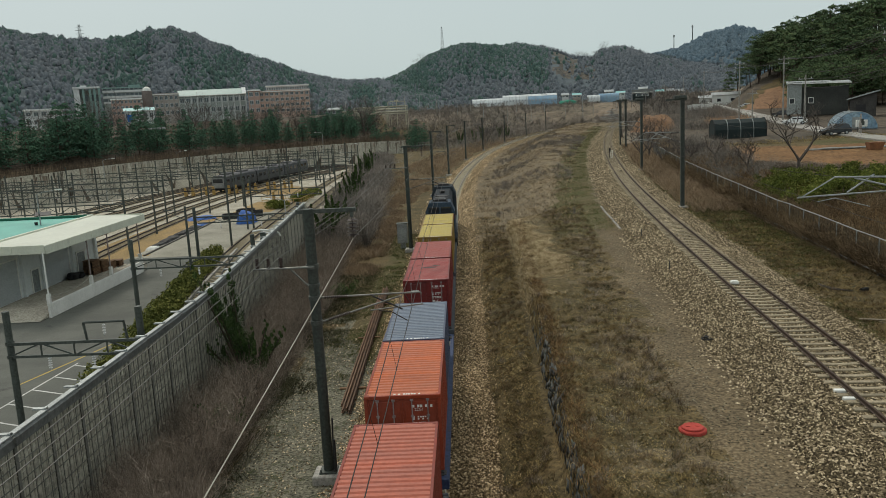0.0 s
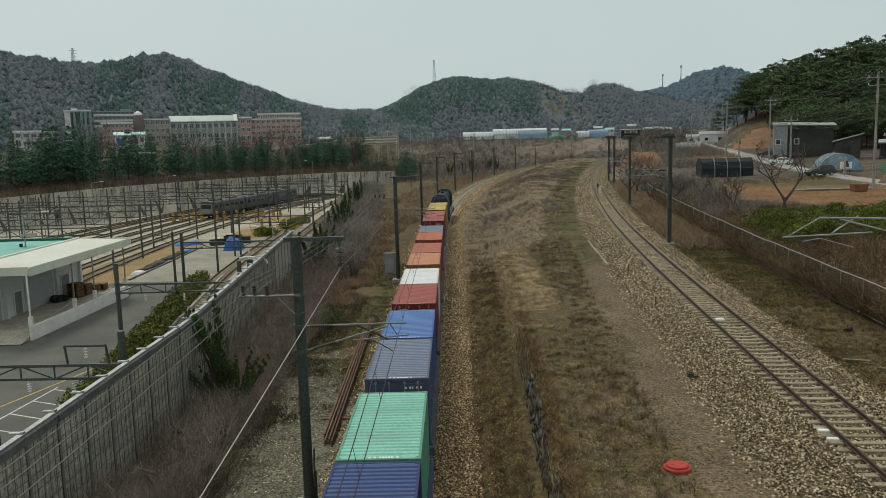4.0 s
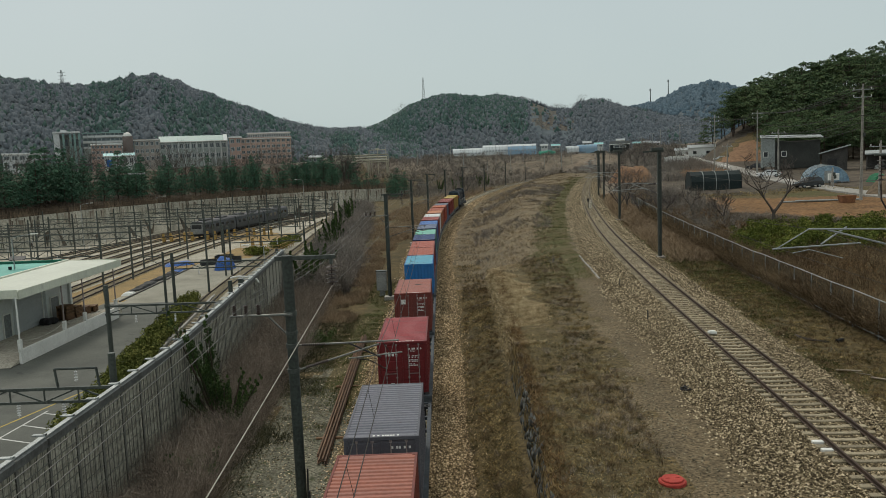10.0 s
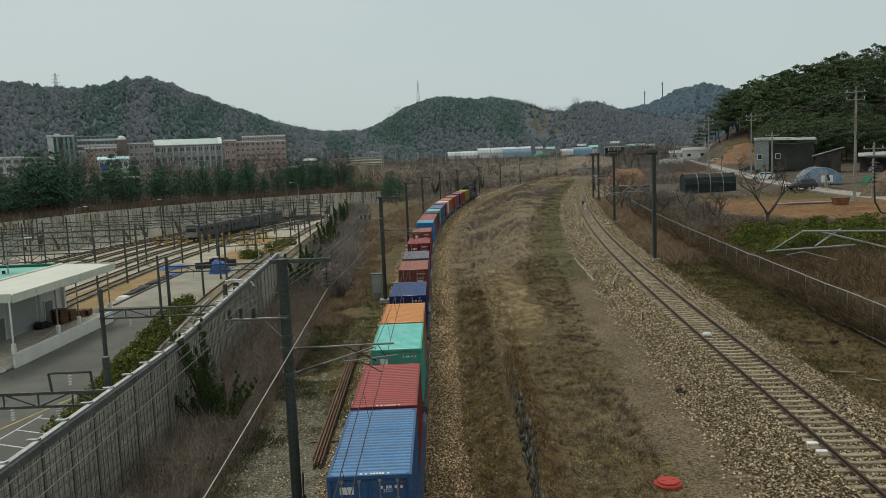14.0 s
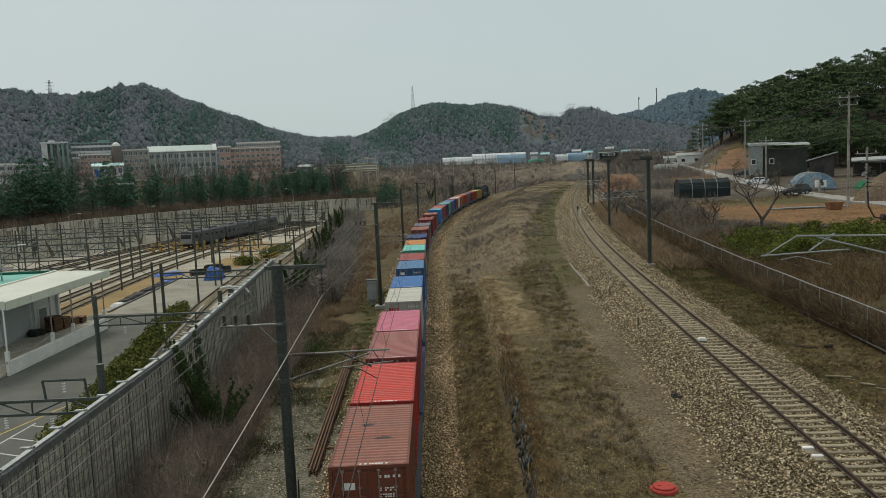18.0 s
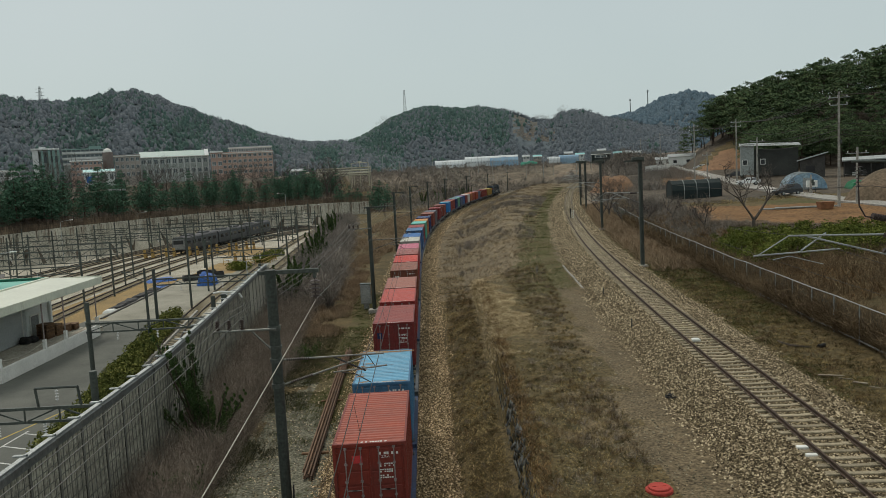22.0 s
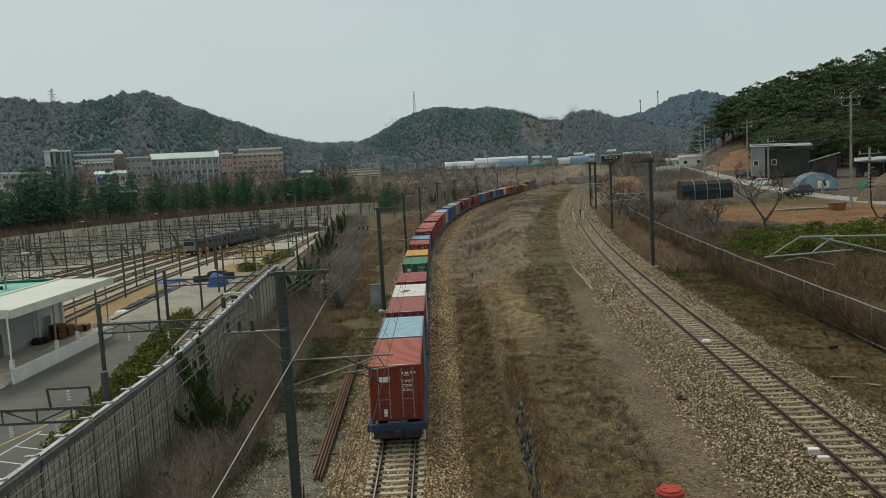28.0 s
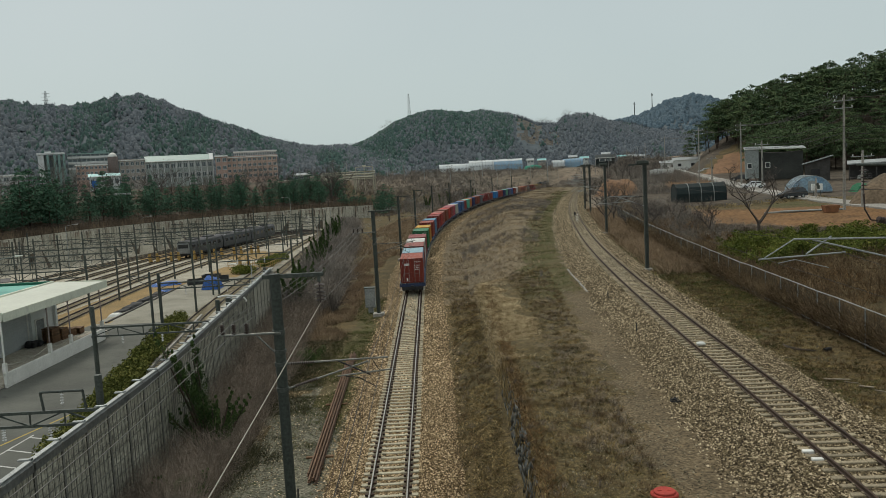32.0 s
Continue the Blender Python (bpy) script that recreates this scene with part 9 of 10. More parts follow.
dm = thing("dome", Matrix.Translation(polar(-22.16, 2.12, 436)), "small white observatory dome on a dark stair tower", "dome")
part("tower", Shape().rod((0, 0, -12), (0, 0, 1), 2.5, 14), surf("far_dark_tower", (0.20, 0.165, 0.15), (0.16, 0.135, 0.125), bump=0), dm)
dsh = Shape()
for k in range(5):
    a0, a1 = math.pi / 2 * k / 5, math.pi / 2 * (k + 1) / 5
    dsh.rod((0, 0, 1 + 2.1 * math.sin(a0)), (0, 0, 1 + 2.1 * math.sin(a1)), 2.1 * math.cos(a0), 16, max(0.05, 2.1 * math.cos(a1)))
part("shell", dsh, WHITE, dm)
# pipe racks of the works
PIPE = surf("cream_pipe", (0.42, 0.40, 0.30), (0.34, 0.32, 0.25), rough=0.5, bump=0)
pr = thing("pipe_rack", Matrix(), "long cream pipe racks of a works behind the trees", "pipe rack")
for k, (az0, az1, el_, d) in enumerate(((-11.86, -4.6, 0.02, 345), (-10.2, -4.7, 0.22, 352), (-8.4, -4.6, 0.40, 356), (-11.8, -8.2, -0.12, 340))):
    a, b = polar(az0, el_, d), polar(az1, el_, d)
    part("pipe", Shape().rod(a, b, 0.30, 8), PIPE, pr)
    part("pipe", Shape().rod(a - Vector((0, 0, 0.8)), b - Vector((0, 0, 0.8)), 0.2, 8), PIPE, pr)
    for q in range(6):
        p = a.lerp(b, q / 5)
        part("trestle", Shape().rod((p.x, p.y, p.z - 7), (p.x, p.y, p.z + 0.2), 0.14, 6), PIPE, pr)
for el_ in (0.05, 0.42, 0.74):
    part("frame_beam", Shape().rod(polar(-5.96, el_, 350), polar(-4.75, el_, 350), 0.17, 6), PIPE, pr)
for az_ in (-5.96, -5.35, -4.75):
    p = polar(az_, -0.3, 350)
    part("frame_post", Shape().rod((p.x, p.y, p.z - 4), (p.x, p.y, p.z + 6.4), 0.18, 6), PIPE, pr)
part("tank", Shape().disc((*polar(-5.35, 0.74, 352).xy, polar(-5.35, 0.74, 352).z), 0.9, 0.7, 12, 0.2), PIPE, pr)
block("works_hut", -10.35, -9.24, 338, 0.0, 2.4, 6, surf("far_green_wall", (0.14, 0.22, 0.16), bump=0), GREY_ROOF, 1, 3, "small green hut at the works", 0.8)
# film greenhouses at the end of the valley
FILM_W = surf("white_greenhouse_film", (0.60, 0.63, 0.63), (0.54, 0.57, 0.58), rough=0.4, scale=0.08, fine=0.8, bump=0, amount=0.2)
FILM_B = surf("blue_greenhouse_film", (0.20, 0.33, 0.47), (0.27, 0.39, 0.49), rough=0.4, scale=0.10, fine=0.6, bump=0, amount=0.3)
for az0, az1, d, el_, r, mat, word in ((0.05, 2.3, 570, -0.02, 5.6, FILM_W, "white film greenhouse with a rounded roof"), (2.2, 4.1, 572, 0.08, 6.2, FILM_W, "white film greenhouse with dark open side"),
                                       (4.0, 6.0, 568, 0.03, 6.6, FILM_B, "blue and white film greenhouse"), (8.2, 9.0, 560, 0.15, 2.6, FILM_W, "small pale greenhouse further off"), (8.9, 10.3, 565, 0.22, 2.8, FILM_B, "pale blue greenhouse further off")):
    a, b = polar(az0, el_, d), polar(az1, el_, d)
    L_ = (b - a).length
    mid = (a + b) / 2
    g = thing("far_greenhouse", pose(mid.x, mid.y, mid.z, rz=math.degrees(math.atan2(b.y - a.y, b.x - a.x)) + 2), word, "greenhouse", "greenhouses at the valley end")
    prof_g = [(r * math.cos(math.pi * q / 10), r * 1.05 * math.sin(math.pi * q / 10)) for q in range(11)]
    part("film", Shape().prism([(x, z) for x, z in prof_g] + [(-r, -3), (r, -3)], -L_ / 2, L_ / 2, Matrix.Rotation(radians(90), 4, "Z")), mat, g)
    if r > 5:
        for k in range(9):
            part("side_vent", Shape().box((-L_ / 2 + L_ * (k + 0.5) / 9, -r * 0.97 - 0.1, r * 0.42), (L_ / 16, 0.3, 0.9), bev=0.05), GREY_ROOF, g)
        part("roof_film", Shape().prism([(r * 1.012 * math.cos(a), r * 1.063 * math.sin(a)) for a in (1.0, 1.3, 1.57, 1.9, 2.2)] + [(0, r * 0.8)], -L_ / 2, L_ / 2, Matrix.Rotation(radians(90), 4, "Z")), FILM_W, g, "paler film over the crown")
    for k in range(9):
        x = -L_ / 2 + L_ * k / 8
        part("hoop", Shape().path([Vector((x, -p_[0] * 1.01, p_[1] * 1.01)) for p_ in prof_g], 0.08, 4), GALV_LIGHT, g)
heap("green_net", polar(6.8, -0.05, 556).x, polar(6.8, -0.05, 556).y, 15, 8, 4.5, surf("bright_green_net", (0.06, 0.30, 0.20), (0.05, 0.24, 0.17), bump=0.3), "bright green netting beside the greenhouses", "netting", z=polar(6.8, -0.2, 556).z)
block("dark_barn", 11.2, 12.5, 540, 0.12, 3.2, 10, DARK_NET, DARK_NET, 1, 1, "dark barn with a pale gable far down the valley", 2.0)
for k, (az_, el_, d, w) in enumerate(((13.0, 0.2, 545, 5), (13.6, 0.25, 560, 6), (14.3, 0.2, 570, 6), (10.4, 0.28, 590, 6), (9.6, 0.42, 600, 6), (11.9, 0.5, 605, 6), (7.4, 0.3, 590, 6), (6.6, 0.35, 596, 5), (8.4, 0.1, 560, 5))):
    block("far_house", az_ - w / d * 28, az_ + w / d * 28, d, el_, 2.3, 6, WALL_WHITE if k % 2 else WALL_BROWN, GREY_ROOF if k % 3 else TEAL_ROOF, 1, 2, "small far house at the foot of the hill", 1.3, "house", "far houses")
for k in range(26):
    az_ = -14 + 29 * (k + 0.5) / 26 + random.uniform(-0.4, 0.4)
    d = random.uniform(370, 520)
    p = polar(az_, 0.0, d)
    z = min(13.5, max(6, gz1(p.x, p.y)))
    lp = thing("far_lamp_post" if k % 2 else "far_pole", Matrix.Translation((p.x, p.y, z - 1)), "thin pole with a curved lamp arm far off" if k % 2 else "thin grey pole far down the valley", "pole", "far poles")
    h = random.uniform(8, 11)
    part("pole", Shape().rod((0, 0, 0), (0, 0, h), 0.16, 6, 0.1), GALV_LIGHT if k % 2 else CONCRETE, lp)
    part("arm", Shape().path([Vector((-1.8, 0, h + 0.1)), Vector((-0.9, 0, h + 0.55)), Vector((0, 0, h)), Vector((0.9, 0, h + 0.55)), Vector((1.8, 0, h + 0.1))], 0.09, 5) if k % 2 else Shape().beam((-0.9, 0, h - 0.5), (0.9, 0, h - 0.5), 0.12, 0.12), GALV_LIGHT, lp)
for k in range(10):
    az_ = -27.5 + 14.5 * (k + 0.5) / 10 + random.uniform(-0.4, 0.4)
    p = polar(az_, 0.0, random.uniform(372, 400))
    lp = thing("far_lamp_post", Matrix.Translation((p.x, p.y, 14)), "pale street lamp with an arched arm behind the pines", "street lamp", "far street lamps")
    part("pole", Shape().rod((0, 0, -6), (0, 0, 6.0), 0.16, 6, 0.1), GALV_LIGHT, lp)
    part("arm", Shape().path([Vector((0, 0, 6)), Vector((-1.0, 0, 7)), Vector((-2.4, 0, 7.2)), Vector((-3.4, 0, 6.8))], 0.10, 5), GALV_LIGHT, lp)


# ---- trees ----
def limb(sh, a, d, length, r, depth, rng, spread=0.55, n=4):
    """A tapering branch that forks."""
    a = Vector(a)
    d = Vector(d).normalized()
    segs = 3
    p = a
    for k in range(segs):
        d = (d + Vector((rng.uniform(-1, 1), rng.uniform(-1, 1), rng.uniform(-0.2, 0.6))) * 0.16).normalized()
        q = p + d * length / segs
        sh.rod(p, q, r * (1 - 0.45 * k / segs), n, r * (1 - 0.45 * (k + 1) / segs), cap=False)
        p = q
        if depth and k:
            for _ in range(rng.choice((1, 2))):
                s = Vector((rng.uniform(-1, 1), rng.uniform(-1, 1), rng.uniform(-0.1, 0.8)))
                limb(sh, p, d * (1 - spread) + s * spread, length * rng.uniform(0.5, 0.75), r * 0.62, depth - 1, rng, spread, max(3, n - 1))
    return p


def bare_tree_mesh(seed, h, trunk=0.35, r=0.16, depth=3, spread=0.6):
    rng = random.Random(seed)
    t, b = Shape(), Shape()
    t.rod((0, 0, -0.3), (0.05, 0, h * trunk), r * 1.25, 8, r * 0.85, cap=False)
    for k in range(4):
        a = k * 1.6 + rng.uniform(-0.4, 0.4)
        limb(b, (0.05, 0, h * trunk * rng.uniform(0.8, 1.0)), (math.cos(a) * 0.8, math.sin(a) * 0.8, 0.9), h * 0.5, r * 0.6, depth, rng, spread)
    return t.mesh("trunk", BARK_GREY), b.mesh("branch_crown", BARK_GREY)


def pine_meshes(seed, h, low=0.12, wide=0.30):
    """A broad young pine: whorls of rising branches, each hung with pads of needles."""
    rng = random.Random(seed)
    t = Shape()
    lean = Vector((rng.uniform(-0.05, 0.05), rng.uniform(-0.05, 0.05), 1))
    t.rod((0, 0, -0.6), lean * h * 0.96, 0.18, 6, 0.03, cap=False)
    cs, rs = [], []
    tiers = 11
    for k in range(tiers):
        u = min(1.0, max(0.0, (k + rng.uniform(-0.25, 0.25)) / (tiers - 1)))
        z = h * (low + (0.97 - low) * u)
        reach = h * wide * (1 - u ** 1.5) * rng.uniform(0.8, 1.15) + 0.2
        n = 7 if k < 7 else 4
        a0 = rng.uniform(0, 6.28)
        for j in range(n):
            a = a0 + 6.28 * j / n + rng.uniform(-0.4, 0.4)
            rr = reach * rng.uniform(0.5, 1.15)
            root = lean * z
            tip = root + Vector((rr * math.cos(a), rr * math.sin(a), rr * rng.uniform(0.05, 0.42)))
            if rr > 0.8:
                t.rod(root, tip, 0.045, 3, 0.012, cap=False)
            for s in (0.5, 1.0) if rr > 1.2 else (0.9,):
                cs.append(root.lerp(tip, s))
                rs.append((0.42 + 0.17 * rr) * rng.uniform(0.8, 1.3))
    v, f = pads(np.array(cs), np.array(rs), max(8, int(2100 / len(cs))), h * 0.0145, 0.42, 0.2)
    return t.mesh("trunk", BARK), cloud("crown", v, f, LEAF_BELT)


def tall_pine_meshes(seed, h, needles=2600):
    """An old red pine: bare leaning trunk, crooked limbs, a broken crown of flat dark pads."""
    rng = random.Random(seed)
    t = Shape()
    p, way = Vector((0, 0, -0.6)), [Vector((0, 0, -0.6))]
    d = Vector((rng.uniform(-0.1, 0.1), rng.uniform(-0.1, 0.1), 1))
    for k in range(6):
        q = p + (d + Vector((rng.uniform(-0.12, 0.12), rng.uniform(-0.12, 0.12), 0))) * (h * 0.92 + 0.6) / 6
        t.rod(p, q, 0.19 * (1 - k / 8), 6, 0.19 * (1 - (k + 1) / 8), cap=False)
        p = q
        way.append(q)
    cs, rs = [], []
    for k in range(15):
        u = 0.40 + 0.60 * (k + rng.uniform(-0.3, 0.3)) / 14
        f_ = min(5.999, max(0.0, u * 6))
        root = way[int(f_)].lerp(way[int(f_) + 1], f_ - int(f_))
        reach = h * 0.30 * (max(0.0, 1 - ((u - 0.55) / 0.5) ** 2)) ** 0.5 * rng.uniform(0.55, 1.15) + 0.3
        a = k * 2.4 + rng.uniform(-0.5, 0.5)
        tip = root + Vector((reach * math.cos(a), reach * math.sin(a), reach * rng.uniform(-0.05, 0.25) + 0.15))
        t.rod(root, tip, 0.07, 4, 0.02, cap=False)
        for s in (0.55, 1.0) if reach > 1.5 else (0.9,):
            cs.append(root.lerp(tip, s) + Vector((rng.uniform(-0.4, 0.4), rng.uniform(-0.4, 0.4), 0)))
            rs.append((0.75 + 0.22 * reach) * rng.uniform(0.75, 1.25))
        if rng.random() < 0.6:
            cs.append(root.lerp(tip, 0.8) + Vector((rng.uniform(-0.9, 0.9), rng.uniform(-0.9, 0.9), 0.2)))
            rs.append(0.8 * rng.uniform(0.75, 1.25))
    v, f = pads(np.array(cs), np.array(rs), max(10, int(needles / len(cs))), h * 0.0125 * (2600 / needles) ** 0.5, 0.35, 0.12)
    return t.mesh("trunk", BARK), cloud("crown", v, f, LEAF_PINE)


PINES = [pine_meshes(s, h) for s, h in ((1, 11), (2, 12.5), (3, 10), (4, 13), (5, 9))]
TALL = [tall_pine_meshes(s, h) for s, h in ((6, 12.5), (7, 13.5), (8, 11.5), (9, 12), (10, 13))]
BARES = [bare_tree_mesh(s, h, tr, r, 3) for s, h, tr, r in ((11, 9, 0.35, 0.14), (12, 10, 0.4, 0.16), (13, 8, 0.3, 0.13))]
FRUIT = [bare_tree_mesh(s, h, 0.25, 0.15, 4, 0.72) for s, h in ((21, 5.6), (22, 4.2), (23, 3.6))]


def plant(kind, meshes, p, s, label, cat, group, rz=None):
    t = thing(kind, Matrix.Translation(p) @ Matrix.Rotation(random.uniform(0, 6.28) if rz is None else rz, 4, "Z"), label, cat, group)
    t.scale = (s, s, s)
    for nm, me in zip(("trunk", "crown" if kind.endswith("pine_tree") else "branch_crown"), meshes):
        part(nm, me, None, t)
    return t


for k in range(40):
    az_ = random.uniform(-31, -3.2)
    d = random.uniform(225, 350)
    p = polar(az_, 0, d)
    back = float(behind_ret(p.x, p.y))
    if not 14 < back < 75:
        continue
    z = gz1(p.x, p.y)
    want = 0.9 if az_ < -12 else 0.75
    if az_ > -9.5 and random.random() < 0.35:
        continue
    plant("pine_tree", random.choice(PINES), (p.x, p.y, z - 0.2), want * random.uniform(0.7, 1.05), "dark green pine on the bank behind the yard", "pine tree", "pines behind the yard")
for k in range(22):
    az_ = -11.0 + 7.6 * k / 21 + random.uniform(-0.2, 0.2)
    p = polar(az_, 0, random.uniform(272, 305))
    plant("pine_tree", random.choice(PINES), (p.x, p.y, gz1(p.x, p.y) - 0.2), random.uniform(0.62, 0.86), "dark green pine before the pipe racks", "pine tree", "pines behind the yard")
# big pines in a belt on the bank just behind the wall
for k in range(60):
    t = k / 59
    az_ = -33 + 29.0 * t + random.uniform(-0.35, 0.35)
    if (az_ > -13 and k % 3 == 0) or random.random() < 0.24:
        continue
    for back in ((5.0, 11.5) if k % 2 else (8.0, 15.0)):
        d = 120.0
        while float(behind_ret(*polar(az_, 0, d).xy)) < back and d < 330:
            d += 1.5
        p = polar(az_, 0, d)
        if d < 320:
            plant("pine_tree", random.choice(PINES), (p.x, p.y, gz1(p.x, p.y) - 0.2), (0.98 if az_ < -22.5 else 0.84 if az_ < -15 else 0.76) * random.uniform(0.7, 1.12), "broad dark green pine on the bank behind the yard", "pine tree", "pines behind the yard")
for k in range(46):
    az_ = random.uniform(-30, -7)
    back, d = random.uniform(13, 34), 120.0
    while float(behind_ret(*polar(az_, 0, d).xy)) < back and d < 330:
        d += 1.5
    p = polar(az_, 0, d)
    plant("bare_tree", random.choice(BARES), (p.x, p.y, gz1(p.x, p.y) - 0.2), random.uniform(0.9, 1.3), "leafless grey tree among the pines", "bare tree", "leafless trees")
for k in range(44):
    az_ = random.uniform(-30, 2)
    d = random.uniform(265, 350)
    p = polar(az_, 0, d)
    if float(behind_ret(p.x, p.y)) < 3:
        continue
    plant("bare_tree", random.choice(BARES), (p.x, p.y, gz1(p.x, p.y) - 0.2), random.uniform(0.6, 0.95), "leafless grey tree on the bank behind the yard", "bare tree", "leafless trees")
WOOD_PINES = [tall_pine_meshes(s, h, 1000) for s, h in ((61, 12.5), (62, 13.5), (63, 11.5))]
deep = {0: ([], []), 1: ([], [])}
for k in range(340):
    az_ = random.uniform(19.0, 34)
    t = random.uniform(0.02, 1.0) ** 0.8
    if az_ < 20.5 and random.random() < 0.55:
        continue
    d = 272 + 62 * t if az_ < 21.4 else 214 + 118 * t
    p = polar(az_, 0, d)
    z = max(gz1(p.x, p.y), float(hill_height("pine", np.array(az_), np.array(d)))) - 0.3
    s = (0.62 + 0.0016 * d) * random.uniform(0.72, 1.05)
    if d < 262 or az_ < 20.6:
        plant("pine_tree", random.choice(TALL), (p.x, p.y, z), s, "tall dark pine on the slope behind the farm", "pine tree", "pines on the slope")
        continue
    # the wood behind the first rows
    a = random.uniform(0, 6.28)
    m = np.array([[math.cos(a), math.sin(a), 0], [-math.sin(a), math.cos(a), 0], [0, 0, 1]]) * s
    for q, me in enumerate(random.choice(WOOD_PINES)):
        co = np.empty(len(me.vertices) * 3)
        me.vertices.foreach_get("co", co)
        vs, fs = deep[q]
        base = sum(len(c) for c in vs)
        vs.append(co.reshape(-1, 3) @ m + (p.x, p.y, z))
        fs += [tuple(i + base for i in pl.vertices) for pl in me.polygons]
for q, nm, mat in ((0, "wood_trunks", BARK), (1, "pine_wood", LEAF_PINE)):
    tagged(new(nm, cloud(nm, np.concatenate(deep[q][0]), np.array(deep[q][1]), mat)), "dense dark pine wood on the slope behind the farm", "pine wood", kind="stuff")
for az_, d, s in ((18.05, 300, 0.95), (18.6, 315, 1.0), (18.85, 296, 0.85), (17.55, 330, 0.7)):
    p = polar(az_, 0, d)
    plant("pine_tree", TALL[int(d) % 5], (p.x, p.y, float(hill_height("pine", np.array(az_), np.array(float(d)))) - 0.3), s, "lone tall pine at the edge of the wood", "pine tree", "pines on the slope")
for k in range(34):
    az_ = random.uniform(9.5, 16.4)
    d = random.uniform(215, 420)
    p = polar(az_, 0, d)
    if float(xr(p.y)) + 9 > p.x:
        continue
    plant("bare_tree", random.choice(BARES), (p.x, p.y, gz1(p.x, p.y) - 0.2), random.uniform(0.5, 0.85), "leafless brown tree beside the farm road", "bare tree", "leafless trees")
for k in range(22):
    az_ = random.uniform(5.0, 9.6) if k < 14 else random.uniform(-26, 0)
    which = "left" if az_ < -6 else "middle"
    d1 = RIDGES[which][0]
    p = polar(az_, 0, d1 * 0.995)
    plant("bare_tree", random.choice(BARES), (p.x, p.y, float(hill_height(which, np.array(az_), np.array(d1 * 0.995))) - 1.0), random.uniform(0.55, 0.85), "leafless tree on the ridge", "bare tree", "trees on the ridge")
for (x, y_), s, m in (((33.9, 84.5), 1.2, 0), ((31.0, 91.5), 0.85, 1), ((32.1, 107.3), 0.95, 2), ((29.6, 112), 0.95, 1), ((27.5, 132), 1.1, 0), ((30.5, 140), 1.2, 0), ((29, 124), 1.0, 2)):
    plant("fruit_tree", FRUIT[m], (x, y_, gz1(x, y_) - 0.1), s, "pruned leafless fruit tree at the field edge", "fruit tree", "fruit trees")


def spire_tree(x, y_, h, spires, seed, lean=(0, 0)):
    """A juniper of several leaning spires."""
    rng = random.Random(seed)
    t = thing("juniper_tree", Matrix.Translation((x, y_, gz1(x, y_))), "dark green juniper with pointed spires by the barrier", "juniper", "junipers along the barrier")
    tr = Shape()
    cs, rs = [], []
    for k in range(spires):
        a = rng.uniform(0, 6.28)
        base = Vector((0.45 * math.cos(a), 0.45 * math.sin(a), rng.uniform(0, 0.3) * h))
        hh = h * rng.uniform(0.5, 1.0)
        far_ = rng.uniform(1.5, 4.0)
        tip = Vector((base.x * far_, base.y * far_, 0)) + Vector((lean[0] + rng.uniform(-0.5, 0.5), lean[1] + rng.uniform(-0.4, 0.4), hh))
        tr.rod((0, 0, -0.2), tip * 0.85, 0.08, 6, 0.02, cap=False)
        for q in range(13):
            u = (q + 0.5) / 13
            cs.append(base.lerp(tip, u) + Vector((rng.uniform(-0.12, 0.12), rng.uniform(-0.12, 0.12), 0)))
            rs.append((0.19 * (1 - u ** 2.5) + 0.04) * h / 5.5 * rng.uniform(0.75, 1.3))
    part("trunk", tr, BARK, t)
    v, f = leaves(np.array(cs), np.array(rs), 110 if y_ < 60 else 70, 0.036 if y_ < 60 else 0.085, 1.6)
    part("crown", cloud("crown", v, f, LEAF_JUNIPER), None, t)


spire_tree(-12.17, 38.53, 6.4, 10, 3, (-1.3, -0.2))
spire_tree(-11.67, 37.73, 3.6, 8, 4, (0.2, -0.2))
spire_tree(-11.4, 32.6, 1.6, 3, 5)
for k, (y_, h) in enumerate(((80, 5.0), (85, 5.6), (91, 4.6), (108, 4.6), (114, 5.6), (121, 5.2), (136, 5.0), (148, 5.4), (158, 5.0), (170, 5.2), (182, 4.8), (195, 5.0))):
    spire_tree(float(x_wall(y_)) + 2.0 + (k % 3) * 0.5, y_, h, 8, 30 + k)
for k in range(10):
    p = polar(-1.0 + 0.9 * k + random.uniform(-0.3, 0.3), 0, random.uniform(300, 345))
    if p.x < float(xl(p.y)) - 9:
        spire_tree(p.x, p.y, random.uniform(4.5, 7), 5, 60 + k)

# ---- hedges and shrubs ----
hc, hr = [], []
for k in range(520):
    t = random.random()
    w = 2.6 * (1 - 0.3 * t)
    x = -22.6 - 8.6 * t + random.uniform(-0.5, 0.5) * w
    y_ = 43 + 49 * t
    hc.append((x, y_, YZ + 0.5 + 0.45 * random.random()))
    hr.append(random.uniform(0.4, 0.65))
v, f = leaves(np.array(hc), np.array(hr), 60, 0.085, 0.9)
hedge = thing("clipped_hedge", Matrix(), "clipped yellow-green hedge between road and sidings", "hedge")
part("foliage", cloud("foliage", v, f, LEAF_HEDGE), None, hedge)
hs_ = Shape()
for k in range(0, 520, 3):
    x, y_, z = hc[k]
    hs_.rod((x, y_, YZ - 0.05), (x, y_, z), 0.02, 4, cap=False)
part("stems", hs_, BARK_GREY, hedge)["kind"] = "stuff"
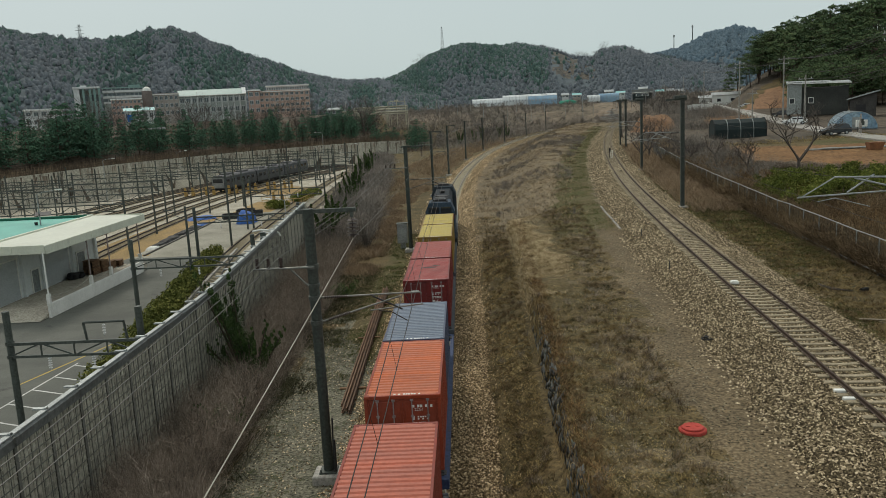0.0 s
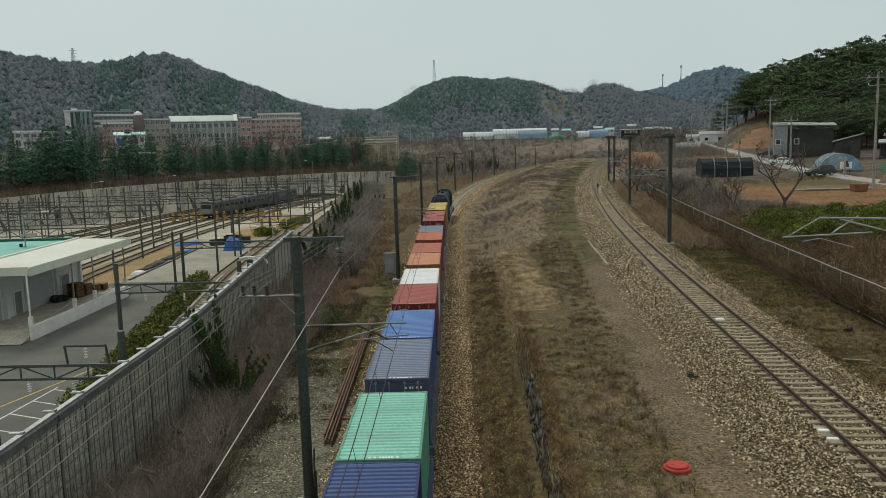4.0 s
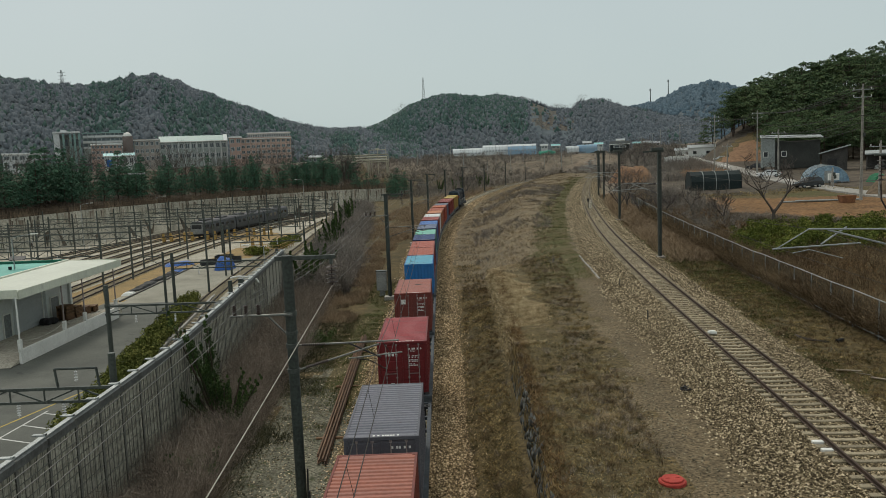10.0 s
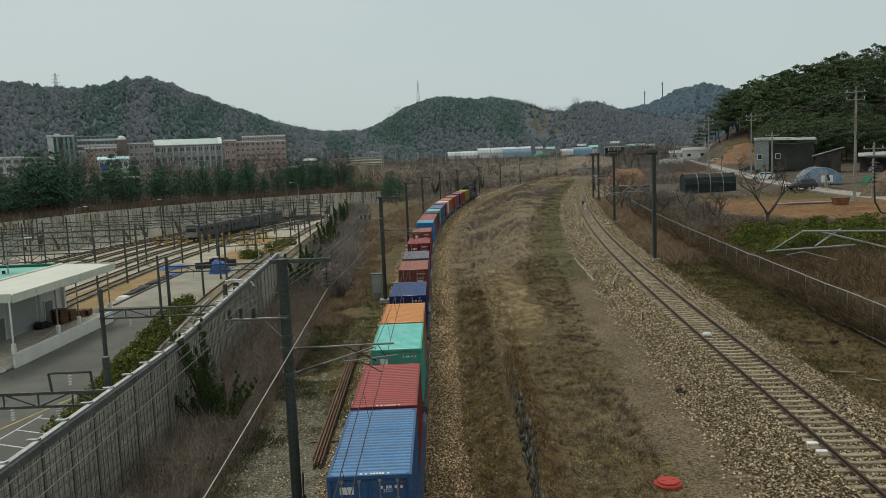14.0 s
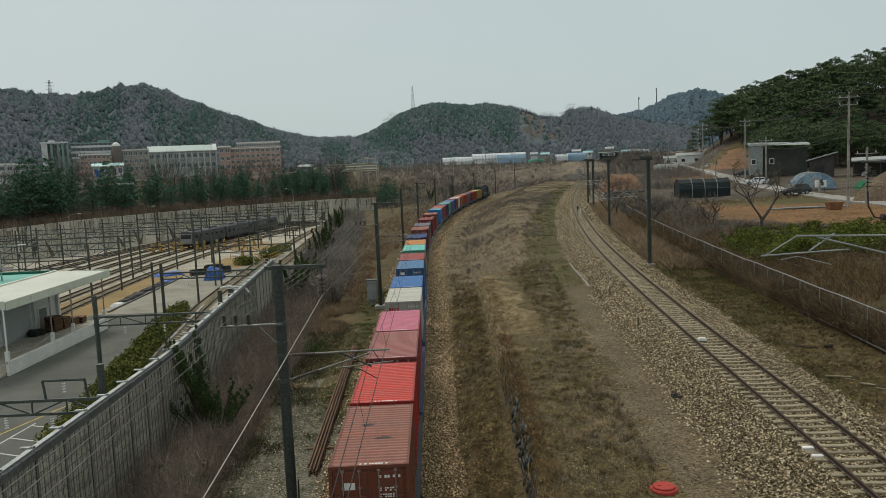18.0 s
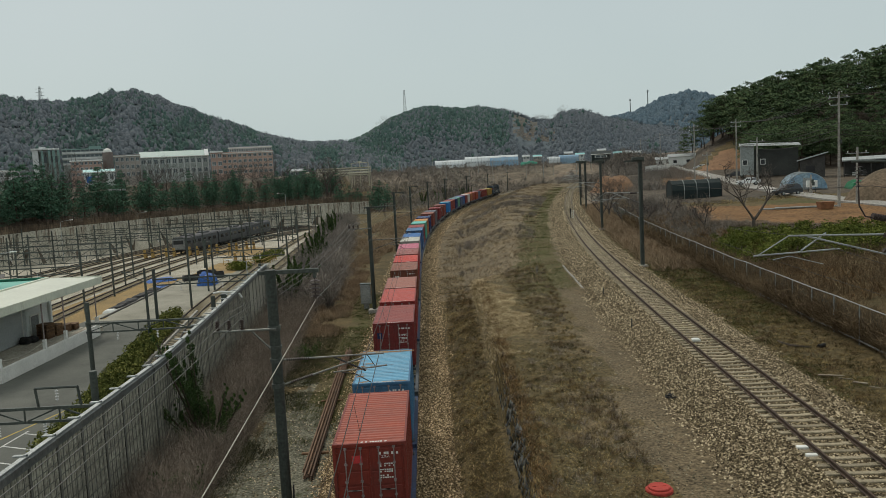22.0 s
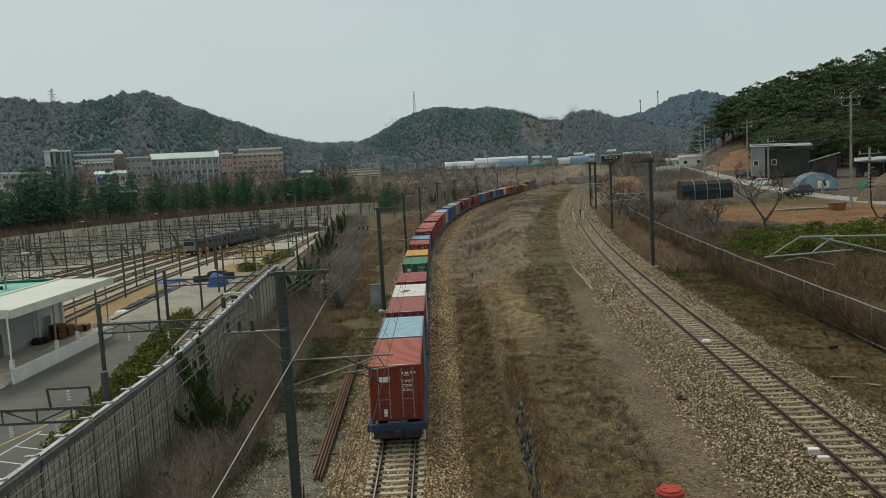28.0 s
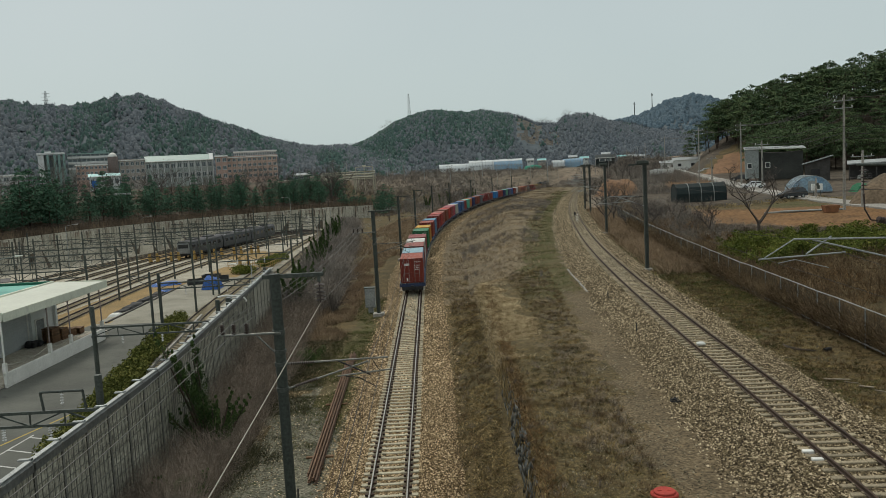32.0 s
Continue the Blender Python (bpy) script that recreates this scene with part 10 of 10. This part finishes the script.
for k, (x, y_) in enumerate(((-35.5, 136.8), (-34.3, 136.2), (-33.5, 150), (-32.9, 153), (-32.6, 157), (-33.2, 146))):
    sb = thing("round_shrub", Matrix.Translation((x, y_, YZ)), "rounded green shrub between the sidings", "shrub", "shrubs in the yard")
    v, f = leaves(np.array([(0, 0, 0.8), (0.9, 0.3, 0.7), (-0.8, 0.4, 0.7)]), np.array([1.2, 1.0, 1.0]), 260, 0.12, 0.8)
    part("foliage", cloud("foliage", v, f, LEAF_SHRUB), None, sb)
    part("stem", Shape().rod((0, 0, -0.1), (0, 0, 0.9), 0.06, 5), BARK, sb)
for x, y_, s_ in ((-11.2, 32.0, 1.0), (-11.6, 32.7, 0.7), (-9.9, 55.5, 1.1), (-10.3, 56.6, 0.8)):
    sb = thing("evergreen_bush", Matrix.Translation((x, y_, gz1(x, y_))), "dark evergreen bush among the bare thicket", "bush", "bushes by the thicket")
    c_ = np.c_[RNG.normal(0, 0.38 * s_, (18, 2)), RNG.uniform(0.15, 1.0, 18) * s_]
    v, f = leaves(c_, RNG.uniform(0.18, 0.34, 18) * s_, 130, 0.035, 0.9)
    part("foliage", cloud("foliage", v, f, LEAF_JUNIPER), None, sb)
    part("stem", Shape().rod((0, 0, -0.1), (0, 0, 0.8 * s_), 0.05, 5), BARK, sb)
cb = Shape()
rr_ = random.Random(91)
for k in range(420):
    u = rr_.random()
    c_ = Vector((25.5 + 11 * u + rr_.gauss(0, 0.9), 101 - 10.5 * u + rr_.gauss(0, 1.3), 0))
    a = rr_.gauss(0.6, 0.7)
    d_ = Vector((math.cos(a), math.sin(a), rr_.uniform(-0.1, 0.25))) * rr_.uniform(0.5, 1.5)
    c_.z = gz1(c_.x, c_.y) + rr_.uniform(0.02, 0.5) * (0.5 + 0.5 * math.sin(9 * u))
    cb.rod(c_ - d_, c_ + d_, 0.045, 4, 0.015, cap=False)
tagged(new("brushwood", cb.mesh("brushwood", OLD_WOOD)), "pale pruned brushwood heaped along the field edge", "brushwood", kind="stuff")
SHRUBS = []
for k in range(4):
    c_ = np.c_[RNG.normal(0, 0.55, (16, 2)), RNG.uniform(0.3, 1.25, 16)]
    v, f = leaves(c_, RNG.uniform(0.25, 0.5, 16), 85, 0.055, 0.8)
    SHRUBS.append(cloud("foliage", v, f, LEAF_SHRUB))
STEM = Shape().rod((0, 0, -0.2), (0, 0, 0.9), 0.05, 5).rod((0, 0, 0.2), (0.4, 0.2, 0.9), 0.03, 5).rod((0, 0, 0.2), (-0.3, 0.3, 0.9), 0.03, 5).mesh("stem", BARK_GREY)
for k in range(105):
    y_ = random.uniform(64, 79.5)
    x = float(x_fence(y_)) + random.uniform(2.6, 24)
    if x > 47:
        continue
    sb = thing("evergreen_shrub", Matrix.Translation((x, y_, gz1(x, y_))) @ Matrix.Rotation(random.uniform(0, 6), 4, "Z"), "low evergreen shrub in the nursery plot", "shrub", "evergreen shrubs of the plot")
    s = random.uniform(0.8, 1.3)
    sb.scale = (s, s, s)
    part("foliage", random.choice(SHRUBS), None, sb)
    part("stem", STEM, None, sb)


def strew(n, fx, y0, y1, a0, a1, bias=1.0, test=None):
    y_ = y0 + (y1 - y0) * RNG.random(n) ** bias
    x = fx(y_) + RNG.uniform(a0, a1, n)
    if test is not None:
        k = test(x, y_)
        x, y_ = x[k], y_[k]
    return np.c_[x, y_, gz(x, y_) - 0.02]


def stuff(name, vf, mat, label, cat):
    tagged(new(name, cloud(name, vf[0], vf[1], mat)), label, cat, kind="stuff")


def bushes(pts, height, width, stems=26):
    """Dome-shaped leafless bushes: each stem is a bent sliver with side twigs."""
    n = len(pts) * stems
    size = np.repeat(height * RNG.uniform(0.55, 1.15, len(pts)), stems)
    a = RNG.uniform(0, 6.28, n)
    lean = RNG.uniform(0, 1, n) ** 0.7 * 0.85
    out = np.c_[np.cos(a), np.sin(a), np.zeros(n)]
    base = np.repeat(pts, stems, 0) + out * 0.18 * lean[:, None]
    up = np.c_[np.zeros((n, 2)), np.ones(n)]
    mid = base + (out * lean[:, None] * 0.45 + up * 0.55) * size[:, None]
    tip = mid + (out * lean[:, None] * 0.5 + up * (0.5 - 0.42 * lean)[:, None]) * size[:, None] + RNG.normal(0, 0.06, (n, 3)) * size[:, None]
    side = np.c_[-np.sin(a), np.cos(a), np.zeros(n)] * width
    tris = [np.stack([base - side, base + side, tip], 1)]
    for s in (0.35, 0.6, 0.8):
        p = base * (1 - s) + tip * s
        d = RNG.normal(0, 1, (n, 3)) * 0.16 * size[:, None] + up * 0.14 * size[:, None] + out * 0.08 * size[:, None]
        w = RNG.normal(0, 1, (n, 3)) * width * 0.55
        tris.append(np.stack([p - w, p + w, p + d], 1))
    v = np.concatenate(tris)
    return v.reshape(-1, 3), np.arange(v.shape[0] * 3).reshape(-1, 3)


patchy = lambda x, y_: wob(x, y_, 0.55, 2.0) + 0.5 * wob(x, y_, 1.7, 0.5) > -0.35
# bare brown thicket along the barrier
stuff("bare_thicket", bushes(strew(900, x_wall, 17, 78, 0.5, 4.4, 1.2, lambda x, y_: (wob(x, y_, 0.5, 1.0) > -0.75) & (x < -9.7 - 0.03 * (y_ - 20)) & (np.hypot(x - -12.2, y_ - 38.5) > 1.6)), 2.0, 0.0075, 46), TWIG, "leafless grey-brown thicket before the barrier", "thicket")
stuff("bare_thicket", bushes(strew(1000, x_wall, 76, 215, 0.6, 6.5, 1.0, lambda x, y_: x < xl(y_) - 5.5), 3.2, 0.03, 26), TWIG_FAR, "leafless brown thicket before the barrier", "thicket")
stuff("low_brush", blades(strew(1600, x_wall, 16, 60, 2.0, 5.0, 1.2, lambda x, y_: (x < xl(y_) - 6.6) & patchy(x, y_)), 0.7, 0.02, 0.8, 9, 0.25), MOSSY, "low olive weeds and brambles", "brush")
stuff("russet_reeds", blades(strew(4600, xl, 64, 130, -9.5, -5.6, 1.1, patchy), 0.5, 0.03, 0.8, 9, 0.25), REED, "russet dead reeds beside the track", "reeds")
stuff("russet_reeds", blades(strew(4500, xl, 128, 330, -16, -4.3, 1.0, patchy), 0.8, 0.07, 0.9, 8, 0.6), REED, "russet dead reeds beside the track", "reeds")
stuff("low_weeds", blades(strew(3400, xl, 36, 72, -9.0, -5.4, 1.0, patchy), 0.22, 0.026, 0.9, 8, 0.2), MOSSY, "olive weeds and dead stalks beside the track", "weeds")
stuff("grass_tufts", blades(strew(5200, xl, 38, 85, -6.2, -2.9, 1.0, patchy), 0.16, 0.018, 0.7, 7, 0.12), BLADE_GREEN, "short green grass beside the track", "grass")
stuff("grass_tufts", blades(strew(2600, xl, 16, 60, -8.0, -3.4, 1.0, lambda x, y_: wob(x, y_, 1.1, 7.0) > 0.1), 0.10, 0.016, 0.8, 6, 0.10), BLADE_GREEN, "sparse green grass on gravel", "grass")
# dry grass below and above the stone wall: short matted clumps
below = lambda x, y_: x < x_stone(y_) - 0.25
stuff("dry_grass", blades(strew(30000, xl, 13, 96, 2.9, 6.4, 1.35, lambda x, y_: below(x, y_) & patchy(x, y_)), 0.05, 0.04, 1.9, 7, 0.10), BLADE_DRY, "matted dry grass beside the track", "grass")
stuff("russet_brush", blades(strew(1500, xl, 30, 96, 3.6, 6.4, 1.1, lambda x, y_: below(x, y_) & (wob(x, y_, 0.5, 3.3) + 0.5 * wob(x, y_, 1.6, 1.0) > 0.45)), 0.2, 0.022, 1.1, 9, 0.22), BLADE_RED, "russet dead brush below the stone wall", "brush")
stuff("dry_grass", blades(strew(36000, x_stone, 13, 84, 0.15, 9.0, 1.35, lambda x, y_: (x < xr(y_) - 6.2) & ~((y_ > 44) & (x < x_stone(y_) + 2.6)) & (wob(x, y_, 0.4, 9.0) + 0.5 * wob(x, y_, 1.3, 2.0) > -0.5)), 0.045, 0.04, 2.0, 7, 0.11), BLADE_DRY, "matted dry grass above the stone wall", "grass")
stuff("dry_grass", blades(strew(15000, x_stone, 42, 84, 0.05, 2.9, 0.9, lambda x, y_: wob(x, y_, 0.8, 3.0) + 1.2 - 0.55 * (x - x_stone(y_)) > 0.1), 0.11, 0.05, 1.9, 9, 0.2), STRAW_PALE, "straw-coloured grass heaped along the wall's edge", "grass")
stuff("hanging_grass", blades(strew(1500, x_stone, 13, 80, 0.08, 0.40, 1.0, lambda x, y_: wob(x * 0, y_, 0.9, 3.0) > -0.1), -0.7, 0.03, 0.3, 8, 0.12), STRAW, "straw hanging over the stone wall", "grass")
stuff("dry_grass", blades(strew(9000, x_stone, 14, 76, -2.2, 6.0, 1.2, lambda x, y_: (wob(x, y_, 0.6, 4.0) + 0.7 * wob(x, y_, 1.9, 6.0) > 0.55) & (x < xr(y_) - 7) & (np.abs(x - x_stone(y_)) > 0.4)), 0.06, 0.036, 2.0, 9, 0.15), STRAW, "pale flattened straw in patches", "grass")
stuff("low_weeds", blades(strew(12000, x_stone, 13, 80, -2.4, 7.0, 1.3, lambda x, y_: (wob(x, y_, 0.7, 12.0) + 0.6 * wob(x, y_, 2.3, 5.0) > 0.2) & (x < xr(y_) - 6.6) & ~((y_ > 44) & (x > x_stone(y_)) & (x < x_stone(y_) + 2.6))), 0.06, 0.036, 1.7, 8, 0.13), MOSSY, "dark olive weeds and moss", "weeds")
bank = lambda x, y_: (y_ > 42) & (x > x_stone(y_)) & (x < x_stone(y_) + 3.0)
tuss = lambda x, y_: ~bank(x, y_) & (x < xr(y_) - 6.0) & (np.abs(x - x_stone(y_)) > 0.35)
stuff("grass_tussocks", blades(strew(4200, x_stone, 13, 84, -2.6, 9.0, 1.3, lambda x, y_: tuss(x, y_) & (wob(x, y_, 0.9, 1.0) > -0.5)), 0.17, 0.026, 1.0, 20, 0.11), TUSSOCK, "brown and olive tussocks of dead grass", "grass")
stuff("grass_tussocks", blades(strew(1700, xr, 15, 74, 3.2, 7.5, 1.1), 0.16, 0.026, 1.0, 18, 0.11), TUSSOCK, "brown and olive tussocks of dead grass", "grass")
stuff("grass_tufts", blades(strew(2600, x_stone, 13, 60, -2.3, 6.5, 1.2, lambda x, y_: (wob(x, y_, 0.8, 15.0) > 0.45) & (x < xr(y_) - 6)), 0.07, 0.025, 1.0, 7, 0.12), BLADE_GREEN, "sparse new green among the dry grass", "grass")
sv, sf = scatter_rocks(strew(9000, xr, 14, 70, -9.0, -4.6, 1.4) + np.array([0, 0, 0.015]), 0.032, True)
tagged(new("loose_gravel", cloud("loose_gravel", sv, sf, STONE_C)), "loose stones strewn on the trodden path", "gravel", kind="stuff")
sv, sf = scatter_rocks(strew(9000, xl, 16, 66, -9.0, -4.2, 1.3, lambda x, y_: x > -10.5) + np.array([0, 0, 0.02]), 0.035, True)
tagged(new("loose_gravel", cloud("loose_gravel", sv, sf, STONE_B)), "grey gravel strewn beside the mast", "gravel", kind="stuff")
stuff("low_weeds", blades(strew(9000, xl, 15, 70, -8.6, -3.4, 1.2, lambda x, y_: (wob(x, y_, 0.8, 21.0) + 0.5 * wob(x, y_, 2.5, 5.0) > 0.15) & (x > -11)), 0.045, 0.034, 1.6, 8, 0.12), MOSSY, "dark moss and weeds on the gravel", "weeds")
stuff("dead_clumps", bushes(strew(1500, x_stone, 13, 82, -2.7, 8.5, 1.25, lambda x, y_: tuss(x, y_) & (wob(x, y_, 0.7, 31.0) > -0.2)), 0.26, 0.008, 20), VINE, "small dead clumps in the dry grass", "weeds")
stuff("dead_clumps", bushes(strew(420, x_stone, 13, 80, -2.4, 8.0, 1.2, lambda x, y_: tuss(x, y_)), 0.30, 0.009, 20), TWIG, "small grey clumps in the dry grass", "weeds")
stuff("dead_clumps", bushes(strew(420, xr, 15, 76, 3.3, 7.4, 1.1), 0.26, 0.008, 20), VINE, "small dead clumps in the ditch", "weeds")
sv, sf = scatter_rocks(strew(2600, x_stone, 13, 80, -2.6, 7.5, 1.2) + np.array([0, 0, 0.02]), 0.035, True)
tagged(new("loose_gravel", cloud("loose_gravel", sv, sf, STONE_C)), "single stones strewn over the dry grass", "gravel", kind="stuff")
stuff("wall_creeper", blades(strew(1200, x_stone, 13, 70, 0.25, 0.7, 1.2), 0.2, 0.03, 1.3, 7, 0.18), BLADE_RED, "dead creeper over the stone wall", "creeper")
stuff("dead_weeds", blades(strew(13000, xl, 68, 370, 4.0, 34, 1.1, lambda x, y_: (x < xr(y_) - 6.5) & patchy(x, y_)), 0.30, 0.085, 1.0, 7, 0.40), FAR_WEED, "tangled dead weeds on the mound", "weeds")
stuff("dead_weeds", blades(strew(6000, xl, 66, 300, 5.0, 30, 1.1, lambda x, y_: (x < xr(y_) - 6.5) & (wob(x, y_, 0.3, 7.0) + 0.5 * wob(x, y_, 0.9, 1.0) > 0.35)), 0.28, 0.085, 1.0, 8, 0.45), FAR_WEED, "straw-coloured grass in patches on the mound", "grass")
stuff("dead_weeds", bushes(strew(2600, xl, 74, 260, 6.0, 30, 1.0, lambda x, y_: (x < xr(y_) - 6.5) & (wob(x, y_, 0.25, 3.0) > 0.0)), 0.9, 0.022, 14), TWIG_FAR, "grey tangled brambles on the mound", "brambles")
stuff("grass_tufts", blades(strew(6000, xr, 62, 330, -9, -4.3, 1.0, patchy), 0.18, 0.03, 0.9, 6, 0.25), BLADE_GREEN, "thin green grass along the path", "grass")
stuff("grass_tufts", blades(strew(6500, xr, 46, 130, 3.2, 7.6, 1.0, lambda x, y_: wob(x, y_, 0.5, 8.0) > -0.3), 0.16, 0.022, 0.9, 7, 0.15), BLADE_GREEN, "green grass in the ditch", "grass")
stuff("dry_grass", blades(strew(13000, xr, 15, 74, 2.9, 7.6, 1.2, patchy), 0.08, 0.034, 1.1, 7, 0.12), BLADE_DRY, "flattened dry grass in the ditch", "grass")
stuff("low_weeds", blades(strew(5000, xr, 15, 75, 3.0, 7.7, 1.1, lambda x, y_: wob(x, y_, 0.7, 3.0) > 0.1), 0.12, 0.03, 1.3, 8, 0.14), BLADE_GREEN, "low mossy green weeds in the ditch", "weeds")
stuff("dead_vines", blades(strew(2600, x_fence, 16, 120, 0.05, 0.6, 1.0, lambda x, y_: wob(x * 0, y_, 0.5, 2.0) > -0.3), 1.2, 0.04, 0.5, 9, 0.15), REED, "russet dead grass along the mesh fence", "grass")
stuff("dead_vines", bushes(strew(2000, x_fence, 16, 125, 0.1, 0.9, 1.0), 1.9, 0.016, 24), VINE, "dead vines hanging on the mesh fence", "vines")
stuff("dead_vines", blades(strew(3600, x_fence, 16, 130, 0.6, 6.5, 1.0, patchy), 0.8, 0.035, 1.1, 9, 0.35), BLADE_RED, "dead brush on the bank behind the fence", "brush")
stuff("dead_brush", bushes(strew(850, x_fence, 16, 66, 0.8, 16, 0.9, lambda x, y_: wob(x, y_, 0.4, 1.0) > -0.4), 1.5, 0.014, 20), VINE, "brown leafless brambles on the bank", "brambles")
stuff("dead_brush", bushes(strew(210, x_fence, 84, 138, 0.4, 7.0, 1.0, lambda x, y_: wob(x, y_, 0.35, 5.0) > -0.3), 1.9, 0.02, 26), TWIG_FAR, "leafless orchard brush beside the fence", "brambles")
stuff("dead_brush", bushes(strew(160, x_fence, 60, 90, 0.6, 4.0, 1.0), 1.1, 0.015, 26), VINE, "brown brambles behind the fence", "brambles")
stuff("dead_brush", bushes(np.concatenate([strew(460, lambda y_: 36.3 + (89 - y_) / 1.09, 79, 92, -2.5, 0.6)]), 0.8, 0.02, 22), TWIG, "grey cut brushwood along the field edge", "brushwood")
stuff("dead_vines", blades(strew(5200, x_fence, 70, 180, -5.5, 3.5, 1.0, lambda x, y_: (x > xr(y_) + 3.6)), 0.9, 0.05, 1.0, 9, 0.4), REED, "russet brush beside the rusty track", "brush")
stuff("bare_thicket", blades(strew(2600, x_fence, 96, 260, 0.0, 26, 1.0, lambda x, y_: (wob(x, y_, 0.12, 2.0) > 0.0) & ((x < x_fence(y_) + 5) | (y_ > 165))), 2.2, 0.06, 0.6, 10, 0.7), TWIG_FAR, "leafless brush along the field edge", "thicket")
stuff("field_edge_grass", blades(strew(3500, x_fence, 76, 130, 5, 32, 1.0, lambda x, y_: (y_ > 122) | (wob(x, y_, 0.3, 6.0) > 0.62)), 0.3, 0.05, 0.8, 7, 0.3), BLADE_DRY, "dry stubble at the field edge", "grass")
stuff("leaf_litter_brush", blades(np.concatenate([strew(6500, lambda y_: 0 * y_, 120, 350, -125, -14, 1.0, lambda x, y_: behind_ret(x, y_) > 1.0)]), 1.3, 0.12, 0.8, 8, 0.9), LITTER, "brown undergrowth on the bank behind the yard", "undergrowth")
stuff("valley_brush", blades(np.concatenate([strew(5000, lambda y_: 0 * y_, 262, 470, -40, 120, 1.0, lambda x, y_: (np.abs(x - xl(y_)) > 6) & ((x < xl(y_)) | (x > xr(y_) + 5)))]), 1.6, 0.16, 0.8, 8, 1.2), TWIG_FAR, "leafless brush on the valley floor", "brush")
# ivy and creepers on the retaining wall
iv = []
for k in range(220):
    q = random.randrange(len(fine_ret) - 1)
    a, b = fine_ret[q], fine_ret[q + 1]
    d = (b - a).normalized()
    nrm = Vector((-d.y, d.x, 0))
    p = a.lerp(b, random.random()) - nrm * 0.36
    top, ln = float(behind_ret(p.x, p.y, True)[1]) + random.uniform(-0.6, 0.2), random.uniform(0.6, 4.6)
    w = random.uniform(0.08, 0.3)
    iv.append(np.array([(p.x - d.x * w, p.y - d.y * w, top), (p.x + d.x * w, p.y + d.y * w, top), (p.x, p.y, top - ln)]))
stuff("hanging_creeper", (np.concatenate(iv), np.arange(3 * len(iv)).reshape(-1, 3)), TWIG, "dry creeper hanging down the retaining wall", "creeper")
fv = []
for k in range(9000):
    q = random.randrange(len(fine_ret) - 1)
    a, b = fine_ret[q], fine_ret[q + 1]
    d = (b - a).normalized()
    nrm = Vector((-d.y, d.x, 0))
    p = a.lerp(b, random.random()) + nrm * random.uniform(0.5, 0.8)
    z0 = float(behind_ret(p.x, p.y, True)[1])
    w, ln = random.uniform(0.03, 0.07), random.uniform(0.8, 2.3)
    o = random.uniform(-0.5, 0.5)
    fv.append(np.array([(p.x - d.x * w, p.y - d.y * w, z0), (p.x + d.x * w, p.y + d.y * w, z0), (p.x + d.x * o, p.y + d.y * o, z0 + ln)]))
stuff("fence_creeper", (np.concatenate(fv), np.arange(3 * len(fv)).reshape(-1, 3)), LITTER, "dry brown creeper over the fence on the wall", "creeper")
stuff("valley_brush", blades(np.concatenate([strew(5200, lambda y_: 0 * y_, 370, 610, -70, 150, 1.0, lambda x, y_: (np.abs(x - xl(y_)) > 7) & (wob(x, y_, 0.06, 4.0) > -0.4))]), 1.5, 0.3, 1.0, 8, 1.6), TWIG_FAR, "leafless scrub at the end of the valley", "brush")
stuff("valley_brush", bushes(strew(420, lambda y_: 0 * y_, 300, 600, -60, 140, 1.0, lambda x, y_: (np.abs(x - xl(y_)) > 8) & (np.abs(x - xr(y_)) > 6)), 4.2, 0.08, 24), TWIG_FAR, "leafless bushes at the end of the valley", "brush")


# ---- what moves: the whole train runs away along the lower track ----
def motions():
    for ob, s, span, z in TRAIN:
        walk(ob, [(t, on_track(s + SPEED * t, span, z)) for t in range(0, 33, 2)])


motions()
